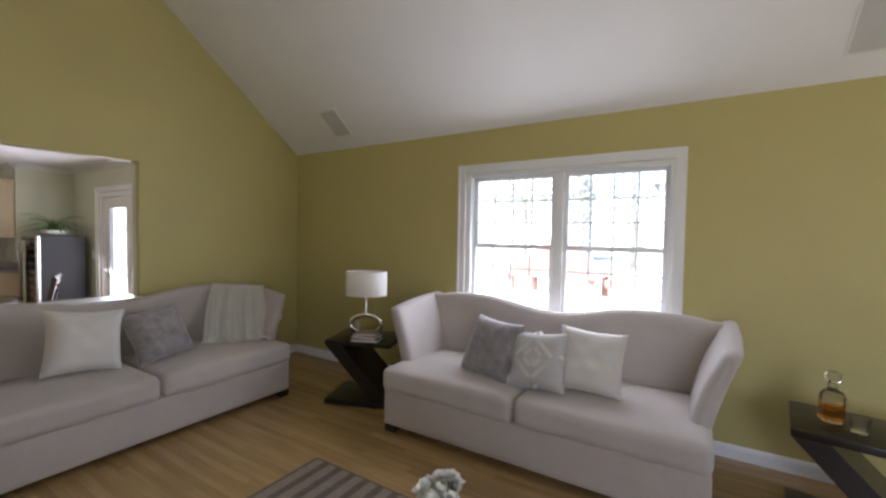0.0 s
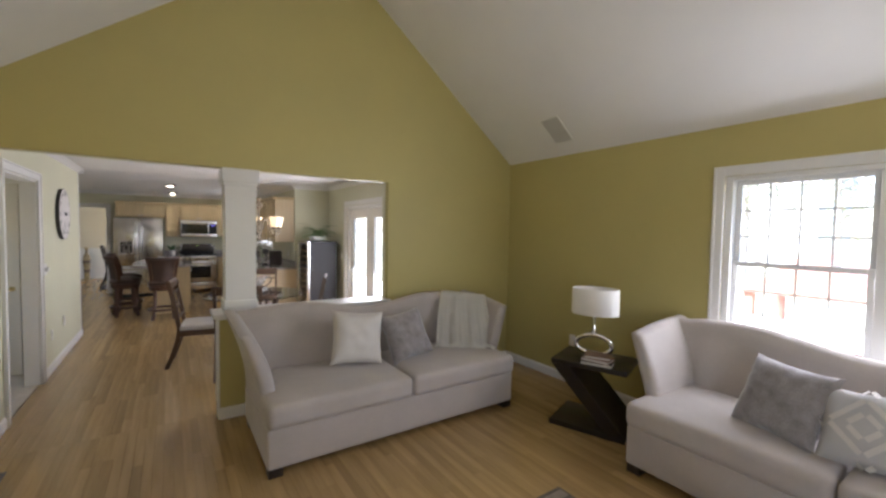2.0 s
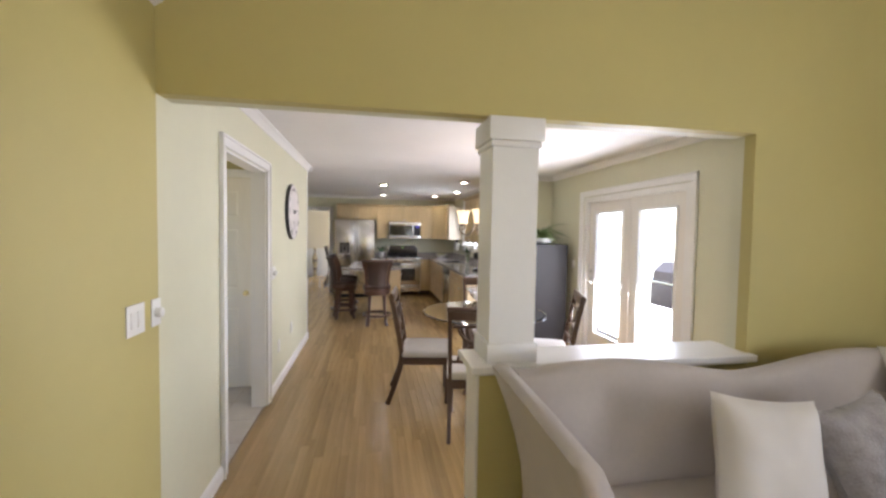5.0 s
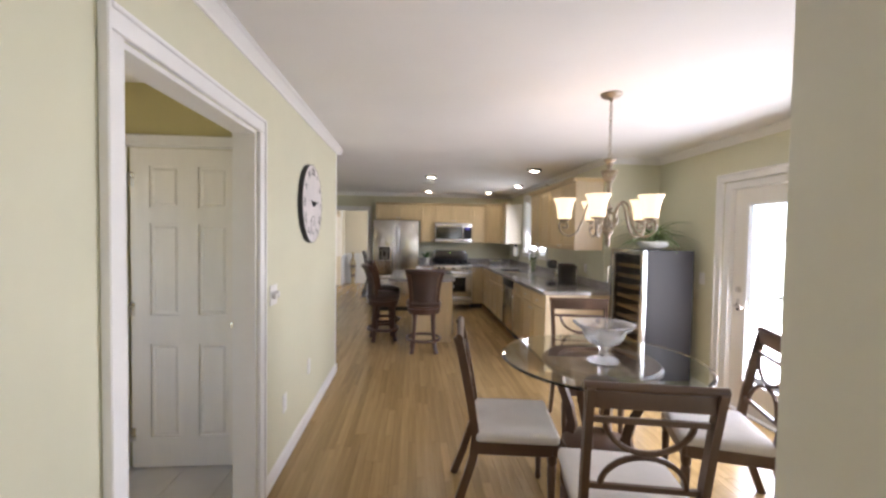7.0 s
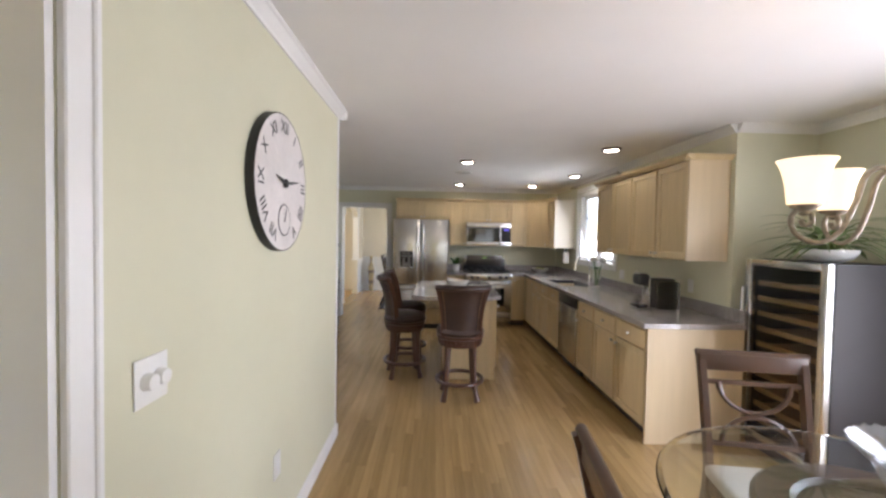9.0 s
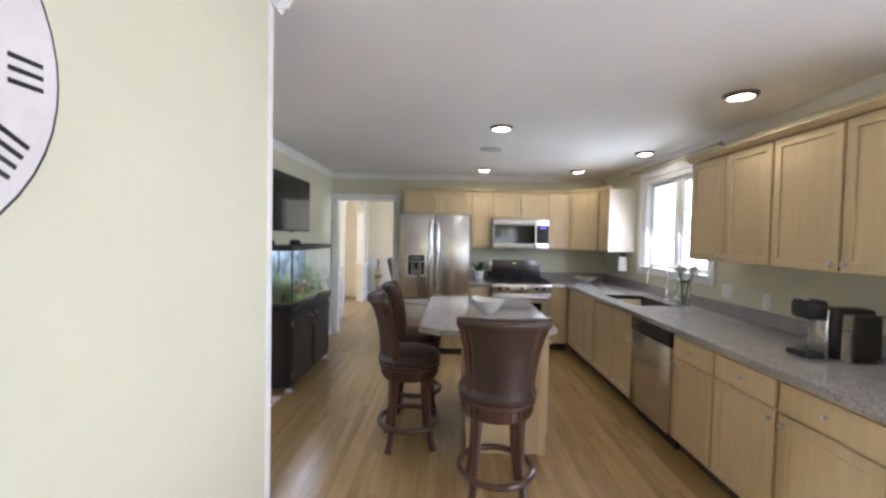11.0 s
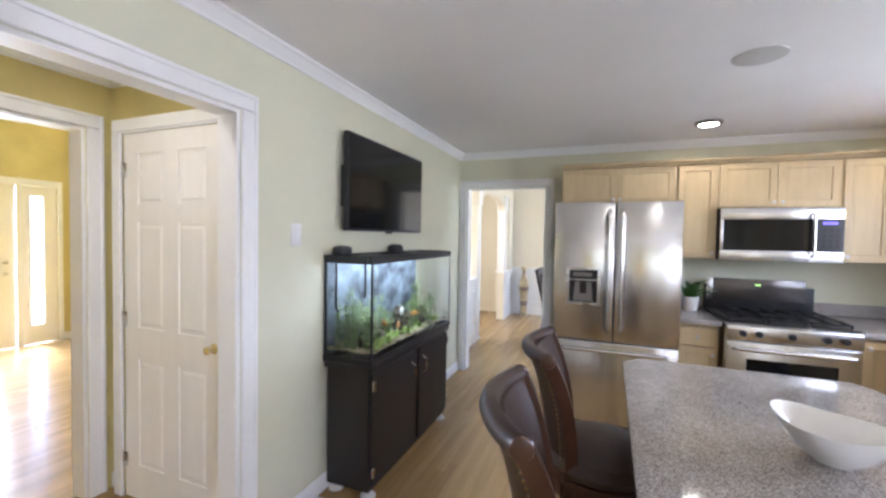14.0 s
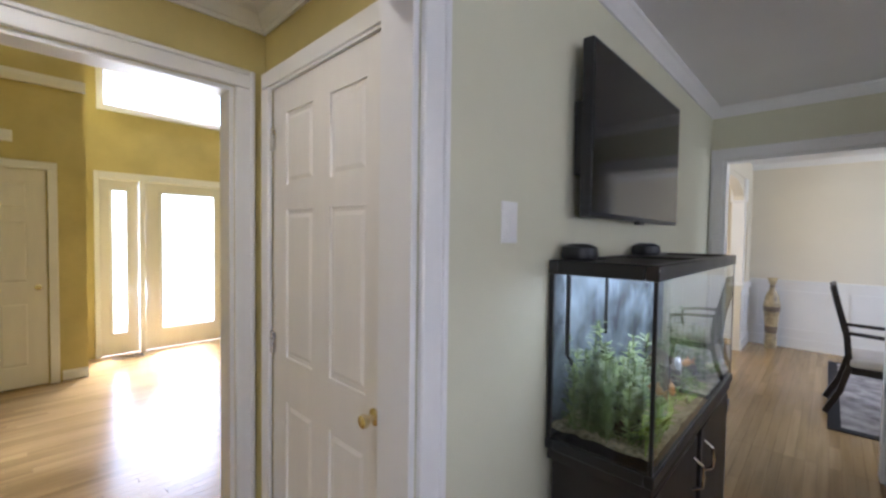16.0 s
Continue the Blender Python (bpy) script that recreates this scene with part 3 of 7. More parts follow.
part("frame", boxes((-9.07, -9.0, FD + 0.002, FD + 0.03, 2.86, 3.42), (-10.53, -10.45, FD + 0.002, FD + 0.03, 2.86, 3.42), (-10.45, -9.07, FD + 0.002, FD + 0.03, 2.86, 2.93), (-10.45, -9.07, FD + 0.002, FD + 0.03, 3.35, 3.42), bevel=0.003, seg=1), TRIM, tr)
pn = part("pane", boxes((-10.46, -9.06, FD - 0.08, FD - 0.074, 2.92, 3.36)), PANE, tr, smooth=False)
pn.visible_shadow = False

# ---- windows ----
SASHW = material("white_vinyl", (0.80, 0.80, 0.80), 0.3, vary=0.02)


def sash(parent, x0, x1, y, z0, z1, cols, rows, rail=0.035, t=0.03):
    bm = boxes((x0, x0 + rail, y, y + t, z0, z1), (x1 - rail, x1, y, y + t, z0, z1), (x0 + rail, x1 - rail, y, y + t, z0, z0 + rail), (x0 + rail, x1 - rail, y, y + t, z1 - rail, z1), bevel=0.003, seg=1)
    s = part("sash", bm, SASHW, parent)
    gx0, gx1, gz0, gz1 = x0 + rail, x1 - rail, z0 + rail, z1 - rail
    for i in range(1, cols):
        x = gx0 + (gx1 - gx0) * i / cols
        part("glazing_bar", boxes((x - 0.006, x + 0.006, y + 0.008, y + 0.018, gz0, gz1)), SASHW, s, smooth=False)
    for i in range(1, rows):
        z = gz0 + (gz1 - gz0) * i / rows
        part("glazing_bar", boxes((gx0, gx1, y + 0.006, y + 0.007, z - 0.006, z + 0.006)), SASHW, s, smooth=False)
    pane = part("pane", boxes((gx0, gx1, y + 0.019, y + 0.023, gz0, gz1)), PANE, s, smooth=False)
    pane.visible_shadow = False
    return s


lw = thing("window_2", (0, 0, 0), "white twin double-hung window with glazing bars behind the sofa", "window")
lw["kind"] = "structure"
CL, CR = -1.02, 0.84
part("casing", boxes((CL, CL + 0.075, NY - 0.02, NY - 0.001, 0.72, 2.155), (CR - 0.07, CR, NY - 0.02, NY - 0.001, 0.72, 2.155), (CL + 0.075, CR - 0.07, NY - 0.02, NY - 0.001, 2.08, 2.155), (CL + 0.075, CR - 0.07, NY - 0.02, NY - 0.001, 0.72, 0.785),
                     (CL, CL + 0.02, NY - 0.03, NY - 0.02, 0.72, 2.155), (CR - 0.02, CR, NY - 0.03, NY - 0.02, 0.72, 2.155), (CL + 0.02, CR - 0.02, NY - 0.03, NY - 0.02, 2.135, 2.155), bevel=0.003, seg=1), TRIM, lw)
part("window_sill", boxes((CL - 0.035, CR + 0.035, NY - 0.06, NY + 0.06, 0.785, 0.812), bevel=0.006), TRIM, lw)
part("jamb", boxes((-0.943, -0.893, NY + 0.001, NY + 0.14, 0.812, 2.078), (0.735, 0.768, NY + 0.001, NY + 0.14, 0.812, 2.078), (-0.893, 0.735, NY + 0.001, NY + 0.14, 2.045, 2.078), (-0.117, -0.043, NY + 0.03, NY + 0.14, 0.812, 2.045), bevel=0.003, seg=1), TRIM, lw)
for a, b in ((-0.893, -0.117), (-0.043, 0.735)):
    sash(lw, a, b, NY + 0.075, 1.39, 2.045, 4, 3)
    s = sash(lw, a, b, NY + 0.04, 0.812, 1.425, 4, 3)
    for x in (a + 0.18, b - 0.18):
        part("sash_lock", boxes((x - 0.025, x + 0.025, NY + 0.025, NY + 0.05, 1.425, 1.437), bevel=0.004), SASHW, s)

kw = thing("window_3", (0, 0, 0), "white casement window over the kitchen sink", "window")
kw["kind"] = "structure"
part("casing", boxes((-10.875, -10.80, KN - 0.02, KN - 0.001, 1.125, 2.325), (-9.50, -9.425, KN - 0.02, KN - 0.001, 1.125, 2.325), (-10.80, -9.50, KN - 0.02, KN - 0.001, 2.25, 2.325), (-10.80, -9.50, KN - 0.02, KN - 0.001, 1.125, 1.19), bevel=0.003, seg=1), TRIM, kw)
part("window_sill", boxes((-10.80, -9.50, KN - 0.04, KN + 0.05, 1.19, 1.212), bevel=0.005), TRIM, kw)
part("jamb", boxes((-10.798, -10.73, KN + 0.001, KN + 0.14, 1.212, 2.248), (-9.57, -9.502, KN + 0.001, KN + 0.14, 1.212, 2.248), (-10.73, -9.57, KN + 0.001, KN + 0.14, 2.19, 2.248), (-10.19, -10.11, KN + 0.04, KN + 0.14, 1.212, 2.19), bevel=0.003, seg=1), TRIM, kw)
for a, b in ((-10.73, -10.19), (-10.11, -9.57)):
    sash(kw, a, b, KN + 0.06, 1.212, 2.19, 2, 3, 0.045)

# Frame of the added east window, out of view.
ew = thing("window_4", (0, 0, 0), "plain white window added in the unseen end wall", "window")
ew["kind"] = "structure"
part("frame", boxes((EX - 0.02, EX + 0.1, 1.9, 1.97, 0.8, 2.1), (EX - 0.02, EX + 0.1, 3.23, 3.3, 0.8, 2.1), (EX - 0.02, EX + 0.1, 1.97, 3.23, 0.8, 0.87), (EX - 0.02, EX + 0.1, 1.97, 3.23, 2.03, 2.1), (EX, EX + 0.1, 2.56, 2.64, 0.87, 2.03)), TRIM, ew, smooth=False)

# ---- living room ----
CLOTH = material("greige_sofa_cloth", (0.46, 0.41, 0.37), 0.92, vary=0.05, scale=5, fine=0.05, bump=0.35, bump_scale=380, sheen=0.25)
FOOT = material("dark_wood_foot", (0.02, 0.012, 0.008), 0.4)
ESPRESSO = material("espresso_wood", (0.012, 0.008, 0.007), 0.3, vary=0.15, scale=5, stretch=(1, 8, 8), fine=0.1)


def roll_in(q, edge):
    """Moves the outer grid lines of -1..1 into the rolled edge of that share."""
    a = abs(q)
    edge = min(edge, 0.45)
    a = a / 0.6 * (1 - edge) if a < 0.601 else (1 - edge * 0.35 if a < 0.9 else 1.0)
    return math.copysign(a, q)


def cushion_box(x0, x1, y0, y1, z0, z1, crown=0.02, r=0.045):
    """A padded box with rolled edges and a slightly domed top."""
    bm = bmesh.new()
    add_box(bm, x0, x1, y0, y1, z0, z1)
    bmesh.ops.subdivide_edges(bm, edges=bm.edges[:], cuts=9, use_grid_fill=True)
    cx, cy, cz = (x0 + x1) / 2, (y0 + y1) / 2, (z0 + z1) / 2
    hx, hy, hz = (x1 - x0) / 2, (y1 - y0) / 2, (z1 - z0) / 2
    for v in bm.verts:
        d = Vector((roll_in((v.co.x - cx) / hx, r / hx) * hx, roll_in((v.co.y - cy) / hy, r / hy) * hy, roll_in((v.co.z - cz) / hz, r / hz) * hz))
        core = Vector((max(-hx + r, min(hx - r, d.x)), max(-hy + r, min(hy - r, d.y)), max(-hz + r, min(hz - r, d.z))))
        off = d - core
        if off.length > 1e-6:
            d = core + off.normalized() * r
        if d.z > 0:
            d.z += crown * (1 - (d.x / hx) ** 2) * (1 - (d.y / hy) ** 2) + 0.004 * noise.noise(Vector((v.co.x * 4, v.co.y * 4, 3)))
        v.co = Vector((cx, cy, cz)) + d
    return bm


def sofa(name, m, label, length=2.1, depth=0.92):
    e = thing(name, (0, 0, 0), label, "sofa", "matching living room sofas")
    e.matrix_basis = m
    L, D = length / 2, depth / 2
    part("base", cushion_box(-L + 0.005, L - 0.005, -D + 0.02, D, 0.055, 0.325, 0, 0.02), CLOTH, e)
    for s in (-1, 1):
        x0, x1 = (-L, -0.004) if s < 0 else (0.004, L)
        part("seat_cushion", cushion_box(x0, x1, -D - 0.01, D - 0.18, 0.315, 0.49, 0.018, 0.05), CLOTH, e)
    # serpentine back
    bm, n = bmesh.new(), 40
    rows = []
    for i in range(n + 1):
        u = -1 + 2 * i / n
        x = u * (L - 0.06)
        top = 0.945 + 0.045 * math.cos((abs(u) - 0.68) * 4.3) if abs(u) < 0.95 else 0.955
        wing = max(0, (abs(u) - 0.75) / 0.25) * (1 if u > 0 else -1)
        ring = [(D - 0.22, 0.30), (D - 0.185, 0.55), (D - 0.14, top - 0.10), (D - 0.125, top - 0.03), (D - 0.10, top - 0.005), (D - 0.065, top), (D - 0.03, top - 0.012), (D - 0.008, top - 0.05), (D, 0.6), (D, 0.30)]
        rows.append([bm.verts.new((x + wing * 0.12 * (max(0, z - 0.38) / 0.55) ** 1.5, y, z)) for y, z in ring])
    for a, b in zip(rows, rows[1:]):
        for k in range(len(a)):
            j = (k + 1) % len(a)
            bm.faces.new((a[k], a[j], b[j], b[k]))
    bm.faces.new(rows[0])
    bm.faces.new(rows[-1][::-1])
    part("backrest", bm, CLOTH, e)
    # flared wing arms with a nearly upright leading edge
    for s in (-1, 1):
        bm, rows, n = bmesh.new(), [], 20
        for i in range(n + 3):
            u = max(0, i - 2) / n
            y = -0.235 + u * (D + 0.225) + (0.0, 0.012, 0.03)[min(i, 2)]
            h = 0.905 + 0.055 * u + 0.012 * math.sin(math.pi * u) - (0.035, 0.010, 0.0)[min(i, 2)]
            pad = (0.030, 0.009, 0.0)[min(i, 2)]
            th = 0.105 - 2 * pad
            fl = lambda z: 0.155 * (max(0, z - 0.38) / 0.55) ** 1.5 - pad
            front = lambda z: y - 0.02 * math.sin(math.pi * min(1, max(0, (z - 0.42) / 0.5))) * (1 - u)
            ring = []
            for k in range(7):
                z = 0.06 + (h - 0.04 - 0.06) * k / 6
                ring.append((fl(z), z))
            ring += [(fl(h) - 0.006, h - 0.012), (fl(h) - th * 0.35, h), (fl(h) - th * 0.75, h - 0.008), (fl(h) - th, h - 0.035)]
            for k in range(5, -1, -1):
                z = 0.06 + (h - 0.06 - 0.06) * k / 6
                ring.append((fl(z) - th, z))
            rows.append([bm.verts.new((s * (L - 0.015 + x), front(z), z)) for x, z in ring])
        for a, b in zip(rows, rows[1:]):
            for k in range(len(a)):
                j = (k + 1) % len(a)
                bm.faces.new((a[k], a[j], b[j], b[k]))
        bm.faces.new(rows[0])
        bm.faces.new(rows[-1][::-1])
        part("arm", bm, CLOTH, e)
    for x in (-L + 0.06, L - 0.06):
        for y in (-D + 0.07, D - 0.07):
            part("foot", boxes((x - 0.045, x + 0.045, y - 0.045, y + 0.045, 0, 0.056), bevel=0.004), FOOT, e)
    return e


sofa("sofa", pose(-2.70, 1.56, 0, 0, 0, 90), "greige fabric camelback sofa with throw pillows before the half wall", 2.14, 0.94)
sofa("sofa", pose(-0.04, 3.02, 0, 0, 0, 0), "greige fabric camelback sofa under the twin window", 2.1, 0.94)

FURW = material("cream_cotton", (0.63, 0.59, 0.54), 0.95, vary=0.04, scale=6, bump=0.4, bump_scale=260, sheen=0.3)
FURG = material("grey_faux_fur", (0.26, 0.235, 0.23), 0.98, vary=0.25, scale=14, fine=0.3, bump=1.0, bump_scale=110, sheen=0.5)
PATT = material("grey_patterned_cotton", (0.50, 0.48, 0.46), 0.95, vary=0.04, scale=6, bump=0.3, bump_scale=300)


def pillow(name, m, mat, label, w=0.43, fat=0.14, shag=0.0, chevron=False):
    bm, n = bmesh.new(), 22
    grid = {}
    for side in (1, -1):
        for i in range(n + 1):
            for j in range(n + 1):
                u, v = -1 + 2 * i / n, -1 + 2 * j / n
                edge = i in (0, n) or j in (0, n)
                if side < 0 and edge:
                    grid[side, i, j] = grid[1, i, j]
                    continue
                pu = u * (1 - 0.09 * (1 - v * v))
                pv = v * (1 - 0.09 * (1 - u * u))
                h = fat * ((1 - u ** 4) * (1 - v ** 4)) ** 0.55 / 2 * 1.15
                h += 0.012 * noise.noise(Vector((u * 2.2, v * 2.2, side * 5 + w * 9))) * (1 - u ** 4) * (1 - v ** 4)
                s = shag * noise.noise(Vector((u * 16, v * 16, side * 3)))
                grid[side, i, j] = bm.verts.new((pu * w / 2 + s, side * (h + abs(s)), pv * w / 2 + s))
        for i in range(n):
            for j in range(n):
                f = [grid[side, i, j], grid[side, i + 1, j], grid[side, i + 1, j + 1], grid[side, i, j + 1]]
                bm.faces.new(f if side > 0 else f[::-1])
    ob = link_mesh(name, bm, mat, None, "", True)
    ob.matrix_basis = m
    return tagged(ob, label, "pillow", "sofa throw pillows")


def sit(x, y, z, yaw, tip, w, roll=0):
    """A pillow leaning back: yaw turns its face, tip leans it."""
    return pose(x, y, z, 0, 0, yaw) @ pose(0, 0, w / 2 * math.cos(radians(tip)), -tip, roll, 0)


pillow("pillow", sit(-2.70, 1.28, 0.51, 84, 16, 0.44, 6), FURW, "cream square throw pillow leaning on the sofa back", 0.44)
pillow("pillow", sit(-2.68, 1.73, 0.50, 97, 26, 0.43, -7), FURG, "grey faux fur throw pillow on the sofa", 0.43, 0.15, 0.006)
pillow("pillow", sit(-0.34, 2.90, 0.50, -16, 28, 0.42, 2), FURG, "grey faux fur throw pillow on the sofa", 0.44, 0.15, 0.006)
pat = pillow("pillow", sit(0.02, 2.85, 0.495, -4, 28, 0.38, -6), PATT, "grey and white diamond patterned throw pillow", 0.40)
pillow("pillow", sit(0.345, 2.93, 0.50, 4, 22, 0.42, 3), FURW, "white square throw pillow with pointed corners", 0.42)
bm = bmesh.new()
for k in (0.05, 0.12, 0.185):
    for sx in (-1, 1):
        for sz in (-1, 1):
            a, b = Vector((sx * k, 0, 0)), Vector((0, 0, sz * k))
            wv = Vector((sx * 0.022, 0, sz * 0.022)) * (0.8 if k < 0.18 else 0.6)
            q = [a, b, b + wv, a + wv]
            vs = []
            for p in q:
                u, v = p.x / 0.2, p.z / 0.2
                h = 0.14 * max(0.0, (1 - min(1, u ** 4)) * (1 - min(1, v ** 4))) ** 0.55 / 2 * 1.15
                vs.append(bm.verts.new((p.x, -h - 0.012, p.z)))
            bm.faces.new(vs)
part("chevron_applique", bm, FURW, pat, "white diamond pattern", smooth=False)

# knitted throw over the sofa back
KNIT = material("cream_knit", (0.86, 0.83, 0.76), 0.97, vary=0.04, scale=8, bump=0.15, bump_scale=150)
bm, rows = bmesh.new(), []
top0, top1, low0, low1 = Vector((-3.09, 2.38, 0.995)), Vector((-2.76, 2.70, 0.965)), Vector((-2.80, 2.14, 0.512)), Vector((-2.46, 2.60, 0.512))
out = Vector((0.66, -0.75, 0))
nr, n = 26, 44
for k in range(nr + 1):
    t = (k - 5) / (nr - 5)
    row = []
    for i in range(n + 1):
        u = i / n
        hang = max(0.0, t)
        p = top0.lerp(top1, u).lerp(low0.lerp(low1, u), hang ** 0.85)
        p.z = top0.lerp(top1, u).z * (1 - hang) + 0.512 * hang
        if t < 0:
            p -= out * 0.30 * min(0.45, -t * 2.2)
            p.z -= max(0, -t - 0.08) * 1.4
        else:
            p += out * 0.05 * math.sin(math.pi * min(1, t * 1.0)) * (1 - t * 0.5)
        fold = (0.009 * math.sin(u * 19 + 1.5 * t) + 0.005 * math.sin(u * 37 + 3 * t + 1) + 0.003 * math.sin(u * 71 + 2)) * (0.45 + 0.8 * hang)
        p += out * (fold + 0.012) + Vector((0, 0, 0.012 * math.sin(u * 23) * hang))
        if k == nr:
            p += out * 0.05 + Vector((0, 0, -0.004))
        p.z = max(p.z, 0.508)
        row.append(bm.verts.new(p))
    rows.append(row)
for a, b in zip(rows, rows[1:]):
    for i in range(len(a) - 1):
        bm.faces.new((a[i], a[i + 1], b[i + 1], b[i]))
bmesh.ops.solidify(bm, geom=bm.faces[:], thickness=0.012)
tagged(link_mesh("throw_blanket", bm, KNIT, None, "", True), "cream knitted throw blanket draped over the sofa back", "blanket")


def z_table(m, label):
    e = thing("side_table", (0, 0, 0), label, "side table", "dark Z-shaped side tables")
    e.matrix_basis = m
    part("tabletop", boxes((-0.30, 0.30, -0.23, 0.23, 0.525, 0.565), bevel=0.004), ESPRESSO, e)
    part("base", boxes((-0.30, 0.30, -0.23, 0.23, 0.0, 0.045), bevel=0.004), ESPRESSO, e)
    a, b = 0.525, 0.045
    bm = prism([(-0.298, a), (-0.15, a), (0.298, b), (0.15, b)], "y", -0.228, 0.228, bevel=0.003)
    part("z_support", bm, ESPRESSO, e)
    return e


z_table(pose(-1.63, 2.98, 0, 0, 0, 20), "black wooden Z-shaped side table in the corner between sofas")
z_table(pose(1.66, 3.0, 0, 0, 0, -8), "dark wooden Z-shaped side table beside the sofa")

# table lamp
lamp = thing("table_lamp", (-1.66, 3.0, 0.565), "table lamp with oval silver ring base and white drum shade", "lamp")
SHADE = material("white_lampshade", (0.78, 0.75, 0.70), 0.85, vary=0.02, bump=0.15, bump_scale=300)
bm = lathe([(0.19, 0.37), (0.193, 0.373), (0.193, 0.585), (0.19, 0.59), (0.187, 0.585), (0.187, 0.373)], 40, close=False)
bmesh.ops.scale(bm, vec=(1, 0.72, 1), verts=bm.verts[:])
part("shade", bm, SHADE, lamp)
bm = tube([(0.145 * math.cos(2 * math.pi * i / 40), 0, 0.105 + 0.082 * math.sin(2 * math.pi * i / 40)) for i in range(41)], 0.020, 10)
part("ring_base", bm, CHROME, lamp)
part("foot_plate", lathe([(0.055, 0), (0.055, 0.012), (0.03, 0.03)], 20), CHROME, lamp)
part("stem", lathe([(0.028, 0.195), (0.013, 0.235), (0.011, 0.33), (0.02, 0.335), (0.02, 0.40)], 16), CHROME, lamp)
lamp.rotation_euler = (0, 0, radians(24))
PAPER = material("page_edges", (0.6, 0.56, 0.5), 0.9)
for i, (w, d, h, c, r) in enumerate(((0.24, 0.17, 0.028, (0.03, 0.03, 0.035), 4), (0.22, 0.16, 0.024, (0.28, 0.16, 0.12), -5), (0.20, 0.14, 0.022, (0.20, 0.12, 0.09), 8))):
    zz = 0.565 + (0, 0.0285, 0.053)[i]
    bk = thing("book", (-1.52, 2.86, zz), ("thick black book lying on the side table", "brown book in the stack on the side table", "small brown book on top of the stack")[i], "book", "stacked books")
    bk.rotation_euler = (0, 0, radians(20 + r))
    cov = material(f"book_cover_{i}", c, 0.5)
    part("cover", boxes((-w / 2, w / 2, -d / 2, d / 2, 0, 0.003), (-w / 2, w / 2, -d / 2, d / 2, h - 0.003, h), (-w / 2, -w / 2 + 0.004, -d / 2, d / 2, 0.003, h - 0.003)), cov, bk, smooth=False)
    part("pages", boxes((-w / 2 + 0.005, w / 2 - 0.005, -d / 2 + 0.005, d / 2 - 0.005, 0.0035, h - 0.0035)), PAPER, bk, smooth=False)

# decanter and tumbler
CRYSTAL = glass("crystal", (0.99, 1.0, 1.0), 0.0, 1.3)
WHISKY = glass("whisky", (0.75, 0.33, 0.06), 0.0, 1.36)
dec = thing("decanter", (1.53, 3.04, 0.566), "square crystal decanter half full of amber liquor", "decanter")
bm = lathe([(0.05, 0), (0.056, 0.01), (0.056, 0.12), (0.045, 0.15), (0.02, 0.17), (0.02, 0.20), (0.03, 0.208)], 8)
part("bottle", bm, CRYSTAL, dec, smooth=False)
part("liquor", lathe([(0.047, 0.012), (0.050, 0.02), (0.050, 0.09)], 8), WHISKY, dec, smooth=False)
part("stopper", lathe([(0.018, 0.205), (0.034, 0.222), (0.036, 0.245), (0.02, 0.256)], 8), CRYSTAL, dec, smooth=False)
gl = link_mesh("tumbler", lathe([(0.035, 0.0), (0.04, 0.07), (0.037, 0.07), (0.032, 0.012), (0.001, 0.012)], 12), CRYSTAL)
gl.matrix_basis = pose(1.61, 2.94, 0.566)
tagged(gl, "small cut crystal tumbler beside the decanter", "glass")

# rug, coffee table with flowers
RUGD = material("rug_dark_stripe", (0.115, 0.09, 0.065), 0.97, vary=0.15, scale=30, bump=0.6, bump_scale=260)
RUGL = material("rug_light_stripe", (0.235, 0.19, 0.145), 0.97, vary=0.12, scale=30, bump=0.6, bump_scale=260)
rug = thing("rug", (-1.2, 0.25, 0.0), "grey and dark striped woven rug on the wood floor", "rug")
part("border", boxes((0, 2.3, 0, 1.78, 0.001, 0.010), bevel=0.003, seg=1), RUGD, rug)
for i in range(20):
    x = 0.03 + i * 0.113
    part("stripe", boxes((x, x + 0.062, 0.02, 1.76, 0.0105, 0.013)), RUGL, rug, smooth=False)
ct = thing("coffee_table", (0.33, 1.30, 0.0132), "dark wooden coffee table on the striped rug", "coffee table")
part("tabletop", boxes((-0.32, 0.32, -0.3, 0.3, 0.30, 0.34), bevel=0.005), ESPRESSO, ct)
for x in (-0.28, 0.28):
    for y in (-0.26, 0.26):
        part("leg", boxes((x - 0.025, x + 0.025, y - 0.025, y + 0.025, 0, 0.30), bevel=0.003), ESPRESSO, ct)
PETAL = material("white_petals", (0.78, 0.76, 0.68), 0.7, vary=0.1, scale=12)
LEAF = material("leaf_green", (0.05, 0.12, 0.025), 0.5, vary=0.25, scale=10)
STEMG = material("stem_green", (0.10, 0.2, 0.05), 0.6)


def bloom(bm, c, r, rnd, petals=16):
    for i in range(petals):
        az, el = rnd.uniform(0, 6.28), rnd.uniform(0.1, 1.4)
        d = Vector((math.cos(az) * math.cos(el), math.sin(az) * math.cos(el), math.sin(el)))
        side = d.cross(Vector((0, 0, 1))).normalized() * r * 0.42
        up = d.cross(side).normalized() * r * 0.3
        p = Vector(c)
        vs = [bm.verts.new(q) for q in (p, p + d * r * 0.6 + side, p + d * r + up * 0.6, p + d * r * 0.6 - side)]
        bm.faces.new(vs)


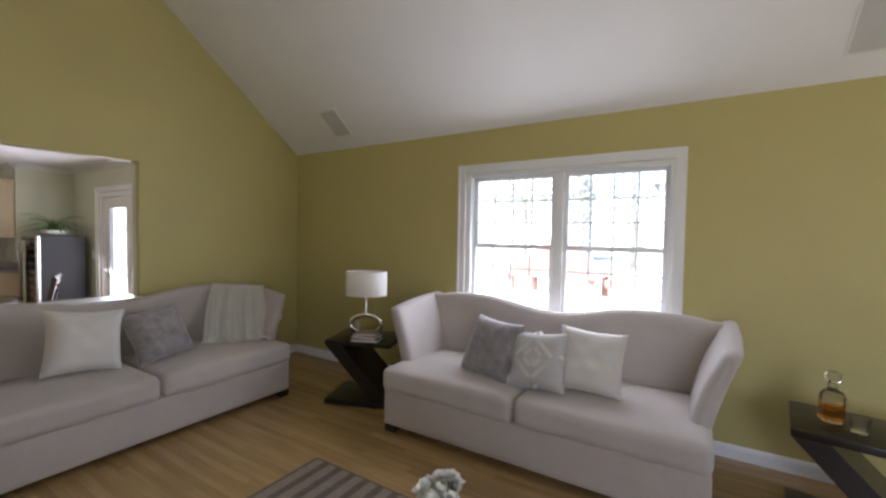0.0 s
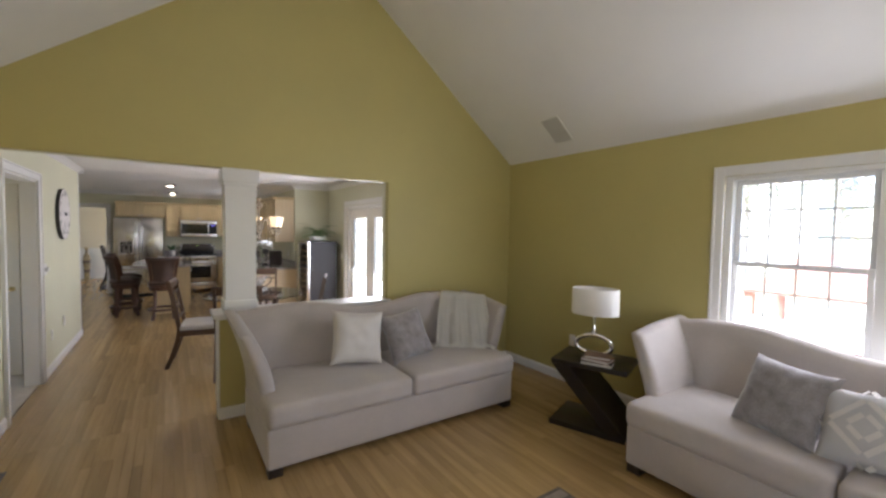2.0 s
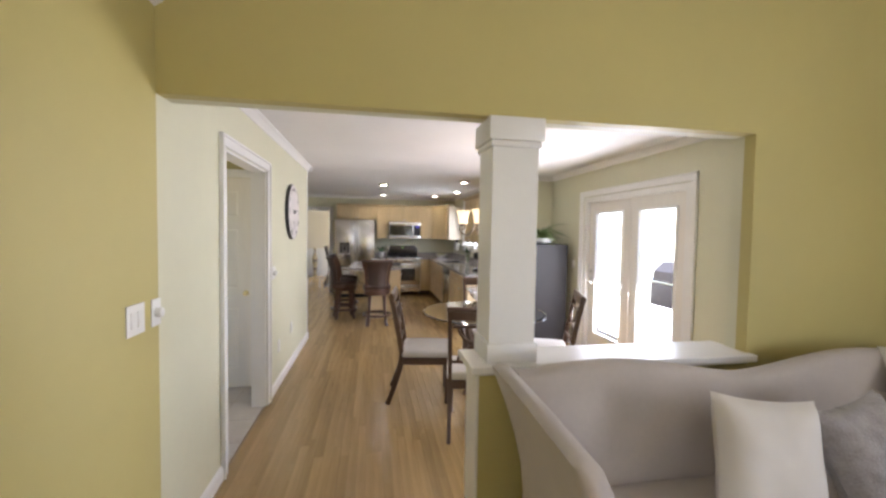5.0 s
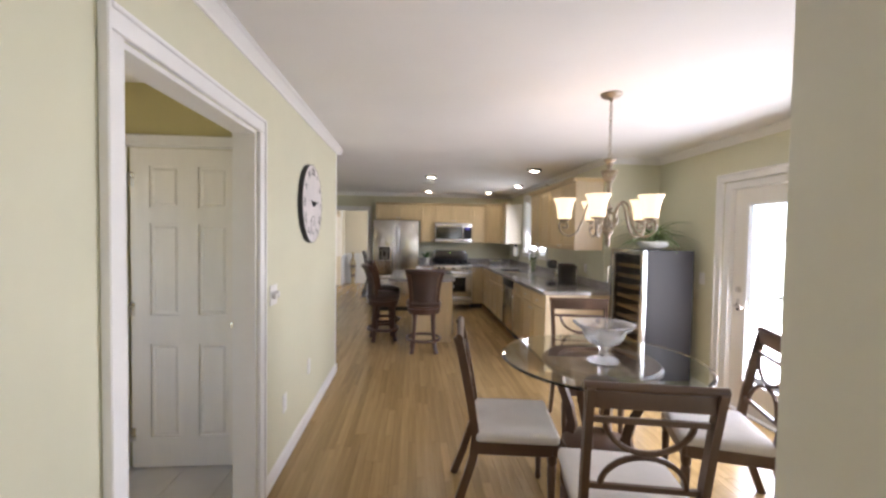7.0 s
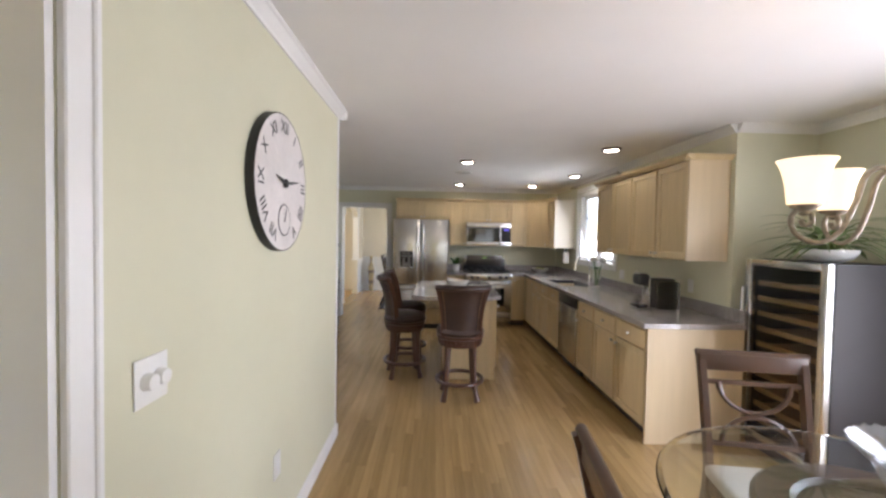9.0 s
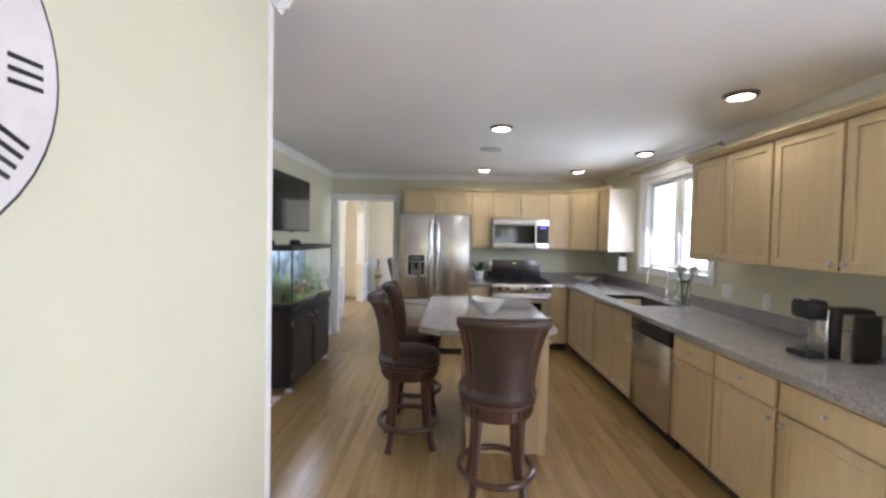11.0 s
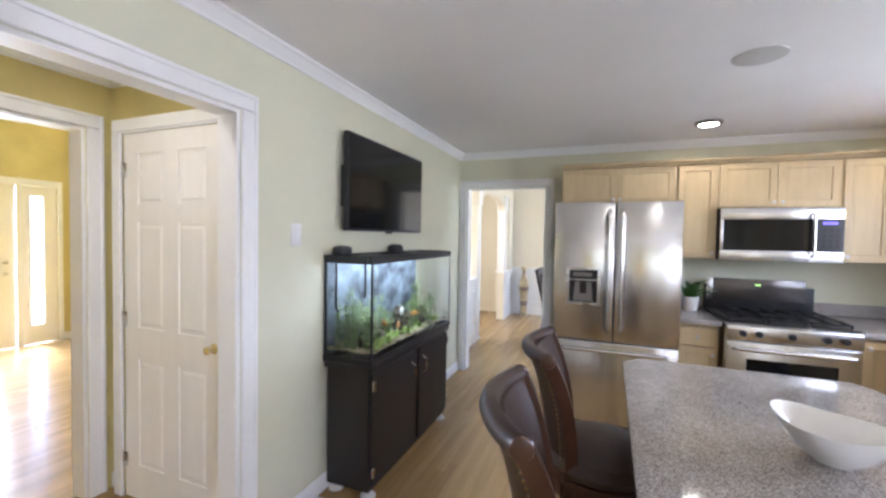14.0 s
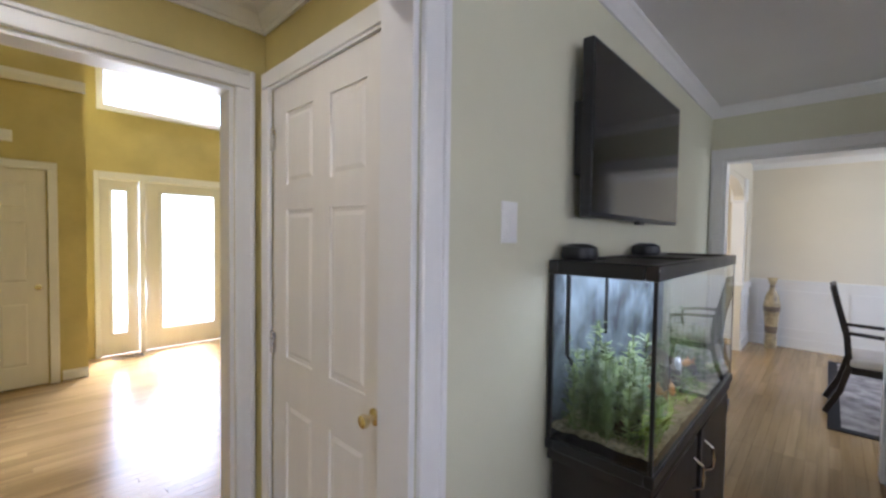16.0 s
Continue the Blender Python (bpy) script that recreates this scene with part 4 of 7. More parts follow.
def bouquet(loc, label, n, spread_r, h, vase_mat, vase_profile, r=0.035, seed=3):
    rnd = random.Random(seed)
    e = thing("flower_vase", loc, label, "vase")
    part("vase", lathe(vase_profile, 24, close=False), vase_mat, e)
    bs, bp = bmesh.new(), bmesh.new()
    for i in range(n):
        a, q = rnd.uniform(0, 6.28), spread_r * math.sqrt(rnd.random())
        top = (q * math.cos(a), q * math.sin(a), h + rnd.uniform(-0.03, 0.03) - q * 0.35)
        tube([(q * 0.2 * math.cos(a), q * 0.2 * math.sin(a), 0.02), (q * 0.45 * math.cos(a), q * 0.45 * math.sin(a), h * 0.6), top], 0.0025, 5, bs)
        bloom(bp, top, r * rnd.uniform(0.8, 1.2), rnd, 22)
    part("stems", bs, STEMG, e)
    part("blossoms", bp, PETAL, e, "white blossoms", smooth=False)
    bl = bmesh.new()
    for i in range(n):
        a = rnd.uniform(0, 6.28)
        b = Vector((0.02 * math.cos(a), 0.02 * math.sin(a), h * 0.62))
        d = Vector((math.cos(a), math.sin(a), 0.5)) * spread_r * 0.9
        s = Vector((-math.sin(a), math.cos(a), 0)) * 0.018
        bl.faces.new([bl.verts.new(p) for p in (b, b + d * 0.5 + s, b + d, b + d * 0.5 - s)])
    part("leaves", bl, LEAF, e, smooth=False)
    return e


bouquet((0.09, 1.55, 0.3535), "bunch of white flowers in a low white pot", 16, 0.10, 0.16, WHITEP, [(0.04, 0), (0.06, 0.03), (0.062, 0.09), (0.055, 0.09), (0.05, 0.03), (0.001, 0.012)], 0.038)


# plates, outlets, vents, ceiling speakers
def wall_plate(name, m, label, kind="switch", w=0.075, h=0.118, gangs=1):
    e = thing(name, (0, 0, 0), label, "wall plate")
    e.matrix_basis = m
    part("plate", boxes((-w / 2, w / 2, -0.006, 0, -h / 2, h / 2), bevel=0.002), WHITEP, e)
    for g in range(gangs):
        cx = (g - (gangs - 1) / 2) * 0.046
        if kind == "switch":
            part("rocker", boxes((cx - 0.016, cx + 0.016, -0.010, -0.0055, -0.033, 0.033), bevel=0.002), WHITEP, e)
        elif kind == "dial":
            part("dial", lathe([(0.022, 0), (0.02, 0.022), (0.016, 0.024)], 16), WHITEP, e).matrix_basis = pose(cx, -0.006, 0, 90)
        else:
            for z in (-0.02, 0.02):
                part("socket", boxes((cx - 0.015, cx + 0.015, -0.009, -0.0055, z - 0.014, z + 0.014), bevel=0.003), WHITEP, e)
    return e


ON_S = 180
wall_plate("light_switch", pose(-3.18, SY + 0.001, 1.19, 0, 0, ON_S), "white double light switch on the olive wall", "switch", 0.12, 0.12, 2)
wall_plate("dimmer_dial", pose(-3.33, SY + 0.001, 1.19, 0, 0, ON_S), "white round dimmer dial at the wall edge", "dial", 0.07, 0.115)
wall_plate("dimmer_dial", pose(-5.40, SY + 0.001, 1.145, 0, 0, ON_S), "white plate with dimmer dial and switch below the clock", "dial", 0.12, 0.12, 2)
wall_plate("wall_outlet", pose(-6.24, SY + 0.001, 0.44, 0, 0, ON_S), "white electric outlet low on the green wall", "outlet")
wall_plate("wall_outlet", pose(-5.62, SY + 0.001, 0.40, 0, 0, ON_S), "white electric outlet low on the green wall", "outlet")
wall_plate("wall_outlet", pose(WX + 0.001, 3.32, 0.50, 0, 0, 90), "white electric outlet on the olive wall by the sofa", "outlet")
wall_plate("wall_outlet", pose(-2.33, NY - 0.001, 0.47, 0, 0, 0), "white electric outlet on the olive window wall", "outlet")
wall_plate("light_switch", pose(-9.36, KS + 0.001, 1.51, 0, 0, ON_S), "white light switch on the pale green wall by the television", "switch")
wall_plate("light_switch", pose(-6.72, PN - 0.001, 1.13, 0, 0, 0), "white light switch beside the patio door", "switch")
wall_plate("wall_outlet", pose(-7.95, KN - 0.001, 1.12, 0, 0, 0), "white outlet above the granite counter", "outlet")
wall_plate("wall_outlet", pose(-9.28, KN - 0.001, 1.10, 0, 0, 0), "white double outlet above the granite counter", "outlet", 0.12, 0.118, 2)
wall_plate("wall_outlet", pose(-8.85, KN - 0.001, 1.08, 0, 0, 0), "white outlet above the granite counter", "outlet")
GRILLE = material("speaker_grille", (0.58, 0.57, 0.55), 0.8, vary=0.03, bump=0.6, bump_scale=500)
sl = (RIDGE - EAVE) / (NY - RIDGE_Y)
ang = math.degrees(math.atan(sl))
for k, (x, y) in enumerate(((-2.40, 3.31), (1.72, 3.31), (-2.41, -0.83))):
    s = 1 if y > RIDGE_Y else -1
    z = RIDGE - sl * abs(y - RIDGE_Y)
    e = thing("ceiling_speaker", (x, y, z - 0.002), "flush rectangular speaker grille in the sloping ceiling", "speaker", "ceiling speakers")
    e.rotation_euler = (radians(-ang * s), 0, 0)
    part("rim", boxes((-0.12, 0.12, -0.17, -0.155, -0.008, 0.0), (-0.12, 0.12, 0.155, 0.17, -0.008, 0), (-0.12, -0.107, -0.155, 0.155, -0.008, 0), (0.107, 0.12, -0.155, 0.155, -0.008, 0)), WHITEP, e, smooth=False)
    part("grille", boxes((-0.107, 0.107, -0.155, 0.155, -0.005, 0)), GRILLE, e, smooth=False)


def floor_vent(loc, rz, label):
    e = thing("floor_vent", loc, label, "vent")
    e.rotation_euler = (0, 0, radians(rz))
    br = material("bronze_metal", (0.07, 0.055, 0.045), 0.45, 0.6)
    part("frame", boxes((-0.15, 0.15, -0.06, -0.045, 0.001, 0.006), (-0.15, 0.15, 0.045, 0.06, 0.001, 0.006), (-0.15, -0.135, -0.045, 0.045, 0.001, 0.006), (0.135, 0.15, -0.045, 0.045, 0.001, 0.006)), br, e, smooth=False)
    for i in range(13):
        x = -0.126 + i * 0.021
        part("slat", boxes((x - 0.004, x + 0.004, -0.045, 0.045, 0.001, 0.004)), br, e, smooth=False)
    return e


floor_vent((-3.10, -0.96, 0), 0, "bronze slotted floor vent set in the oak floor")
floor_vent((-9.25, -7.42, 0), 0, "dark floor vent by the front door")

# ---- passage picture, clock ----
WALNUT = material("warm_brown_wood", (0.085, 0.045, 0.026), 0.32, vary=0.18, scale=6, fine=0.15, stretch=(1, 1, 0.3))
GREYWOOD = material("silvered_frame_wood", (0.30, 0.24, 0.165), 0.4, 0.3, vary=0.15, scale=20)
pic = thing("framed_picture", (-5.628, -2.345, 1.565), "framed street print with cream mat in a bronze frame", "picture")
pic.rotation_euler = (0, 0, radians(90))
part("frame", boxes((-0.20, -0.15, -0.025, 0, -0.235, 0.235), (0.15, 0.20, -0.025, 0, -0.235, 0.235), (-0.15, 0.15, -0.025, 0, -0.235, -0.185), (-0.15, 0.15, -0.025, 0, 0.185, 0.235), bevel=0.008), GREYWOOD, pic)
part("mat_board", boxes((-0.15, 0.15, -0.012, 0, -0.185, 0.185)), CREAM, pic, smooth=False)
PRINT = material("sepia_print", (0.16, 0.14, 0.12), 0.7, vary=0.6, scale=22, fine=0.4)
part("print", boxes((-0.09, 0.09, -0.014, -0.0125, -0.10, 0.12)), PRINT, pic, smooth=False)

clk = thing("wall_clock", (-6.21, SY + 0.001, 1.747), "large round wall clock with roman numerals and small dial", "clock")
clk.rotation_euler = (0, 0, radians(180))
R = 0.305
FACE = material("aged_clock_face", (0.66, 0.62, 0.60), 0.5, vary=0.12, scale=5, fine=0.1)
INK = material("black_ink", (0.015, 0.014, 0.013), 0.5)


def disc(prof, m, name, mat, parent, label="", steps=48):
    bm = lathe(prof, steps)
    bmesh.ops.transform(bm, matrix=m, verts=bm.verts[:])
    return part(name, bm, mat, parent, label)


FLAT = pose(0, 0, 0, 90)
disc([(R, 0), (R, 0.036), (R - 0.002, 0.0375), (R - 0.004, 0.0365), (R - 0.005, 0.03)], FLAT, "rim", INK, clk)
disc([(R - 0.0045, 0.02), (R - 0.0045, 0.0365), (R - 0.012, 0.0385)], FLAT, "face", FACE, clk)
for i in range(12):
    a = radians(90 - 30 * i)
    n = ("XII", "I", "II", "III", "IIII", "V", "VI", "VII", "VIII", "IX", "X", "XI")[i]
    if i == 6:
        continue
    cu = bpy.data.curves.new("numeral", "FONT")
    cu.body, cu.size, cu.align_x, cu.align_y, cu.extrude = n, 0.075, "CENTER", "CENTER", 0.0006
    t0 = new("numeral_text", cu)
    dg = bpy.context.evaluated_depsgraph_get()
    me = bpy.data.meshes.new_from_object(t0.evaluated_get(dg))
    bpy.data.objects.remove(t0)
    me.materials.clear()
    me.materials.append(INK)
    ob = new("numeral", me)
    ob.parent = clk
    ob.matrix_basis = pose(0.246 * math.cos(a), -0.0395, 0.246 * math.sin(a), 90) @ pose(0, 0, 0, 0, 0, -30 * i)
disc([(0.072, 0.0385), (0.072, 0.040)], pose(0, 0, -0.165) @ FLAT, "small_dial_ring", INK, clk, "", 32)
disc([(0.066, 0.0385), (0.066, 0.0408)], pose(0, 0, -0.165) @ FLAT, "small_dial", FACE, clk, "", 32)
part("small_hand", boxes((-0.002, 0.002, -0.043, -0.0412, -0.01, 0.05)), INK, clk, smooth=False).matrix_basis = pose(0, 0, -0.165, 0, 20, 0)
for nm, ln, wd, an, yy in (("hour_hand", 0.12, 0.010, -78, -0.046), ("minute_hand", 0.19, 0.007, 82, -0.049)):
    bm = prism([(-wd * 0.6, -0.03), (wd * 0.6, -0.03), (wd, ln * 0.3), (0.0, ln), (-wd, ln * 0.3)], "y", yy, yy + 0.0025)
    part(nm, bm, INK, clk, smooth=False).matrix_basis = pose(0, 0, 0, 0, an, 0)
disc([(0.02, 0.0385), (0.02, 0.052), (0.012, 0.055)], FLAT, "hub", INK, clk, "", 16)

# ---- dining set ----
SEATC = material("cream_seat_cloth", (0.58, 0.54, 0.50), 0.9, vary=0.05, scale=8, bump=0.3, bump_scale=400)
TC = (-5.40, 0.93)
tbl = thing("dining_table", (TC[0], TC[1], 0), "round glass dining table on a curved dark wood base", "table")
CLEAR = glass("table_glass", (0.93, 0.98, 0.96), 0.0, 1.5)
tp = part("glass_top", lathe([(0.60, 0.737), (0.618, 0.739), (0.622, 0.743), (0.618, 0.748), (0.60, 0.750)], 72), CLEAR, tbl, smooth=False)
tp.visible_shadow = False
part("ring", lathe([(0.26, 0.685), (0.345, 0.685), (0.36, 0.70), (0.36, 0.72), (0.345, 0.735), (0.26, 0.735), (0.245, 0.72), (0.245, 0.70), (0.26, 0.685)], 48, close=False), WALNUT, tbl)
part("inset_tray", lathe([(0.244, 0.702), (0.246, 0.706), (0.246, 0.716), (0.20, 0.722), (0.19, 0.716), (0.02, 0.715)], 48), WALNUT, tbl)
part("lower_shelf", lathe([(0.20, 0.18), (0.22, 0.19), (0.22, 0.205), (0.20, 0.215)], 36), WALNUT, tbl)
for i in range(4):
    a = radians(45 + 90 * i)
    pts = [(0.31, 0.69), (0.27, 0.55), (0.20, 0.40), (0.17, 0.28), (0.19, 0.18), (0.25, 0.09), (0.33, 0.025)]
    bm = bmesh.new()
    rows = []
    for (r, z), w in zip(pts, (0.04, 0.035, 0.03, 0.03, 0.03, 0.028, 0.025)):
        rows.append([bm.verts.new(((r + dr) * math.cos(a) - s * math.sin(a), (r + dr) * math.sin(a) + s * math.cos(a), z + dz)) for dr, s, dz in ((-w, -0.02, -w * 0.3), (w, -0.02, w * 0.3 if z > 0.1 else -0.025), (w, 0.02, w * 0.3 if z > 0.1 else -0.025), (-w, 0.02, -w * 0.3))])
    for p, q in zip(rows, rows[1:]):
        for k in range(4):
            bm.faces.new((p[k], p[(k + 1) % 4], q[(k + 1) % 4], q[k]))
    bm.faces.new(rows[0])
    bm.faces.new(rows[-1][::-1])
    for v in bm.verts:
        v.co.z = max(0.0, v.co.z)
    part("leg", bm, WALNUT, tbl)
bw = thing("glass_bowl", (TC[0] + 0.06, TC[1] - 0.01, 0.7505), "fluted pedestal crystal bowl on the glass table", "bowl")
bm, N = bmesh.new(), 64
prof = [(k * 1.1, z * 1.12) for k, z in ((0.085, 0.0), (0.08, 0.012), (0.03, 0.03), (0.022, 0.06), (0.03, 0.085), (0.075, 0.10), (0.10, 0.125), (0.115, 0.165), (0.165, 0.205), (0.162, 0.21), (0.108, 0.17), (0.092, 0.13), (0.068, 0.108), (0.012, 0.102))]
rings = []
for r, z in prof:
    rings.append([bm.verts.new((r * (1 + (0.03 if r > 0.05 else 0) * (1 if i % 2 else -1)) * math.cos(2 * math.pi * i / N), r * (1 + (0.03 if r > 0.05 else 0) * (1 if i % 2 else -1)) * math.sin(2 * math.pi * i / N), z + (0.004 if i % 2 and z > 0.2 else 0))) for i in range(N)])
for a, b in zip(rings, rings[1:]):
    for i in range(N):
        bm.faces.new((a[i], a[(i + 1) % N], b[(i + 1) % N], b[i]))
bm.faces.new(rings[0][::-1])
bm.faces.new(rings[-1])
CUT = glass("cut_crystal", (0.97, 0.98, 1.0), 0.06, 1.4)
CUT.node_tree.nodes["Principled BSDF"].inputs["Transmission Weight"].default_value = 0.86
part("bowl", bm, CUT, bw)


def bar(points, w, d, bm=None):
    """A flat-sided bar along points in the local yz or xz planes: w across x, d across the other way."""
    bm = bm or bmesh.new()
    rows = []
    P = [Vector(p) for p in points]
    for i, p in enumerate(P):
        t = (P[min(i + 1, len(P) - 1)] - P[max(0, i - 1)]).normalized()
        sx = Vector((1, 0, 0))
        n = t.cross(sx)
        if n.length < 0.2:
            sx = Vector((0, 1, 0))
            n = t.cross(sx)
        n.normalize()
        sx = n.cross(t)
        rows.append([bm.verts.new(p + sx * a * w / 2 + n * b * d / 2) for a, b in ((-1, -1), (1, -1), (1, 1), (-1, 1))])
    for p, q in zip(rows, rows[1:]):
        for k in range(4):
            bm.faces.new((p[k], p[(k + 1) % 4], q[(k + 1) % 4], q[k]))
    bm.faces.new(rows[0][::-1])
    bm.faces.new(rows[-1])
    return bm


def arc_bar(cx, cz, r, a0, a1, y0, y1, w=0.022, d=0.018, n=14, sq=1.0):
    """A bent back rail in the chair back's plane; y leans from y0 at its lowest to y1 at its highest."""
    pts = []
    for i in range(n + 1):
        a = radians(a0 + (a1 - a0) * i / n)
        x, z = cx + r * math.cos(a), cz + r * sq * math.sin(a)
        pts.append((x, y0 + (y1 - y0) * (z - 0.5) / 0.45, z))
    return tube(pts, 0.011, 6)


def dining_chair(m, label):
    e = thing("dining_chair", (0, 0, 0), label, "chair", "chairs round the glass table")
    e.matrix_basis = m
    part("seat", cushion_box(-0.235, 0.235, -0.235, 0.205, 0.425, 0.485, 0.012, 0.022), SEATC, e)
    bm = boxes((-0.22, 0.22, -0.225, -0.20, 0.36, 0.428), (-0.22, -0.198, -0.20, 0.2, 0.36, 0.428), (0.198, 0.22, -0.20, 0.2, 0.36, 0.428), (-0.2, 0.2, 0.18, 0.2, 0.36, 0.428), bevel=0.003, seg=1)
    part("seat_frame", bm, WALNUT, e)
    for s in (-1, 1):
        pts = [(s * 0.215, 0.33, 0.0), (s * 0.213, 0.27, 0.16), (s * 0.212, 0.215, 0.34), (s * 0.212, 0.205, 0.46), (s * 0.214, 0.23, 0.62), (s * 0.217, 0.265, 0.80), (s * 0.22, 0.295, 0.94), (s * 0.22, 0.31, 0.985)]
        part("back_post", bar(pts, 0.028, 0.042), WALNUT, e)
        part("leg", lathe([(0.012, 0.0), (0.018, 0.02), (0.014, 0.05), (0.02, 0.18), (0.024, 0.30), (0.018, 0.31), (0.026, 0.33), (0.026, 0.37)], 12, centre=(s * 0.20, -0.20)), WALNUT, e)
    bm = boxes((-0.236, 0.236, 0.278, 0.306, 0.905, 0.985), bevel=0.006)
    bm = tube([(-0.243, 0.30, 0.985), (0.243, 0.30, 0.985)], 0.017, 10, bm)
    part("top_rail", bm, WALNUT, e)
    part("cross_rail", bar([(-0.20, 0.274, 0.855), (0.20, 0.274, 0.855)], 0.018, 0.02), WALNUT, e)
    part("cross_rail", bar([(-0.20, 0.218, 0.575), (0.20, 0.218, 0.575)], 0.018, 0.02), WALNUT, e)
    yl, yh = 0.203, 0.285
    part("upper_arc", arc_bar(0, 0.855, 0.155, 180, 360, yl, yh, sq=0.85), WALNUT, e)
    part("lower_arc", arc_bar(0, 0.575, 0.155, 0, 180, yl, yh, sq=0.85), WALNUT, e)
    return e


CH = dining_chair(pose(-4.57, 0.64, 0, 0, 0, -101), "dark wood dining chair with cream seat and curved back")
for x, y, rz in ((-5.20, 0.305, 172), (-5.06, 1.45, -20), (-5.95, 1.09, 80)):
    copy_thing(CH, pose(x, y, 0, 0, 0, rz))

# ---- chandelier ----
PATINA = material("antique_bronze", (0.34, 0.285, 0.22), 0.45, 0.55, vary=0.3, scale=30, fine=0.3)
GLOWSH = glow("frosted_glass_lit", (1.0, 0.80, 0.46), 0.22)
BULB = glow("bulb", (1.0, 0.80, 0.50), 1.6)
ch = thing("chandelier", (-5.47, 0.99, CEILZ), "bronze chandelier with five lit frosted bell shades", "chandelier")
part("canopy", lathe([(0.066, 0.0), (0.066, -0.008), (0.05, -0.022), (0.015, -0.032), (0.008, -0.045)], 24), PATINA, ch)
for i in range(11):
    z = -0.045 - i * 0.031
    bm = tube([(0.009 * math.cos(2 * math.pi * k / 12), 0, z - 0.018 + 0.019 * math.sin(2 * math.pi * k / 12)) for k in range(13)], 0.0027, 6)
    if i % 2:
        bmesh.ops.rotate(bm, verts=bm.verts[:], matrix=Matrix.Rotation(radians(90), 3, "Z"))
    part("chain_link", bm, PATINA, ch)
DROP = -0.035


def eased(points, cuts=5):
    """Points along a smooth curve through the given ones."""
    out, p = [], [points[0]] + list(points) + [points[-1]]
    for k in range(1, len(p) - 2):
        for q in range(cuts):
            t = q / cuts
            out.append(tuple(0.5 * (2 * b + (c - a) * t + (2 * a - 5 * b + 4 * c - d) * t * t + (3 * b - a - 3 * c + d) * t ** 3)
                             for a, b, c, d in zip(p[k - 1], p[k], p[k + 1], p[k + 2])))
    return out + [points[-1]]


part("hanging_ring", tube([(0.021 * math.cos(2 * math.pi * k / 16), 0, -0.395 + 0.021 * math.sin(2 * math.pi * k / 16)) for k in range(17)], 0.0028, 6), PATINA, ch)
part("finial_top", lathe([(0.012, -0.414), (0.040, -0.417), (0.042, -0.422), (0.026, -0.432), (0.018, -0.444), (0.022, -0.452), (0.022, -0.460), (0.015, -0.466), (0.016, -0.482), (0.050, -0.490), (0.054, -0.496), (0.046, -0.502), (0.010, -0.504)], 28), PATINA, ch)
for i in range(10):
    a = 2 * math.pi * i / 10
    for tw in (0.5, -0.5):
        part("cage_wire", tube(eased([(r * math.cos(a + tw * u), r * math.sin(a + tw * u), z) for u, r, z in ((0, 0.046, -0.503), (0.5, 0.038, -0.528), (1, 0.024, -0.552))], 3), 0.0042, 6), PATINA, ch)
part("stem", lathe([(0.022, -0.548), (0.030, -0.556), (0.016, -0.570), (0.012, -0.62), (0.012, -0.70), (0.020, -0.72), (0.034, -0.735), (0.020, -0.75), (0.016, -0.76), (0.016, -0.86), (0.030, -0.87), (0.036, -0.885), (0.020, -0.905), (0.012, -0.93), (0.018, -0.95), (0.010, -0.97), (0.004, -0.985)], 24), PATINA, ch)
for i in range(8):
    a = 2 * math.pi * i / 8
    part("leaf_scroll", tube(eased([(r * math.cos(a + tw), r * math.sin(a + tw), z) for r, z, tw in ((0.020, -0.755, 0), (0.050, -0.775, 0.2), (0.058, -0.81, 0.5), (0.044, -0.845, 0.8), (0.022, -0.87, 1.0))], 3), 0.006, 6), PATINA, ch)
for i in range(5):
    a = 2 * math.pi * i / 5 + 0.58
    c, s = math.cos(a), math.sin(a)
    arm = eased([(0.022, -0.86), (0.045, -0.80), (0.062, -0.72), (0.095, -0.675), (0.132, -0.70), (0.152, -0.775), (0.185, -0.86), (0.235, -0.895), (0.288, -0.872), (0.305, -0.825), (0.285, -0.793), (0.258, -0.806), (0.252, -0.832), (0.270, -0.842), (0.280, -0.826)])
    armo = part("arm", tube([(r * c, r * s, z + DROP * 0.6) for r, z in arm], 0.0075, 8), PATINA, ch)
    at = (0.272 * c, 0.272 * s)
    part("cup", lathe([(z[0], z[1] + DROP) for z in ((0.006, -0.80), (0.014, -0.795), (0.012, -0.786), (0.034, -0.776), (0.042, -0.768), (0.022, -0.763))], 18, centre=at), PATINA, armo)
    part("shade", lathe([(r, z + DROP) for r, z in ((0.03, -0.770), (0.043, -0.765), (0.046, -0.74), (0.049, -0.71), (0.055, -0.68), (0.063, -0.653), (0.074, -0.632), (0.071, -0.632), (0.060, -0.653), (0.052, -0.68), (0.046, -0.71), (0.043, -0.74), (0.04, -0.76))], 28, centre=at, close=False), GLOWSH, armo, "lit frosted glass bell shade")
    part("bulb", lathe([(r, z + DROP) for r, z in ((0.01, -0.762), (0.022, -0.725), (0.012, -0.70))], 12, centre=at), BULB, armo)

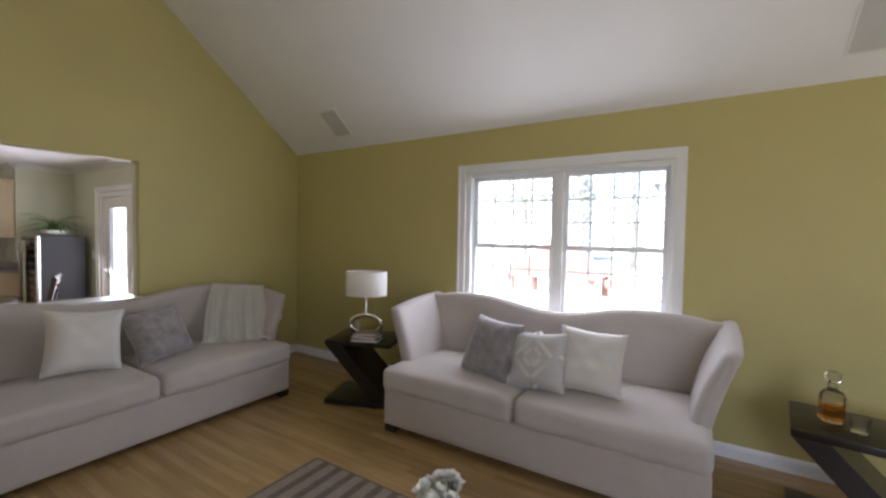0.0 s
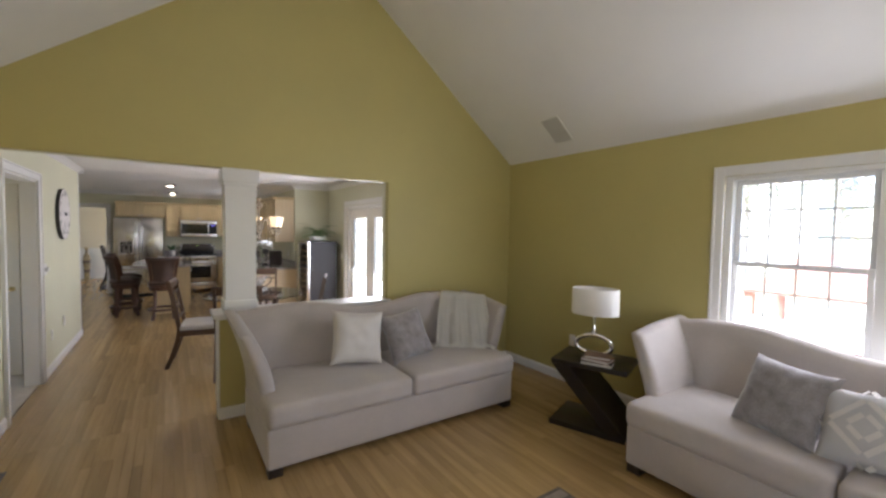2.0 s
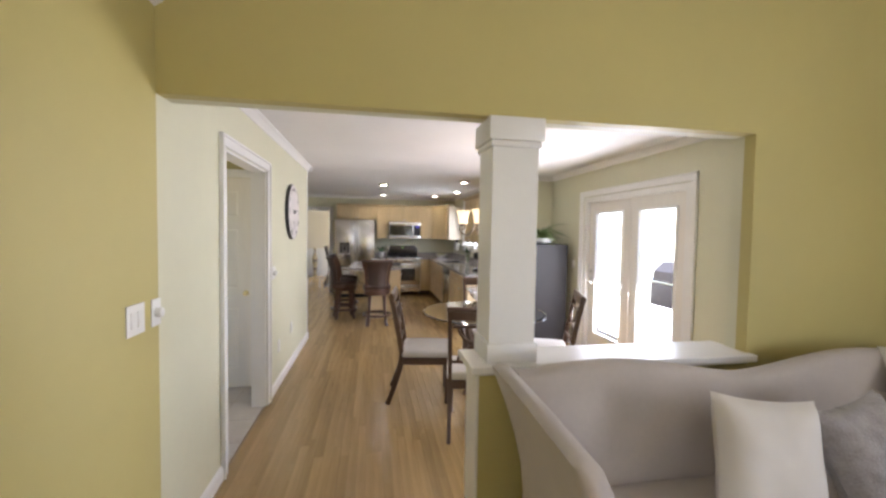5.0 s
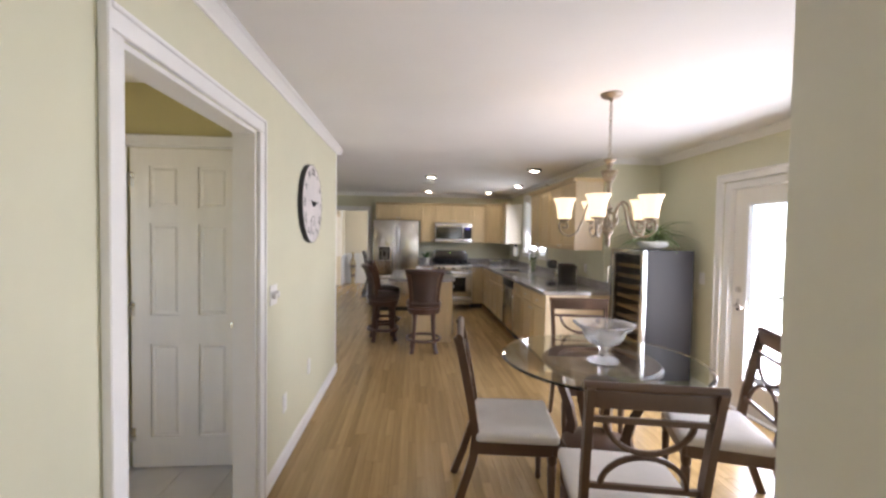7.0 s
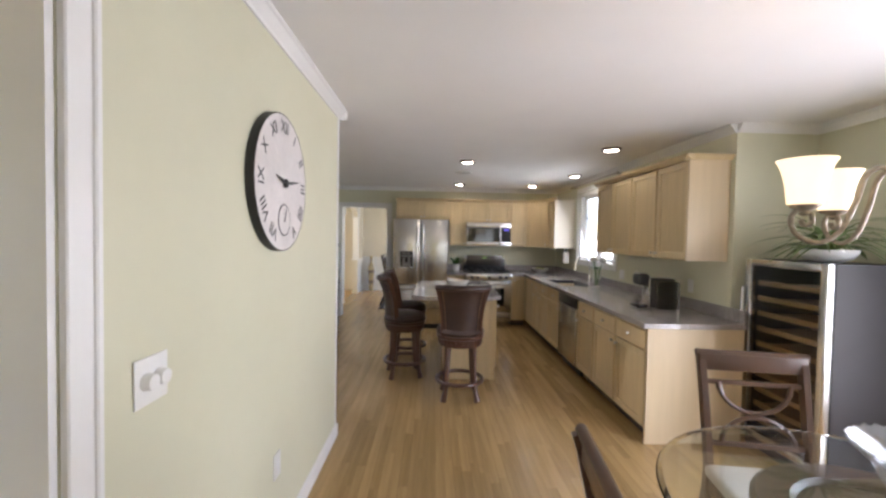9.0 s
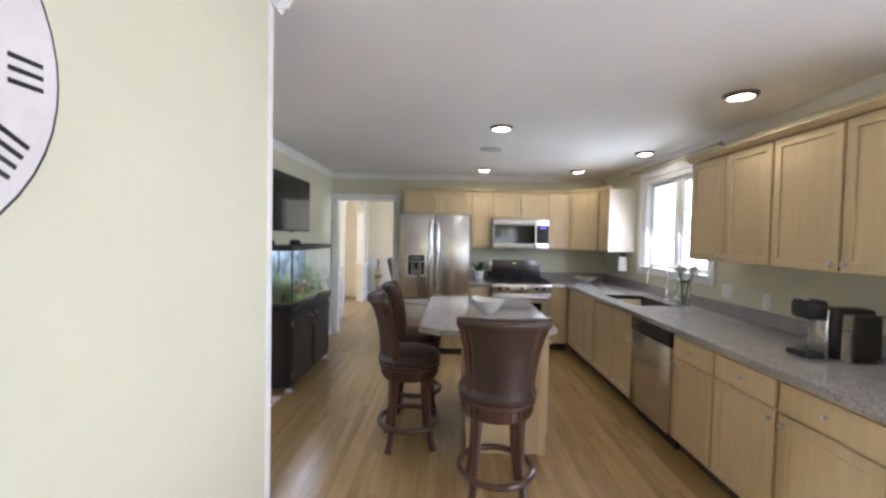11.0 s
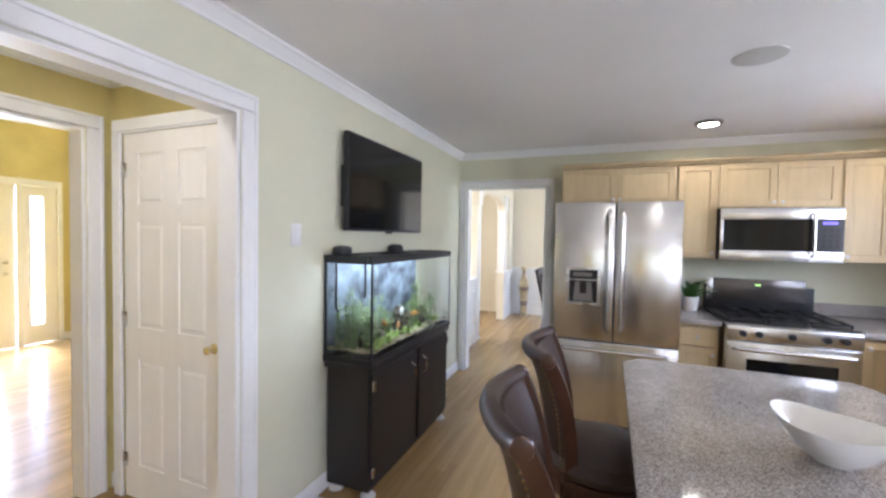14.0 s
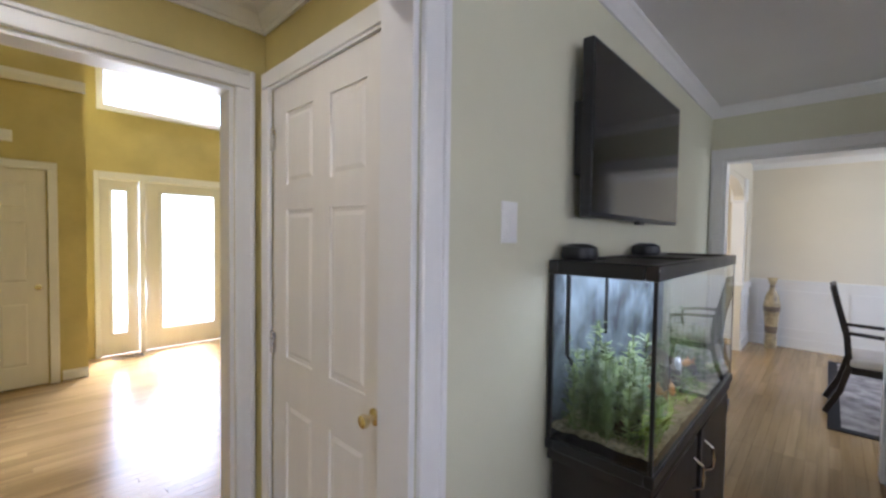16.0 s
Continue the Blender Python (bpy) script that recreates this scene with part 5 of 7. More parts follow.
# ---- wine fridge with plant ----
STAIN = material("brushed_stainless", (0.69, 0.68, 0.665), 0.24, 1.0, vary=0.05, scale=2, stretch=(6, 6, 0.3), bump=0.5, bump_scale=1.1)
DARKSIDE = material("dark_grey_enamel", (0.034, 0.031, 0.031), 0.42, vary=0.04, spec=0.14)
SMOKED = glass("smoked_glass", (0.80, 0.78, 0.75), 0.0, 1.25)
SLAT = material("beech_slat", (0.38, 0.25, 0.12), 0.5, vary=0.1, stretch=(1, 8, 8))
wf = thing("wine_fridge", (-6.72, 1.98, 0), "tall stainless wine fridge with wooden shelves behind glass", "wine fridge")
W, D, H = -0.64, 0.53, 1.40
for nm, b in (("side_panel", (W, W + 0.02, 0.05, D, 0.03, H)), ("side_panel", (-0.02, 0, 0.05, D, 0.03, H)), ("top_panel", (W + 0.0205, -0.0205, 0.05, D, H - 0.02, H)), ("bottom_panel", (W + 0.0205, -0.0205, 0.05, D, 0.03, 0.10)), ("back_panel", (W + 0.0205, -0.0205, D - 0.02, D, 0.1005, H - 0.0205))):
    part(nm, boxes(b, bevel=0.002, seg=1), DARKSIDE, wf, smooth=False)
part("door_frame", boxes((W, W + 0.05, 0, 0.045, 0.09, H), (-0.05, 0, 0, 0.045, 0.09, H), (W + 0.05, -0.05, 0, 0.045, H - 0.05, H), (W + 0.05, -0.05, 0, 0.045, 0.09, 0.14), bevel=0.004), STAIN, wf, "stainless door frame")
part("door_glass", boxes((W + 0.05, -0.05, 0.018, 0.026, 0.14, H - 0.05)), SMOKED, wf, smooth=False)
part("toe_grille", boxes((W + 0.01, -0.01, 0.04, 0.06, 0.0, 0.085)), BLACKP, wf, smooth=False)
part("handle", tube([(W + 0.03, -0.005, 1.20), (W + 0.03, -0.04, 1.19), (W + 0.03, -0.04, 0.45), (W + 0.03, -0.005, 0.44)], 0.009, 8), STAIN, wf)
for i in range(10):
    z = 0.20 + i * 0.112
    part("shelf", boxes((W + 0.055, -0.055, 0.06, 0.075, z, z + 0.035), (W + 0.055, -0.055, 0.075, D - 0.05, z, z + 0.008), bevel=0.002, seg=1), SLAT, wf)
part("display", boxes((W + 0.22, W + 0.34, 0.062, 0.066, 0.76, 0.775)), glow("blue_display", (0.15, 0.2, 1.0), 0.9), wf, smooth=False)
pl = thing("potted_plant", (-7.0, 2.25, 1.40), "arching spider plant in a white bowl on the fridge", "plant")
part("pot", lathe([(0.05, 0), (0.12, 0.02), (0.15, 0.06), (0.155, 0.085), (0.145, 0.085), (0.13, 0.05), (0.03, 0.03)], 28), WHITEP, pl)
SPIDER = material("spider_plant_leaf", (0.16, 0.24, 0.08), 0.5, vary=0.3, scale=12)


def blades(parent, n, length, seed, base_z, width, mat, droop=1.0, up=0.6, name="leaves"):
    rnd, bm = random.Random(seed), bmesh.new()
    for i in range(n):
        a, ln = rnd.uniform(0, 6.283), length * rnd.uniform(0.6, 1.15)
        el = rnd.uniform(up, 1.35)
        p, d = Vector((rnd.uniform(-.03, .03), rnd.uniform(-.03, .03), base_z)), Vector((math.cos(a) * math.cos(el), math.sin(a) * math.cos(el), math.sin(el)))
        s = Vector((-math.sin(a), math.cos(a), 0))
        prev, steps = None, 8
        for k in range(steps + 1):
            w = width * (1 - (k / steps) ** 2) + 0.0008
            cur = [bm.verts.new(p - s * w), bm.verts.new(p + Vector((0, 0, -w * 0.5))), bm.verts.new(p + s * w)]
            if prev:
                bm.faces.new((prev[0], prev[1], cur[1], cur[0]))
                bm.faces.new((prev[1], prev[2], cur[2], cur[1]))
            prev = cur
            p = p + d * ln / steps
            d = (d + Vector((math.cos(a) * 0.10, math.sin(a) * 0.10, -0.27 * droop))).normalized()
    return part(name, bm, mat, parent)


blades(pl, 70, 0.46, 5, 0.07, 0.011, SPIDER, 0.85, 0.45)

# ---- kitchen cabinets ----
MAPLE = material("maple_veneer", (0.59, 0.455, 0.255), 0.38, vary=0.07, scale=4, fine=0.07, stretch=(5, 5, 0.5), per_object=0.05)
MAPLEL = material("pale_cabinet_end", (0.60, 0.475, 0.30), 0.4, vary=0.04, scale=4, stretch=(5, 5, 0.5))
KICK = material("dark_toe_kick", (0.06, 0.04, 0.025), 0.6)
GRANITE = speckle("grey_granite", [(0.0, (0.24, 0.225, 0.215)), (0.3, (0.35, 0.325, 0.31)), (0.52, (0.42, 0.375, 0.345)), (0.74, (0.50, 0.47, 0.45)), (0.92, (0.15, 0.135, 0.13))], 290, 0.07)


def shaker(parent, m, w, h, knob_at=None, drawer=False, name=None):
    """A framed cabinet front: local x width, z up, front at y=0 looking to -y, lying 19 mm proud."""
    t, f = 0.019, 0.055 if not drawer else 0.0
    g = 0.002
    if drawer:
        bm = boxes((g, w - g, 0, t, g, h - g), bevel=0.003, seg=1)
    else:
        bm = bmesh.new()
        loops = []
        for y, q in ((t, g), (0.002, g), (0.0, g + 0.003), (0.0, f - 0.004), (0.004, f), (t, f)):
            loops.append([bm.verts.new((x, y, z)) for x, z in ((q, q), (w - q, q), (w - q, h - q), (q, h - q))])
        loops.append(loops[0])
        for p, r in zip(loops, loops[1:]):
            for k in range(4):
                bm.faces.new((p[k], p[(k + 1) % 4], r[(k + 1) % 4], r[k]))
    dr = part(name or ("drawer_front" if drawer else "door"), bm, MAPLE, parent, smooth=False)
    dr.matrix_basis = m
    if not drawer:
        part("panel", boxes((f - 0.001, w - f + 0.001, 0.009, t - 0.001, f - 0.001, h - f + 0.001)), MAPLE, dr, smooth=False)
    if knob_at:
        b2 = lathe([(0.007, 0), (0.006, 0.012), (0.015, 0.018), (0.015, 0.024), (0.008, 0.028)], 12)
        bmesh.ops.rotate(b2, verts=b2.verts[:], matrix=Matrix.Rotation(radians(90), 3, "X"))
        kb = part("knob", b2, STEEL, dr)
        kb.matrix_basis = pose(knob_at[0], 0, knob_at[1])
    return dr


def base_cabinet(m, w, label, drawer=True, doors=1, knob_side=1, depth=0.6, body_top=0.868):
    """Local: x along the width, front at y=0 looking -y, body behind."""
    e = thing("base_cabinet", (0, 0, 0), label, "cabinet", "maple kitchen cabinets")
    e.matrix_basis = m
    part("body", boxes((0.001, w - 0.001, 0.02, depth, 0.10, body_top), (0.001, w - 0.001, 0.02, 0.04, body_top, 0.868)), MAPLE, e, smooth=False)
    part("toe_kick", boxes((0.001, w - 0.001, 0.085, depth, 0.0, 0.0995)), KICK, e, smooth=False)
    top = 0.845
    if drawer:
        shaker(e, pose(0.012, 0, 0.70), w - 0.024, top - 0.70, (w / 2 - 0.012, (top - 0.70) / 2), True)
        top = 0.69
    dw = (w - 0.024) / doors
    for i in range(doors):
        side = knob_side if doors == 1 else (1 if i == 0 else -1)
        shaker(e, pose(0.012 + i * dw, 0, 0.115), dw, top - 0.115, ((dw - 0.03) if side > 0 else 0.03, top - 0.115 - 0.05))
    return e


NF = 1.215
# north run: local x grows along -x of the room (fronts look to -y, so mirror by turning 0 and stepping)
for x0, x1, dr, n, ks in ((-7.83, -7.32, True, 1, -1), (-8.31, -7.83, True, 1, 1), (-8.76, -8.31, True, 1, -1), (-9.86, -9.39, True, 1, 1), (-10.32, -9.86, True, 1, -1), (-10.68, -10.32, True, 1, -1), (-11.275, -10.68, False, 1, 1)):
    base_cabinet(pose(x0, NF, 0), x1 - x0, "maple base cabinet with drawer under the granite counter" if dr else "maple base cabinet door in the counter corner", dr, n, ks, KN - NF - 0.003, 0.66 if -10.4 < x0 < -9.3 else 0.86)
structure_end = thing("cabinet_end_panel", (-7.318, NF, 0), "pale maple panel closing the counter end", "panel")
part("board", boxes((0, 0.018, 0.0, KN - NF - 0.003, 0.0, 0.868), bevel=0.002, seg=1), MAPLEL, structure_end, smooth=False)
# west run beside the stove (fronts look to +x)
base_cabinet(pose(-11.28, -0.13, 0, 0, 0, 90), 0.29, "narrow maple drawer cabinet between fridge and stove", True, 1, 1, 0.70)
base_cabinet(pose(-11.28, 0.985, 0, 0, 0, 90), 0.23, "maple base cabinet beside the stove", False, 1, -1, 0.70)

# dishwasher
dwm = thing("dishwasher", (-9.39, NF - 0.012, 0), "stainless dishwasher with black control strip", "dishwasher")
part("door", boxes((0.008, 0.622, 0, 0.03, 0.11, 0.745), bevel=0.004), STAIN, dwm)
part("control_panel", boxes((0.008, 0.622, -0.004, 0.03, 0.748, 0.862), bevel=0.006), BLACKP, dwm)
part("handle_slot", boxes((0.12, 0.51, -0.010, -0.002, 0.752, 0.775), bevel=0.003), DARKSIDE, dwm)
part("badge", boxes((0.05, 0.11, -0.0055, -0.0045, 0.80, 0.815)), STEEL, dwm, smooth=False)
part("body", boxes((0.01, 0.62, 0.03, 0.6, 0.10, 0.865)), DARKSIDE, dwm, smooth=False)
part("toe_plate", boxes((0.01, 0.62, 0.07, 0.10, 0.0, 0.098)), BLACKP, dwm, smooth=False)

# countertops
SX0, SX1, SY0, SY1 = -10.36, -9.62, 1.33, 1.74
ctop = thing("countertop", (0, 0, 0), "L-shaped grey granite countertop with low backsplash", "countertop")
for spec in ((SX1, -7.285, NF - 0.035, KN - 0.001, 0.871, 0.91), (-11.245, SX0, NF - 0.035, KN - 0.001, 0.871, 0.91), (SX0, SX1, NF - 0.035, SY0, 0.871, 0.91), (SX0, SX1, SY1, KN - 0.001, 0.871, 0.91),
           (KW + 0.001, -11.245, 0.985, KN - 0.001, 0.871, 0.91)):
    part("slab", boxes(spec), GRANITE, ctop, smooth=False)
part("backsplash", boxes((-11.975, -7.30, KN - 0.022, KN - 0.002, 0.912, 1.01), (KW + 0.002, KW + 0.022, 0.985, KN - 0.022, 0.912, 1.01), bevel=0.002, seg=1), GRANITE, ctop, smooth=False)
ct2 = thing("countertop", (0, 0, 0), "short grey granite countertop between fridge and stove", "countertop")
part("slab", boxes((KW + 0.001, -11.25, -0.135, 0.17, 0.871, 0.91), bevel=0.004), GRANITE, ct2, smooth=False)
part("backsplash", boxes((KW + 0.002, KW + 0.022, -0.135, 0.17, 0.912, 1.01)), GRANITE, ct2, smooth=False)
# sink and tap
SINKB = material("black_composite", (0.02, 0.02, 0.022), 0.3)
sk = thing("sink", (0, 0, 0), "black undermount sink set in the granite", "sink")
part("basin", boxes((SX0, SX0 + 0.012, SY0, SY1, 0.70, 0.905), (SX1 - 0.012, SX1, SY0, SY1, 0.70, 0.905), (SX0 + 0.012, SX1 - 0.012, SY0, SY0 + 0.012, 0.70, 0.905), (SX0 + 0.012, SX1 - 0.012, SY1 - 0.012, SY1, 0.70, 0.905), (SX0, SX1, SY0, SY1, 0.69, 0.70)), SINKB, sk, smooth=False)
part("drain", lathe([(0.045, 0.701), (0.045, 0.705), (0.02, 0.703)], 20, centre=(-9.99, 1.53)), STEEL, sk)
tap = thing("kitchen_faucet", (-9.97, 1.82, 0.911), "chrome gooseneck kitchen faucet behind the sink", "faucet")
part("base", lathe([(0.028, 0), (0.028, 0.012), (0.02, 0.02), (0.02, 0.12), (0.016, 0.13)], 18), CHROME, tap)
part("spout", tube([(0, 0, 0.12), (0, 0, 0.26)] + [(0, -0.10 + 0.10 * math.cos(radians(t)), 0.26 + 0.11 * math.sin(radians(t))) for t in range(20, 181, 16)] + [(0, -0.205, 0.18)], 0.013, 12), CHROME, tap)
part("lever", tube([(0.02, 0, 0.08), (0.05, 0, 0.09), (0.10, -0.01, 0.12)], 0.007, 8), CHROME, tap)
sp = thing("soap_dispenser", (-9.70, 1.82, 0.911), "small chrome soap dispenser beside the faucet", "dispenser")
part("pump", tube([(0, 0, 0), (0, 0, 0.06), (0, -0.02, 0.075), (0, -0.07, 0.07)], 0.008, 8), CHROME, sp)


def upper_cabinet(m, w, z0, z1, label, doors=1, knob_side=1, depth=0.33):
    e = thing("wall_cabinet", (0, 0, 0), label, "cabinet", "maple wall cabinets")
    e.matrix_basis = m
    part("body", boxes((0.0005, w - 0.0005, 0.02, depth, z0, z1)), MAPLE, e, smooth=False)
    dw = (w - 0.016) / doors
    for i in range(doors):
        side = knob_side if doors == 1 else (1 if i == 0 else -1)
        shaker(e, pose(0.008 + i * dw, 0, z0 + 0.006), dw, z1 - z0 - 0.012, ((dw - 0.028) if side > 0 else 0.028, 0.04))
    return e


UF, UZ0, UZ1 = 1.615, 1.367, 2.165
for x0, x1, ks in ((-7.97, -7.525, -1), (-8.43, -7.97, 1), (-8.86, -8.43, -1), (-9.29, -8.86, 1)):
    upper_cabinet(pose(x0, UF, 0), x1 - x0, UZ0, UZ1, "maple wall cabinet above the granite counter", 1, ks, KN - UF - 0.002)
e = thing("cabinet_end_panel", (-7.524, UF, 0), "pale maple panel closing the wall cabinets", "panel")
part("board", boxes((0, 0.014, 0.0, KN - UF - 0.002, UZ0, UZ1)), MAPLEL, e, smooth=False)
WF = -11.66
for y0, y1, z0, n, ks, lb in ((-1.06, -0.10, 1.83, 2, 1, "maple cabinet pair above the fridge"), (-0.10, 0.205, UZ0, 1, 1, "narrow maple wall cabinet beside the microwave"), (0.205, 1.01, 1.79, 2, 1, "maple cabinet pair above the microwave"), (1.01, 1.31, UZ0, 1, -1, "narrow maple wall cabinet beside the microwave")):
    upper_cabinet(pose(WF, y0, 0, 0, 0, 90), y1 - y0, z0, UZ1, lb, n, ks, -KW + WF - 0.002)
# diagonal corner unit and the short one by the window
e = thing("wall_cabinet", (0, 0, 0), "diagonal maple corner wall cabinet", "cabinet", "maple wall cabinets")
part("body", prism([(KW + 0.002, 1.311), (WF - 0.0, 1.311), (-11.36, UF), (-11.36, KN - 0.002), (KW + 0.002, KN - 0.002)], "z", UZ0, UZ1), MAPLE, e, smooth=False)
dl = math.hypot(0.30, 0.304)
shaker(e, pose(WF + 0.016, 1.300, UZ0 + 0.006, 0, 0, math.degrees(math.atan2(0.304, 0.30))), dl - 0.004, UZ1 - UZ0 - 0.012, (dl - 0.04, 0.04))
upper_cabinet(pose(-11.34, UF, 0), 0.325, UZ0, UZ1, "short maple wall cabinet beside the window", 1, 1, KN - UF - 0.002)
e = thing("cabinet_end_panel", (-11.014, UF, 0), "pale painted panel at the cabinet end by the window", "panel")
part("board", boxes((0, 0.012, 0.0, KN - UF - 0.002, UZ0, UZ1)), CREAM, e, smooth=False)
CM = [(0.0, UZ1), (-0.012, UZ1), (-0.045, UZ1 + 0.03), (-0.045, UZ1 + 0.042), (0.02, UZ1 + 0.042), (0.02, UZ1)]
e = tagged(thing("trim_cabinet_1", (0, 0, 0), "maple crown strip on the wall cabinets", "trim"), kind="structure")
part("strip", prism([(UF + d, z) for d, z in CM], "x", -9.30, -7.47), MAPLE, e, smooth=False)
part("strip", prism([(-7.51 - d, z) for d, z in CM], "y", UF - 0.045, KN - 0.002), MAPLE, e, smooth=False)
e = tagged(thing("trim_cabinet_2", (0, 0, 0), "maple crown strip on the wall cabinets", "trim"), kind="structure")
part("strip", prism([(WF - d, z) for d, z in CM], "y", -1.065, 1.33), MAPLE, e, smooth=False)
part("strip", prism([(UF + d, z) for d, z in CM], "x", -11.37, -10.995), MAPLE, e, smooth=False)
bm = prism([(d, z) for d, z in CM], "x", 0, dl)
bmesh.ops.transform(bm, matrix=pose(WF + 0.0, 1.311, 0, 0, 0, 45.4), verts=bm.verts[:])
part("strip", bm, MAPLE, e, smooth=False)

# ---- fridge ----
GREYPL = material("grey_dispenser_plastic", (0.24, 0.22, 0.20), 0.4, vary=0.04)
fr = thing("refrigerator", (-11.0, -1.045, 0), "stainless french door refrigerator with water dispenser", "refrigerator")
FWd = 0.90
part("body", boxes((-0.93, -0.06, 0.005, FWd - 0.005, 0.02, 1.775)), DARKSIDE, fr, smooth=False)
d1 = part("door", boxes((-0.055, 0, 0.002, FWd / 2 - 0.003, 0.725, 1.80), bevel=0.008), STAIN, fr)
d2 = part("door", boxes((-0.055, 0, FWd / 2 + 0.003, FWd - 0.002, 0.725, 1.80), bevel=0.008), STAIN, fr)
d3 = part("freezer_drawer", boxes((-0.055, 0, 0.002, FWd - 0.002, 0.08, 0.715), bevel=0.008), STAIN, fr)
for dd, y in ((d1, FWd / 2 - 0.045), (d2, FWd / 2 + 0.045)):
    part("handle", tube([(0.0, y, 0.80), (0.055, y, 0.83), (0.06, y, 0.95), (0.06, y, 1.58), (0.055, y, 1.70), (0.0, y, 1.73)], 0.014, 10), STAIN, dd)
part("handle", tube([(0.0, 0.08, 0.655), (0.055, 0.10, 0.66), (0.058, 0.2, 0.66), (0.058, FWd - 0.2, 0.66), (0.055, FWd - 0.10, 0.66), (0.0, FWd - 0.08, 0.655)], 0.013, 10), STAIN, d3)
part("dispenser_bezel", boxes((0.001, 0.008, 0.10, 0.122, 1.0, 1.29), (0.001, 0.008, 0.328, 0.35, 1.0, 1.29), (0.001, 0.008, 0.122, 0.328, 1.0, 1.02), (0.001, 0.008, 0.122, 0.328, 1.27, 1.29), (0.001, 0.008, 0.122, 0.328, 1.19, 1.2), bevel=0.002), STEEL, d1)
part("dispenser_panel", boxes((0.0005, 0.006, 0.1225, 0.3275, 1.2005, 1.2695)), BLACKP, d1, smooth=False)
part("dispenser_screen", boxes((0.006, 0.0075, 0.15, 0.29, 1.222, 1.252)), GREYPL, d1, smooth=False)
part("dispenser_niche", boxes((0.0005, 0.003, 0.1225, 0.3275, 1.0205, 1.1895)), DARKSIDE, d1, smooth=False)
part("dispenser_tray", prism([(0.152, 1.03), (0.298, 1.03), (0.285, 1.18), (0.165, 1.18)], "x", 0.003, 0.006), GREYPL, d1, smooth=False)
part("dispenser_paddle", boxes((0.006, 0.012, 0.20, 0.25, 1.09, 1.18), bevel=0.002), DARKSIDE, d1)
part("kick_plate", boxes((-0.05, -0.02, 0.01, FWd - 0.01, 0.0, 0.075)), BLACKP, fr, smooth=False)

# ---- stove and microwave ----
GLASSB = material("black_oven_glass", (0.008, 0.008, 0.009), 0.06, vary=0.02)
st = thing("gas_stove", (-11.22, 0.185, 0), "stainless gas range with black grates and backguard", "stove")
SW = 0.785
part("body", boxes((-0.70, -0.03, 0.0, SW, 0.08, 0.905)), STAIN, st, smooth=False)
od = part("oven_door", boxes((-0.03, 0.015, 0.005, SW - 0.005, 0.26, 0.78), bevel=0.006), STAIN, st)
part("oven_window", boxes((0.0155, 0.018, 0.13, SW - 0.13, 0.36, 0.66), bevel=0.001, seg=1), GLASSB, od)
part("handle", tube([(0.012, 0.05, 0.725), (0.055, 0.06, 0.735), (0.065, 0.2, 0.735), (0.065, SW - 0.2, 0.735), (0.055, SW - 0.06, 0.735), (0.012, SW - 0.05, 0.725)], 0.014, 10), STAIN, od)
part("drawer", boxes((-0.03, 0.012, 0.005, SW - 0.005, 0.09, 0.25), bevel=0.006), STAIN, st)
part("control_strip", boxes((-0.06, 0.02, 0.0, SW, 0.79, 0.90), bevel=0.008), STAIN, st)
for y in (0.10, 0.20, SW / 2, SW - 0.20, SW - 0.10):
    bm = lathe([(0.024, 0), (0.022, 0.02), (0.017, 0.026)], 16)
    bmesh.ops.transform(bm, matrix=pose(0.02, y, 0.845, 0, 90, 0), verts=bm.verts[:])
    part("burner_knob", bm, BLACKP, st)
part("cooktop", boxes((-0.70, -0.02, 0.0, SW, 0.9055, 0.918), bevel=0.003, seg=1), BLACKP, st)
IRON = material("cast_iron", (0.012, 0.012, 0.012), 0.6, bump=0.3)
for i in range(3):
    y0 = 0.02 + i * 0.25
    bm = boxes((-0.62, -0.05, y0, y0 + 0.014, 0.935, 0.95), (-0.62, -0.05, y0 + 0.22, y0 + 0.234, 0.935, 0.95), (-0.62, -0.606, y0, y0 + 0.234, 0.935, 0.95), (-0.064, -0.05, y0, y0 + 0.234, 0.935, 0.95), (-0.343, -0.329, y0, y0 + 0.234, 0.935, 0.95), (-0.62, -0.05, y0 + 0.11, y0 + 0.124, 0.938, 0.952))
    for x in (-0.61, -0.06):
        for y in (y0 + 0.007, y0 + 0.227):
            add_box(bm, x - 0.006, x + 0.006, y - 0.006, y + 0.006, 0.918, 0.936)
    part("grate", bm, IRON, st, smooth=False)
    for x in (-0.48, -0.19):
        part("burner", lathe([(0.045, 0.918), (0.045, 0.928), (0.02, 0.934)], 18, centre=(x, y0 + 0.117)), IRON, st)
PANELDK = material("dark_stainless_panel", (0.10, 0.085, 0.075), 0.22, 0.6, vary=0.05)
part("backguard", boxes((-0.765, -0.70, 0.0, SW, 0.90, 1.13), bevel=0.006), BLACKP, st)
part("backguard_panel", boxes((-0.70, -0.69, 0.06, SW - 0.06, 1.0, 1.19), bevel=0.004), PANELDK, st)
part("backguard_end", boxes((-0.70, -0.688, 0.01, 0.058, 1.0, 1.19), bevel=0.003), STEEL, st, "stainless end of the back guard")
part("clock_display", boxes((-0.69, -0.688, SW / 2 - 0.02, SW / 2 + 0.02, 1.135, 1.145)), glow("green_display", (0.5, 0.9, 0.2), 0.22), st, smooth=False)
mw = thing("microwave", (-11.60, 0.212, 1.365), "stainless over-the-range microwave with black glass", "microwave")
MWW = 0.79
part("body", boxes((-0.39, -0.02, 0, MWW, 0, 0.42)), DARKSIDE, mw, smooth=False)
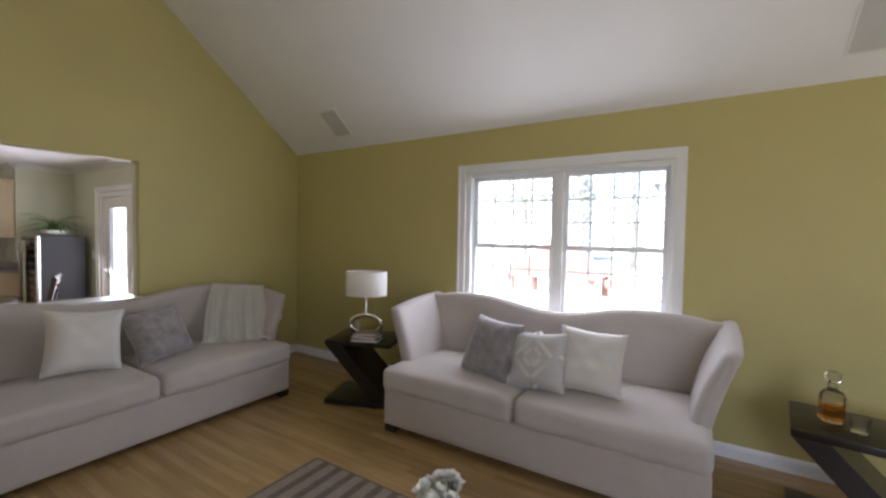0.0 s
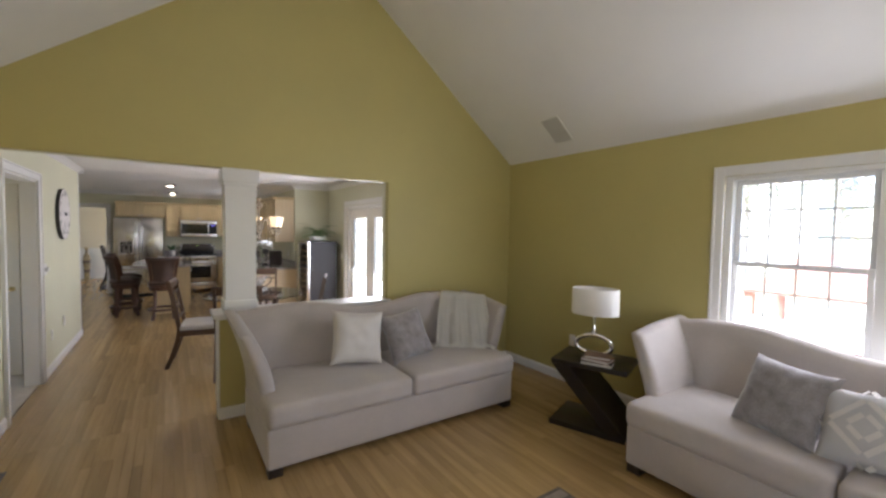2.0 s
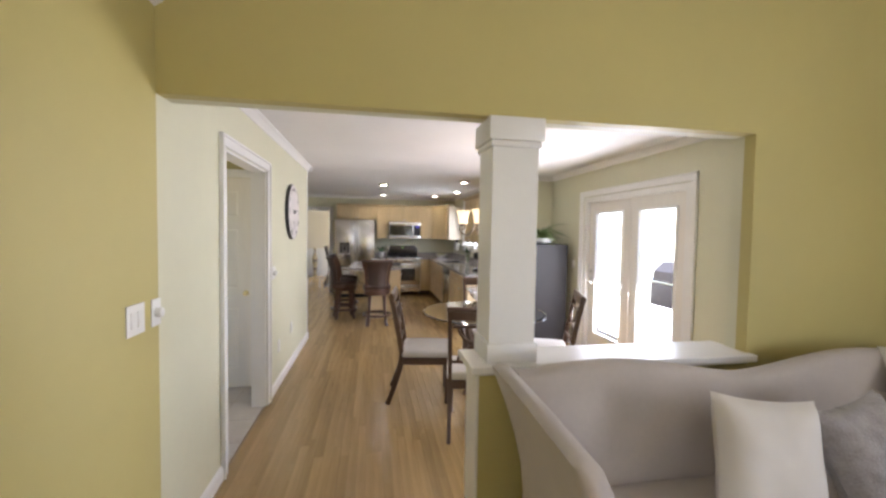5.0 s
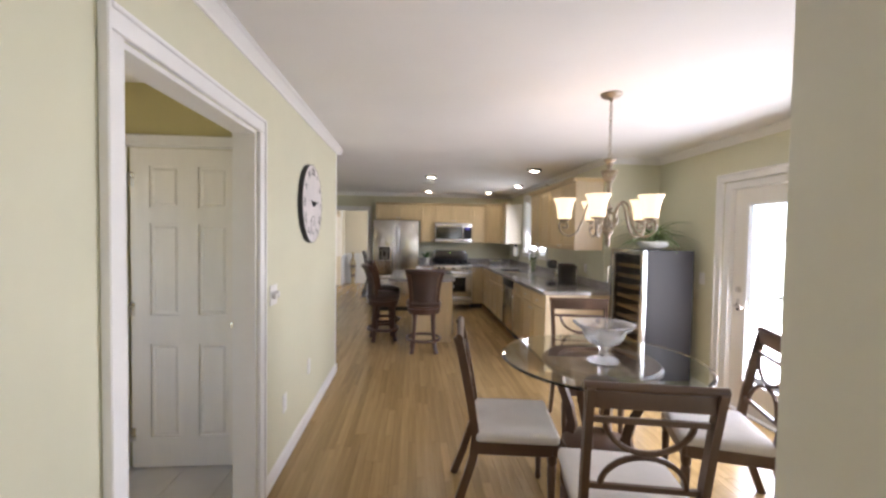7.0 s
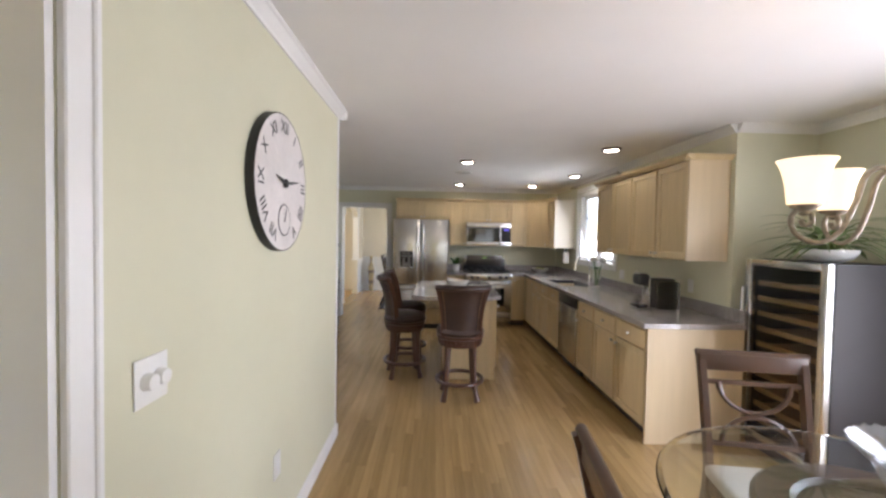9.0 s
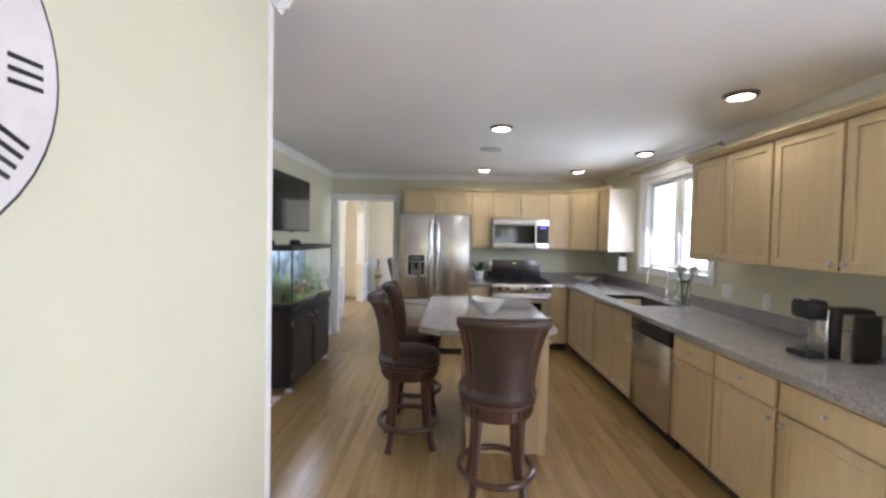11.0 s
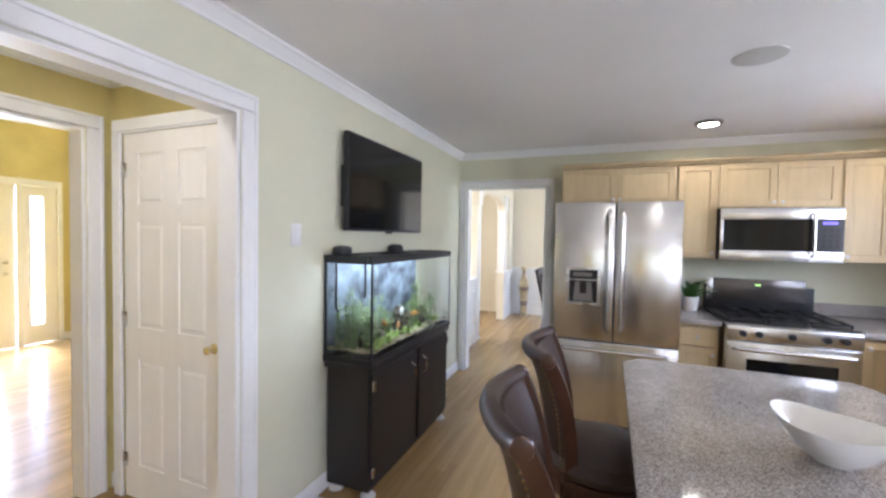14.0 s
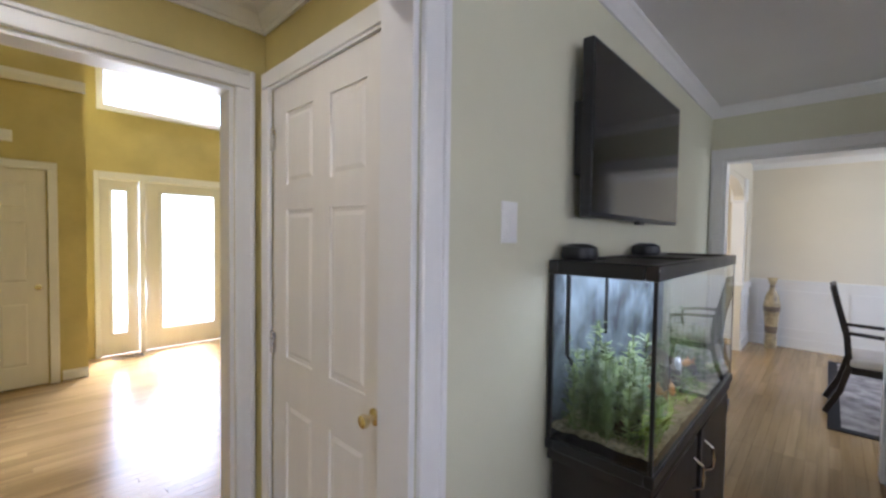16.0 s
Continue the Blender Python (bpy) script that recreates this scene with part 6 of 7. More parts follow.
part("door_frame", boxes((-0.02, 0.015, 0.0, MWW, 0.33, 0.42), (-0.02, 0.015, 0.0, MWW, 0.0, 0.08), (-0.02, 0.015, 0.0, 0.02, 0.08, 0.33), bevel=0.004), STAIN, mw)
part("window", boxes((-0.02, 0.012, 0.021, 0.60, 0.081, 0.329)), GLASSB, mw, smooth=False)
part("control_panel", boxes((-0.02, 0.012, 0.602, MWW, 0.081, 0.329)), BLACKP, mw, smooth=False)
part("handle", tube([(0.012, 0.60, 0.04), (0.045, 0.60, 0.06), (0.05, 0.60, 0.20), (0.045, 0.60, 0.36), (0.012, 0.60, 0.38)], 0.012, 10), STAIN, mw)
part("display", boxes((0.0125, 0.0135, 0.66, 0.75, 0.29, 0.31)), glow("violet_display", (0.2, 0.15, 0.9), 0.12), mw, smooth=False)
for r in range(4):
    for c in range(3):
        part("button", boxes((0.0125, 0.0145, 0.655 + c * 0.04, 0.68 + c * 0.04, 0.11 + r * 0.04, 0.135 + r * 0.04)), DARKSIDE, mw, smooth=False)

# ---- island ----
isl = thing("kitchen_island", (0, 0, 0), "maple kitchen island with overhanging granite top", "island")
bm = prism([(-8.43, -0.46), (-8.43, 0.18), (-8.58, 0.335), (-9.84, 0.385), (-9.93, 0.33), (-9.93, -0.50), (-9.84, -0.58), (-8.53, -0.60)], "z", 0.873, 0.912, bevel=0.005)
part("granite_top", bm, GRANITE, isl, "speckled grey granite top", smooth=False)
part("body", boxes((-9.80, -8.66, -0.26, 0.29, 0.10, 0.872)), MAPLE, isl, smooth=False)
part("end_panel", boxes((-8.66, -8.645, -0.26, 0.29, 0.0, 0.872), bevel=0.002, seg=1), MAPLE, isl, smooth=False)
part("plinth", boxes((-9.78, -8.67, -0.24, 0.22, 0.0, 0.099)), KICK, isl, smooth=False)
for i in range(3):
    shaker(isl, pose(-8.68 - i * 0.37, 0.31, 0.12, 0, 0, 180), 0.36, 0.72, (0.03, 0.66))
for y in (-0.24, 0.26):
    part("corner_stile", boxes((-8.644, -8.635, y - 0.02, y + 0.03, 0.0, 0.872)), MAPLE, isl, smooth=False)
BOWLW = material("white_porcelain", (0.82, 0.80, 0.76), 0.18, vary=0.02)


def porcelain_bowl(loc, r, h, label, oval=1.0, tilt=0.0):
    bm = lathe([(r * 0.32, 0.0), (r * 0.36, 0.006), (r * 0.62, h * 0.3), (r * 0.9, h * 0.8), (r, h), (r * 0.97, h), (r * 0.86, h * 0.78), (r * 0.58, h * 0.34), (r * 0.2, h * 0.16), (0.002, h * 0.13)], 40)
    for v in bm.verts:
        v.co.y *= oval
        v.co.z += tilt * (v.co.x / r) ** 2 * h * (v.co.z / h)
    ob = link_mesh("bowl", bm, BOWLW, None, "", True)
    ob.location = loc
    return tagged(ob, label, "bowl")


porcelain_bowl((-9.075, -0.085, 0.9125), 0.14, 0.10, "white porcelain bowl on the granite island", 0.82, 0.22).rotation_euler = (0, 0, radians(55))
fb = porcelain_bowl((-11.62, 1.55, 0.9105), 0.20, 0.075, "white fruit bowl in the counter corner", 0.8)
FRUIT = material("green_pear_skin", (0.42, 0.45, 0.10), 0.4, vary=0.15)
for x, y in ((0.05, 0.03), (-0.06, 0.0), (0.0, -0.05)):
    ob = link_mesh("fruit", lathe([(0.004, 0), (0.03, 0.012), (0.036, 0.035), (0.024, 0.062), (0.004, 0.07)], 14), FRUIT, None, "", True)
    ob.location = (-11.62 + x, 1.55 + y, 0.934)
    tagged(ob, "green pear lying in the fruit bowl", "fruit", "fruit in the bowl")

# ---- stools ----
LEATHER = material("dark_brown_leather", (0.042, 0.023, 0.017), 0.36, vary=0.25, scale=5, fine=0.2, bump=0.35, bump_scale=140)
MAHOG = material("mahogany", (0.075, 0.032, 0.018), 0.3, vary=0.22, scale=6, fine=0.15, stretch=(1, 1, 0.3))
STUD = material("brass_nail", (0.35, 0.22, 0.10), 0.3, 1.0)


def bar_stool(m, label):
    e = thing("bar_stool", (0, 0, 0), label, "bar stool", "leather swivel stools at the island")
    e.matrix_basis = m
    part("seat", lathe([(0.20, 0.60), (0.225, 0.615), (0.23, 0.64), (0.21, 0.675), (0.14, 0.70), (0.03, 0.705)], 40), LEATHER, e)
    part("seat_apron", lathe([(0.175, 0.50), (0.20, 0.505), (0.205, 0.52), (0.205, 0.575), (0.225, 0.585), (0.225, 0.605), (0.20, 0.61)], 40), MAHOG, e)
    for i in range(30):
        a = 2 * math.pi * i / 30
        bm = boxes((0.204, 0.211, -0.011, 0.011, 0.525, 0.57))
        bmesh.ops.rotate(bm, verts=bm.verts[:], matrix=Matrix.Rotation(a, 3, "Z"))
        part("carved_flute", bm, MAHOG, e, smooth=False)
    for i in range(4):
        a = radians(45 + 90 * i)
        pts = [(0.165 * math.cos(a), 0.165 * math.sin(a), 0.52), (0.17 * math.cos(a), 0.17 * math.sin(a), 0.42), (0.178 * math.cos(a), 0.178 * math.sin(a), 0.25), (0.20 * math.cos(a), 0.20 * math.sin(a), 0.08), (0.225 * math.cos(a), 0.225 * math.sin(a), 0.0)]
        part("leg", tube(pts, [0.034, 0.026, 0.022, 0.023, 0.028], 8), MAHOG, e)
    bm = bmesh.new()
    tube([(0.215 * math.cos(2 * math.pi * k / 36), 0.215 * math.sin(2 * math.pi * k / 36), 0.17) for k in range(37)], 0.020, 8, bm)
    part("foot_ring", bm, MAHOG, e)
    # curved leather back, flaring to a rolled top
    n, mrows = 16, 12
    def back(u, v, off):
        z = 0.60 + 0.46 * v
        w = (0.165 + 0.055 * v ** 2.2)
        x = u * w
        y = 0.185 + 0.02 * v + 0.075 * v ** 3 - 0.07 * u * u + off
        return (x, y, z)
    bm = bmesh.new()
    gf = [[bm.verts.new(back(-1 + 2 * i / n, j / mrows, -0.016 - 0.012 * (1 - (2 * i / n - 1) ** 2))) for i in range(n + 1)] for j in range(mrows + 1)]
    gb = [[bm.verts.new(back(-1 + 2 * i / n, j / mrows, 0.016 + 0.010 * (1 - (2 * i / n - 1) ** 2))) for i in range(n + 1)] for j in range(mrows + 1)]
    for j in range(mrows):
        for i in range(n):
            bm.faces.new((gf[j][i], gf[j][i + 1], gf[j + 1][i + 1], gf[j + 1][i]))
            bm.faces.new((gb[j][i], gb[j + 1][i], gb[j + 1][i + 1], gb[j][i + 1]))
        bm.faces.new((gf[j][0], gf[j + 1][0], gb[j + 1][0], gb[j][0]))
        bm.faces.new((gf[j][n], gb[j][n], gb[j + 1][n], gf[j + 1][n]))
    for i in range(n):
        bm.faces.new((gf[0][i], gb[0][i], gb[0][i + 1], gf[0][i + 1]))
        bm.faces.new((gf[mrows][i], gf[mrows][i + 1], gb[mrows][i + 1], gb[mrows][i]))
    part("back_pad", bm, LEATHER, e)
    for s in (-1, 1):
        pts = [back(s * 1.04, v / 10, 0.0) for v in range(11)]
        part("back_frame", bar(pts, 0.034, 0.046), MAHOG, e)
        bm = bmesh.new()
        for k in range(22):
            p = back(s * 0.88, 0.06 + 0.88 * k / 21, 0.016 + 0.010 * (1 - 0.77) + 0.001)
            lathe([(0.0055, -0.002), (0.004, 0.003)], 6, bm)
            bmesh.ops.transform(bm, matrix=Matrix.Translation(p) @ Matrix.Rotation(radians(-90), 4, "X"), verts=bm.verts[-12:])
        part("nailhead_trim", bm, STUD, e)
    part("lower_rail", bar([back(-1.0 + 0.2 * k, 0.02, 0.004) for k in range(11)], 0.050, 0.046), MAHOG, e)
    bm = bmesh.new()
    for k in range(19):
        p = back(-0.86 + 1.72 * k / 18, 0.09, 0.017 + 0.010 * (1 - (-0.86 + 1.72 * k / 18) ** 2))
        lathe([(0.0055, -0.002), (0.004, 0.003)], 6, bm)
        bmesh.ops.transform(bm, matrix=Matrix.Translation(p) @ Matrix.Rotation(radians(-90), 4, "X"), verts=bm.verts[-12:])
    part("nailhead_trim", bm, STUD, e)
    bm = tube([(lambda p: (p[0], p[1] + 0.012, p[2] + 0.006))(back(-1.06 + 2.12 * k / 16, 1.0, 0.0)) for k in range(17)], 0.028, 10)
    part("top_roll", bm, LEATHER, e)
    for s in (-1, 1):
        p = back(s * 1.09, 1.0, 0.0)
        bm = lathe([(0.022, 0), (0.03, 0.004), (0.026, 0.012), (0.012, 0.016)], 12)
        bmesh.ops.transform(bm, matrix=Matrix.Translation((p[0], p[1] + 0.012, p[2] + 0.006)) @ Matrix.Rotation(radians(90 * s), 4, "Y"), verts=bm.verts[:])
        part("rosette", bm, MAHOG, e)
    return e


ST = bar_stool(pose(-8.20, -0.11, 0, 0, 0, -90), "dark brown leather swivel stool with carved mahogany legs")
copy_thing(ST, pose(-8.79, -0.68, 0, 0, 0, 191))
copy_thing(ST, pose(-9.42, -0.68, 0, 0, 0, 186))

# ---- counter things ----
cm = thing("coffee_maker", (-7.98, 1.68, 0.9105), "black and silver single-cup coffee maker on the counter", "coffee maker")
part("body", boxes((-0.11, 0.02, -0.08, 0.15, 0.0, 0.27), bevel=0.03, seg=3), BLACKP, cm)
part("reservoir", boxes((0.025, 0.10, -0.06, 0.14, 0.0, 0.25), bevel=0.02, seg=3), SMOKED, cm)
part("silver_arch", boxes((-0.115, 0.0, -0.10, -0.082, 0.0, 0.26), bevel=0.008), STEEL, cm)
part("head", boxes((-0.14, 0.0, -0.19, -0.08, 0.20, 0.31), bevel=0.03, seg=3), BLACKP, cm)
part("handle", tube([(-0.13, -0.15, 0.29), (-0.07, -0.19, 0.32), (-0.01, -0.15, 0.29)], 0.008, 8), STEEL, cm)
part("drip_tray", boxes((-0.13, 0.0, -0.20, -0.10, 0.0, 0.03), bevel=0.006), BLACKP, cm)
bouquet((-9.57, 1.75, 0.9105), "clear glass jar of cream roses beside the sink", 14, 0.095, 0.36, CRYSTAL, [(0.05, 0), (0.056, 0.01), (0.056, 0.22), (0.045, 0.25), (0.052, 0.26), (0.048, 0.26), (0.041, 0.248), (0.052, 0.215), (0.052, 0.015), (0.001, 0.01)], 0.045, 8)
pt = thing("potted_plant", (-11.72, 0.04, 0.9105), "small orchid in a white pot by the stove", "plant")
part("pot", lathe([(0.045, 0), (0.055, 0.02), (0.065, 0.12), (0.06, 0.12), (0.05, 0.03), (0.002, 0.02)], 24), WHITEP, pt)
blades(pt, 9, 0.30, 9, 0.10, 0.028, LEAF, 0.45, 0.9)
rl = thing("paper_towel_roll", (-11.12, KN - 0.10, 1.12), "white paper towel roll hanging under the cabinet", "paper towel")
part("roll", lathe([(0.018, 0), (0.055, 0.001), (0.056, 0.18), (0.018, 0.181)], 28), WHITEP, rl)
part("holder", boxes((-0.025, 0.025, -0.03, 0.03, 0.181, 0.2465), bevel=0.004), BLACKP, rl)
cr = thing("curtain_rod", (0, 0, 0), "thin bronze curtain rod above the kitchen window", "curtain rod")
part("rod", tube([(-11.0, KN - 0.07, 2.36), (-9.33, KN - 0.07, 2.36)], 0.007, 8), PATINA, cr)
for x in (-10.95, -9.38):
    part("bracket", tube([(x, KN - 0.001, 2.35), (x, KN - 0.07, 2.36)], 0.006, 8), PATINA, cr)
for x in (-11.0, -9.33):
    part("finial", lathe([(0.006, -0.012), (0.014, 0), (0.006, 0.012)], 10), PATINA, cr).matrix_basis = pose(x, KN - 0.07, 2.36, 0, 90)

# ---- recessed lights and round ceiling speaker ----
CANGLOW = glow("recessed_lamp_lens", (1.0, 0.90, 0.68), 8.0)
RIM = material("dark_nickel_rim", (0.16, 0.14, 0.12), 0.3, 0.8)
for x, y in ((-9.264, 0.011), (-11.366, 0.056), (-10.15, 1.63), (-8.42, 1.39), (-11.35, 1.315), (-8.40, -2.62)):
    e = thing("recessed_light", (x, y, CEILZ - 0.0005), "lit round recessed ceiling light with dark rim", "ceiling light", "recessed kitchen lights")
    part("rim", lathe([(0.066, 0), (0.098, 0), (0.098, -0.008), (0.09, -0.020), (0.070, -0.024), (0.066, -0.012), (0.066, 0)], 36, close=False), RIM, e)
    part("lens", lathe([(0.0675, -0.001), (0.0675, -0.016), (0.04, -0.024), (0.005, -0.026)], 32), CANGLOW, e, "glowing warm white lens")
e = thing("ceiling_speaker", (-10.13, 0.015, CEILZ - 0.0005), "round flush speaker grille in the kitchen ceiling", "speaker")
part("grille", lathe([(0.115, 0), (0.115, -0.004), (0.105, -0.008), (0.02, -0.009)], 36), GRILLE, e)

# ---- aquarium, television ----
CABB = material("black_brown_laminate", (0.016, 0.012, 0.011), 0.42, vary=0.12, scale=6, stretch=(1, 1, 0.3), fine=0.1)
ac = thing("aquarium_cabinet", (0, 0, 0), "black-brown aquarium cabinet with two doors", "cabinet")
AX0, AX1, AY0, AY1 = -10.81, -9.59, -2.185, -1.865
part("body", boxes((AX0 + 0.02, AX1 - 0.02, AY0 + 0.01, AY1 - 0.025, 0.045, 0.74)), CABB, ac, smooth=False)
part("top", boxes((AX0, AX1, AY0, AY1, 0.74, 0.775), bevel=0.004), CABB, ac)
for x0, x1, kx in ((AX0 + 0.03, -10.235, -10.29), (-10.165, AX1 - 0.03, -10.11)):
    dd = part("door", boxes((x0, x1, AY1 - 0.024, AY1 - 0.004, 0.08, 0.725), bevel=0.003, seg=1), CABB, ac)
    part("handle", tube([(kx, AY1 - 0.004, 0.54), (kx, AY1 + 0.025, 0.56), (kx, AY1 + 0.03, 0.60), (kx, AY1 + 0.025, 0.64), (kx, AY1 - 0.004, 0.66)], 0.006, 8), CHROME, dd)
    hx = x1 - 0.004 if x1 > -10.0 else x0 + 0.004
    for z in (0.16, 0.66):
        part("hinge", boxes((hx - 0.01, hx + 0.012, AY1 - 0.006, AY1 + 0.004, z - 0.03, z + 0.03), bevel=0.002), CHROME, dd)
for x in (AX0 + 0.06, AX1 - 0.06):
    for y in (AY0 + 0.05, AY1 - 0.05):
        part("foot", lathe([(0.045, 0), (0.045, 0.008), (0.025, 0.02), (0.022, 0.046)], 16, centre=(x, y)), WHITEP, ac)
tk = thing("aquarium", (0, 0, 0.776), "planted glass aquarium with goldfish lit from above", "aquarium")
TG = glass("aquarium_glass", (0.97, 1.0, 0.98), 0.0, 1.3)
part("bottom_frame", boxes((AX0 - 0.008, AX1 + 0.008, AY0 - 0.004, AY0 + 0.02, 0, 0.035), (AX0 - 0.008, AX1 + 0.008, AY1 - 0.02, AY1 + 0.008, 0, 0.035), (AX0 - 0.008, AX0 + 0.02, AY0 + 0.02, AY1 - 0.02, 0, 0.035), (AX1 - 0.02, AX1 + 0.008, AY0 + 0.02, AY1 - 0.02, 0, 0.035), bevel=0.003, seg=1), BLACKP, tk)
part("top_frame", boxes((AX0 - 0.006, AX1 + 0.006, AY0 - 0.004, AY0 + 0.03, 0.575, 0.62), (AX0 - 0.006, AX1 + 0.006, AY1 - 0.03, AY1 + 0.006, 0.575, 0.62), (AX0 - 0.006, AX0 + 0.03, AY0 + 0.03, AY1 - 0.03, 0.575, 0.62), (AX1 - 0.03, AX1 + 0.006, AY0 + 0.03, AY1 - 0.03, 0.575, 0.62), (-10.21, -10.19, AY0 + 0.03, AY1 - 0.03, 0.595, 0.62), bevel=0.003, seg=1), BLACKP, tk)
for b in ((AX0, AX1, AY1 - 0.006, AY1), (AX0, AX0 + 0.006, AY0 + 0.006, AY1 - 0.006), (AX1 - 0.006, AX1, AY0 + 0.006, AY1 - 0.006)):
    g = part("glass_pane", boxes((*b, 0.036, 0.574)), TG, tk, smooth=False)
    g.visible_shadow = False
part("corner_seal", boxes((AX1 - 0.008, AX1 + 0.002, AY1 - 0.008, AY1 + 0.002, 0.036, 0.574)), BLACKP, tk, smooth=False)
part("corner_seal", boxes((AX1 - 0.012, AX1 + 0.002, AY0 - 0.002, AY0 + 0.012, 0.036, 0.574)), BLACKP, tk, smooth=False)
part("corner_seal", boxes((AX0 - 0.002, AX0 + 0.006, AY1 - 0.006, AY1 + 0.002, 0.036, 0.574)), BLACKP, tk, smooth=False)
BACKP = material("rocky_blue_backing", (0.135, 0.165, 0.185), 0.8, vary=0.75, scale=9, fine=0.5)
part("backing", boxes((AX0 + 0.004, AX1 - 0.013, AY0 + 0.001, AY0 + 0.006, 0.036, 0.574)), BACKP, tk, smooth=False)
GRAV = material("pale_gravel", (0.45, 0.40, 0.25), 0.9, vary=0.5, scale=60, fine=0.4, bump=1.0, bump_scale=90)
bm = bmesh.new()
nx, ny = 60, 14
gr = [[bm.verts.new((AX0 + 0.008 + (AX1 - AX0 - 0.016) * i / nx, AY0 + 0.008 + (AY1 - AY0 - 0.016) * j / ny, 0.07 + 0.016 * noise.noise(Vector((i * 0.35, j * 0.35, 1))) + 0.006 * noise.noise(Vector((i * 2.1, j * 2.1, 7))))) for j in range(ny + 1)] for i in range(nx + 1)]
for i in range(nx):
    for j in range(ny):
        bm.faces.new((gr[i][j], gr[i + 1][j], gr[i + 1][j + 1], gr[i][j + 1]))
bmesh.ops.solidify(bm, geom=bm.faces[:], thickness=-0.05)
part("gravel", bm, GRAV, tk)
AQG = material("water_plant_green", (0.17, 0.24, 0.07), 0.5, vary=0.4, scale=14)
AQL = material("water_plant_lime", (0.32, 0.46, 0.08), 0.5, vary=0.3, scale=14)
AQD = material("driftwood", (0.07, 0.055, 0.035), 0.8, vary=0.4, scale=14, bump=0.6)


def water_plant(x, y, h, n, seed, mat):
    """A bushy stem plant: thin stems with whorls of small leaves."""
    rnd, bm = random.Random(seed), bmesh.new()
    for i in range(n):
        p = Vector((x + rnd.uniform(-.05, .05), y + rnd.uniform(-.04, .04), 0.06))
        d = Vector((rnd.uniform(-.18, .18), rnd.uniform(-.12, .12), 1)).normalized()
        L = h * rnd.uniform(0.6, 1.1)
        tube([p, p + d * L], 0.0015, 4, bm)
        for k in range(int(L / 0.016)):
            q = p + d * (0.01 + k * 0.016)
            for w in range(4):
                a = rnd.uniform(0, 6.28)
                e = Vector((math.cos(a), math.sin(a), rnd.uniform(-0.1, 0.6))).normalized() * rnd.uniform(0.026, 0.044)
                s = Vector((-math.sin(a), math.cos(a), 0)) * 0.005
                bm.faces.new([bm.verts.new(v) for v in (q, q + e * 0.5 + s, q + e, q + e * 0.5 - s)])
    for v in bm.verts:
        v.co.y = max(AY0 + 0.012, min(AY1 - 0.014, v.co.y))
        v.co.x = max(AX0 + 0.012, min(AX1 - 0.014, v.co.x))
        v.co.z = min(0.53, v.co.z)
    part("water_plant", bm, mat, tk, smooth=False)


rnd = random.Random(21)
for i, (x, y, h) in enumerate(((-9.70, -2.05, 0.36), (-9.80, -1.99, 0.30), (-9.72, -1.95, 0.22), (-9.93, -2.09, 0.22), (-10.10, -2.07, 0.14), (-10.30, -2.09, 0.16), (-10.45, -2.05, 0.18), (-10.58, -2.07, 0.30), (-10.68, -2.0, 0.20), (-10.20, -1.98, 0.14), (-10.5, -1.95, 0.14), (-9.66, -2.11, 0.30), (-9.66, -1.98, 0.26), (-9.78, -2.11, 0.26), (-9.86, -2.05, 0.20), (-10.02, -2.02, 0.17), (-10.38, -2.0, 0.2))):
    water_plant(x, y, h, 8, 30 + i, AQG)
for i, (x, y, h) in enumerate(((-9.72, -1.91, 0.14), (-9.86, -1.92, 0.11), (-9.79, -1.95, 0.09), (-10.15, -1.93, 0.10), (-10.0, -1.95, 0.12), (-10.62, -1.93, 0.12), (-10.35, -1.94, 0.09))):
    bb = blades(tk, 16, h, 60 + i, 0.0, 0.007, AQL, 0.7, 0.5, "water_plant")
    bb.matrix_basis = pose(x, y, 0.075)
    for v in bb.data.vertices:
        v.co.y = max(AY0 + 0.02 - y, min(AY1 - 0.02 - y, v.co.y))
for i in range(8):
    x, y, s = rnd.uniform(AX0 + 0.2, AX1 - 0.15), rnd.uniform(-2.10, -1.95), rnd.uniform(0.03, 0.06)
    bm = bmesh.new()
    bmesh.ops.create_icosphere(bm, subdivisions=2, radius=s)
    for v in bm.verts:
        v.co *= 1 + 0.4 * noise.noise(v.co * 25 + Vector((i, 0, 0)))
        v.co += Vector((x, y, 0.075 + s * 0.5))
    part("rock", bm, AQD, tk)
for x, y, h, r in ((-10.20, -2.02, 0.17, 0.05), (-10.28, -2.0, 0.13, 0.05), (-10.13, -1.99, 0.11, 0.04), (-9.95, -2.05, 0.12, 0.05), (-10.62, -2.04, 0.12, 0.05)):
    bm = lathe([(r, 0.06), (r * 1.1, 0.09), (r * 0.8, 0.06 + h * 0.5), (r * 0.85, 0.06 + h * 0.75), (r * 0.3, 0.06 + h)], 14, centre=(x, y))
    for v in bm.verts:
        v.co += Vector((0.018 * noise.noise(v.co * 21), 0.018 * noise.noise(v.co * 21 + Vector((5, 0, 0))), 0.02 * noise.noise(v.co * 17)))
    part("driftwood", bm, AQD, tk)
FISHO = material("orange_fish_scale", (0.62, 0.30, 0.07), 0.35, vary=0.2, scale=20)
FISHW = material("white_fish_scale", (0.75, 0.75, 0.72), 0.35, vary=0.2, scale=20)
part("filter_tube", tube([(AX1 - 0.07, AY0 + 0.03, 0.57), (AX1 - 0.07, AY0 + 0.03, 0.30), (AX1 - 0.075, AY0 + 0.05, 0.27)], 0.008, 8), BLACKP, tk)
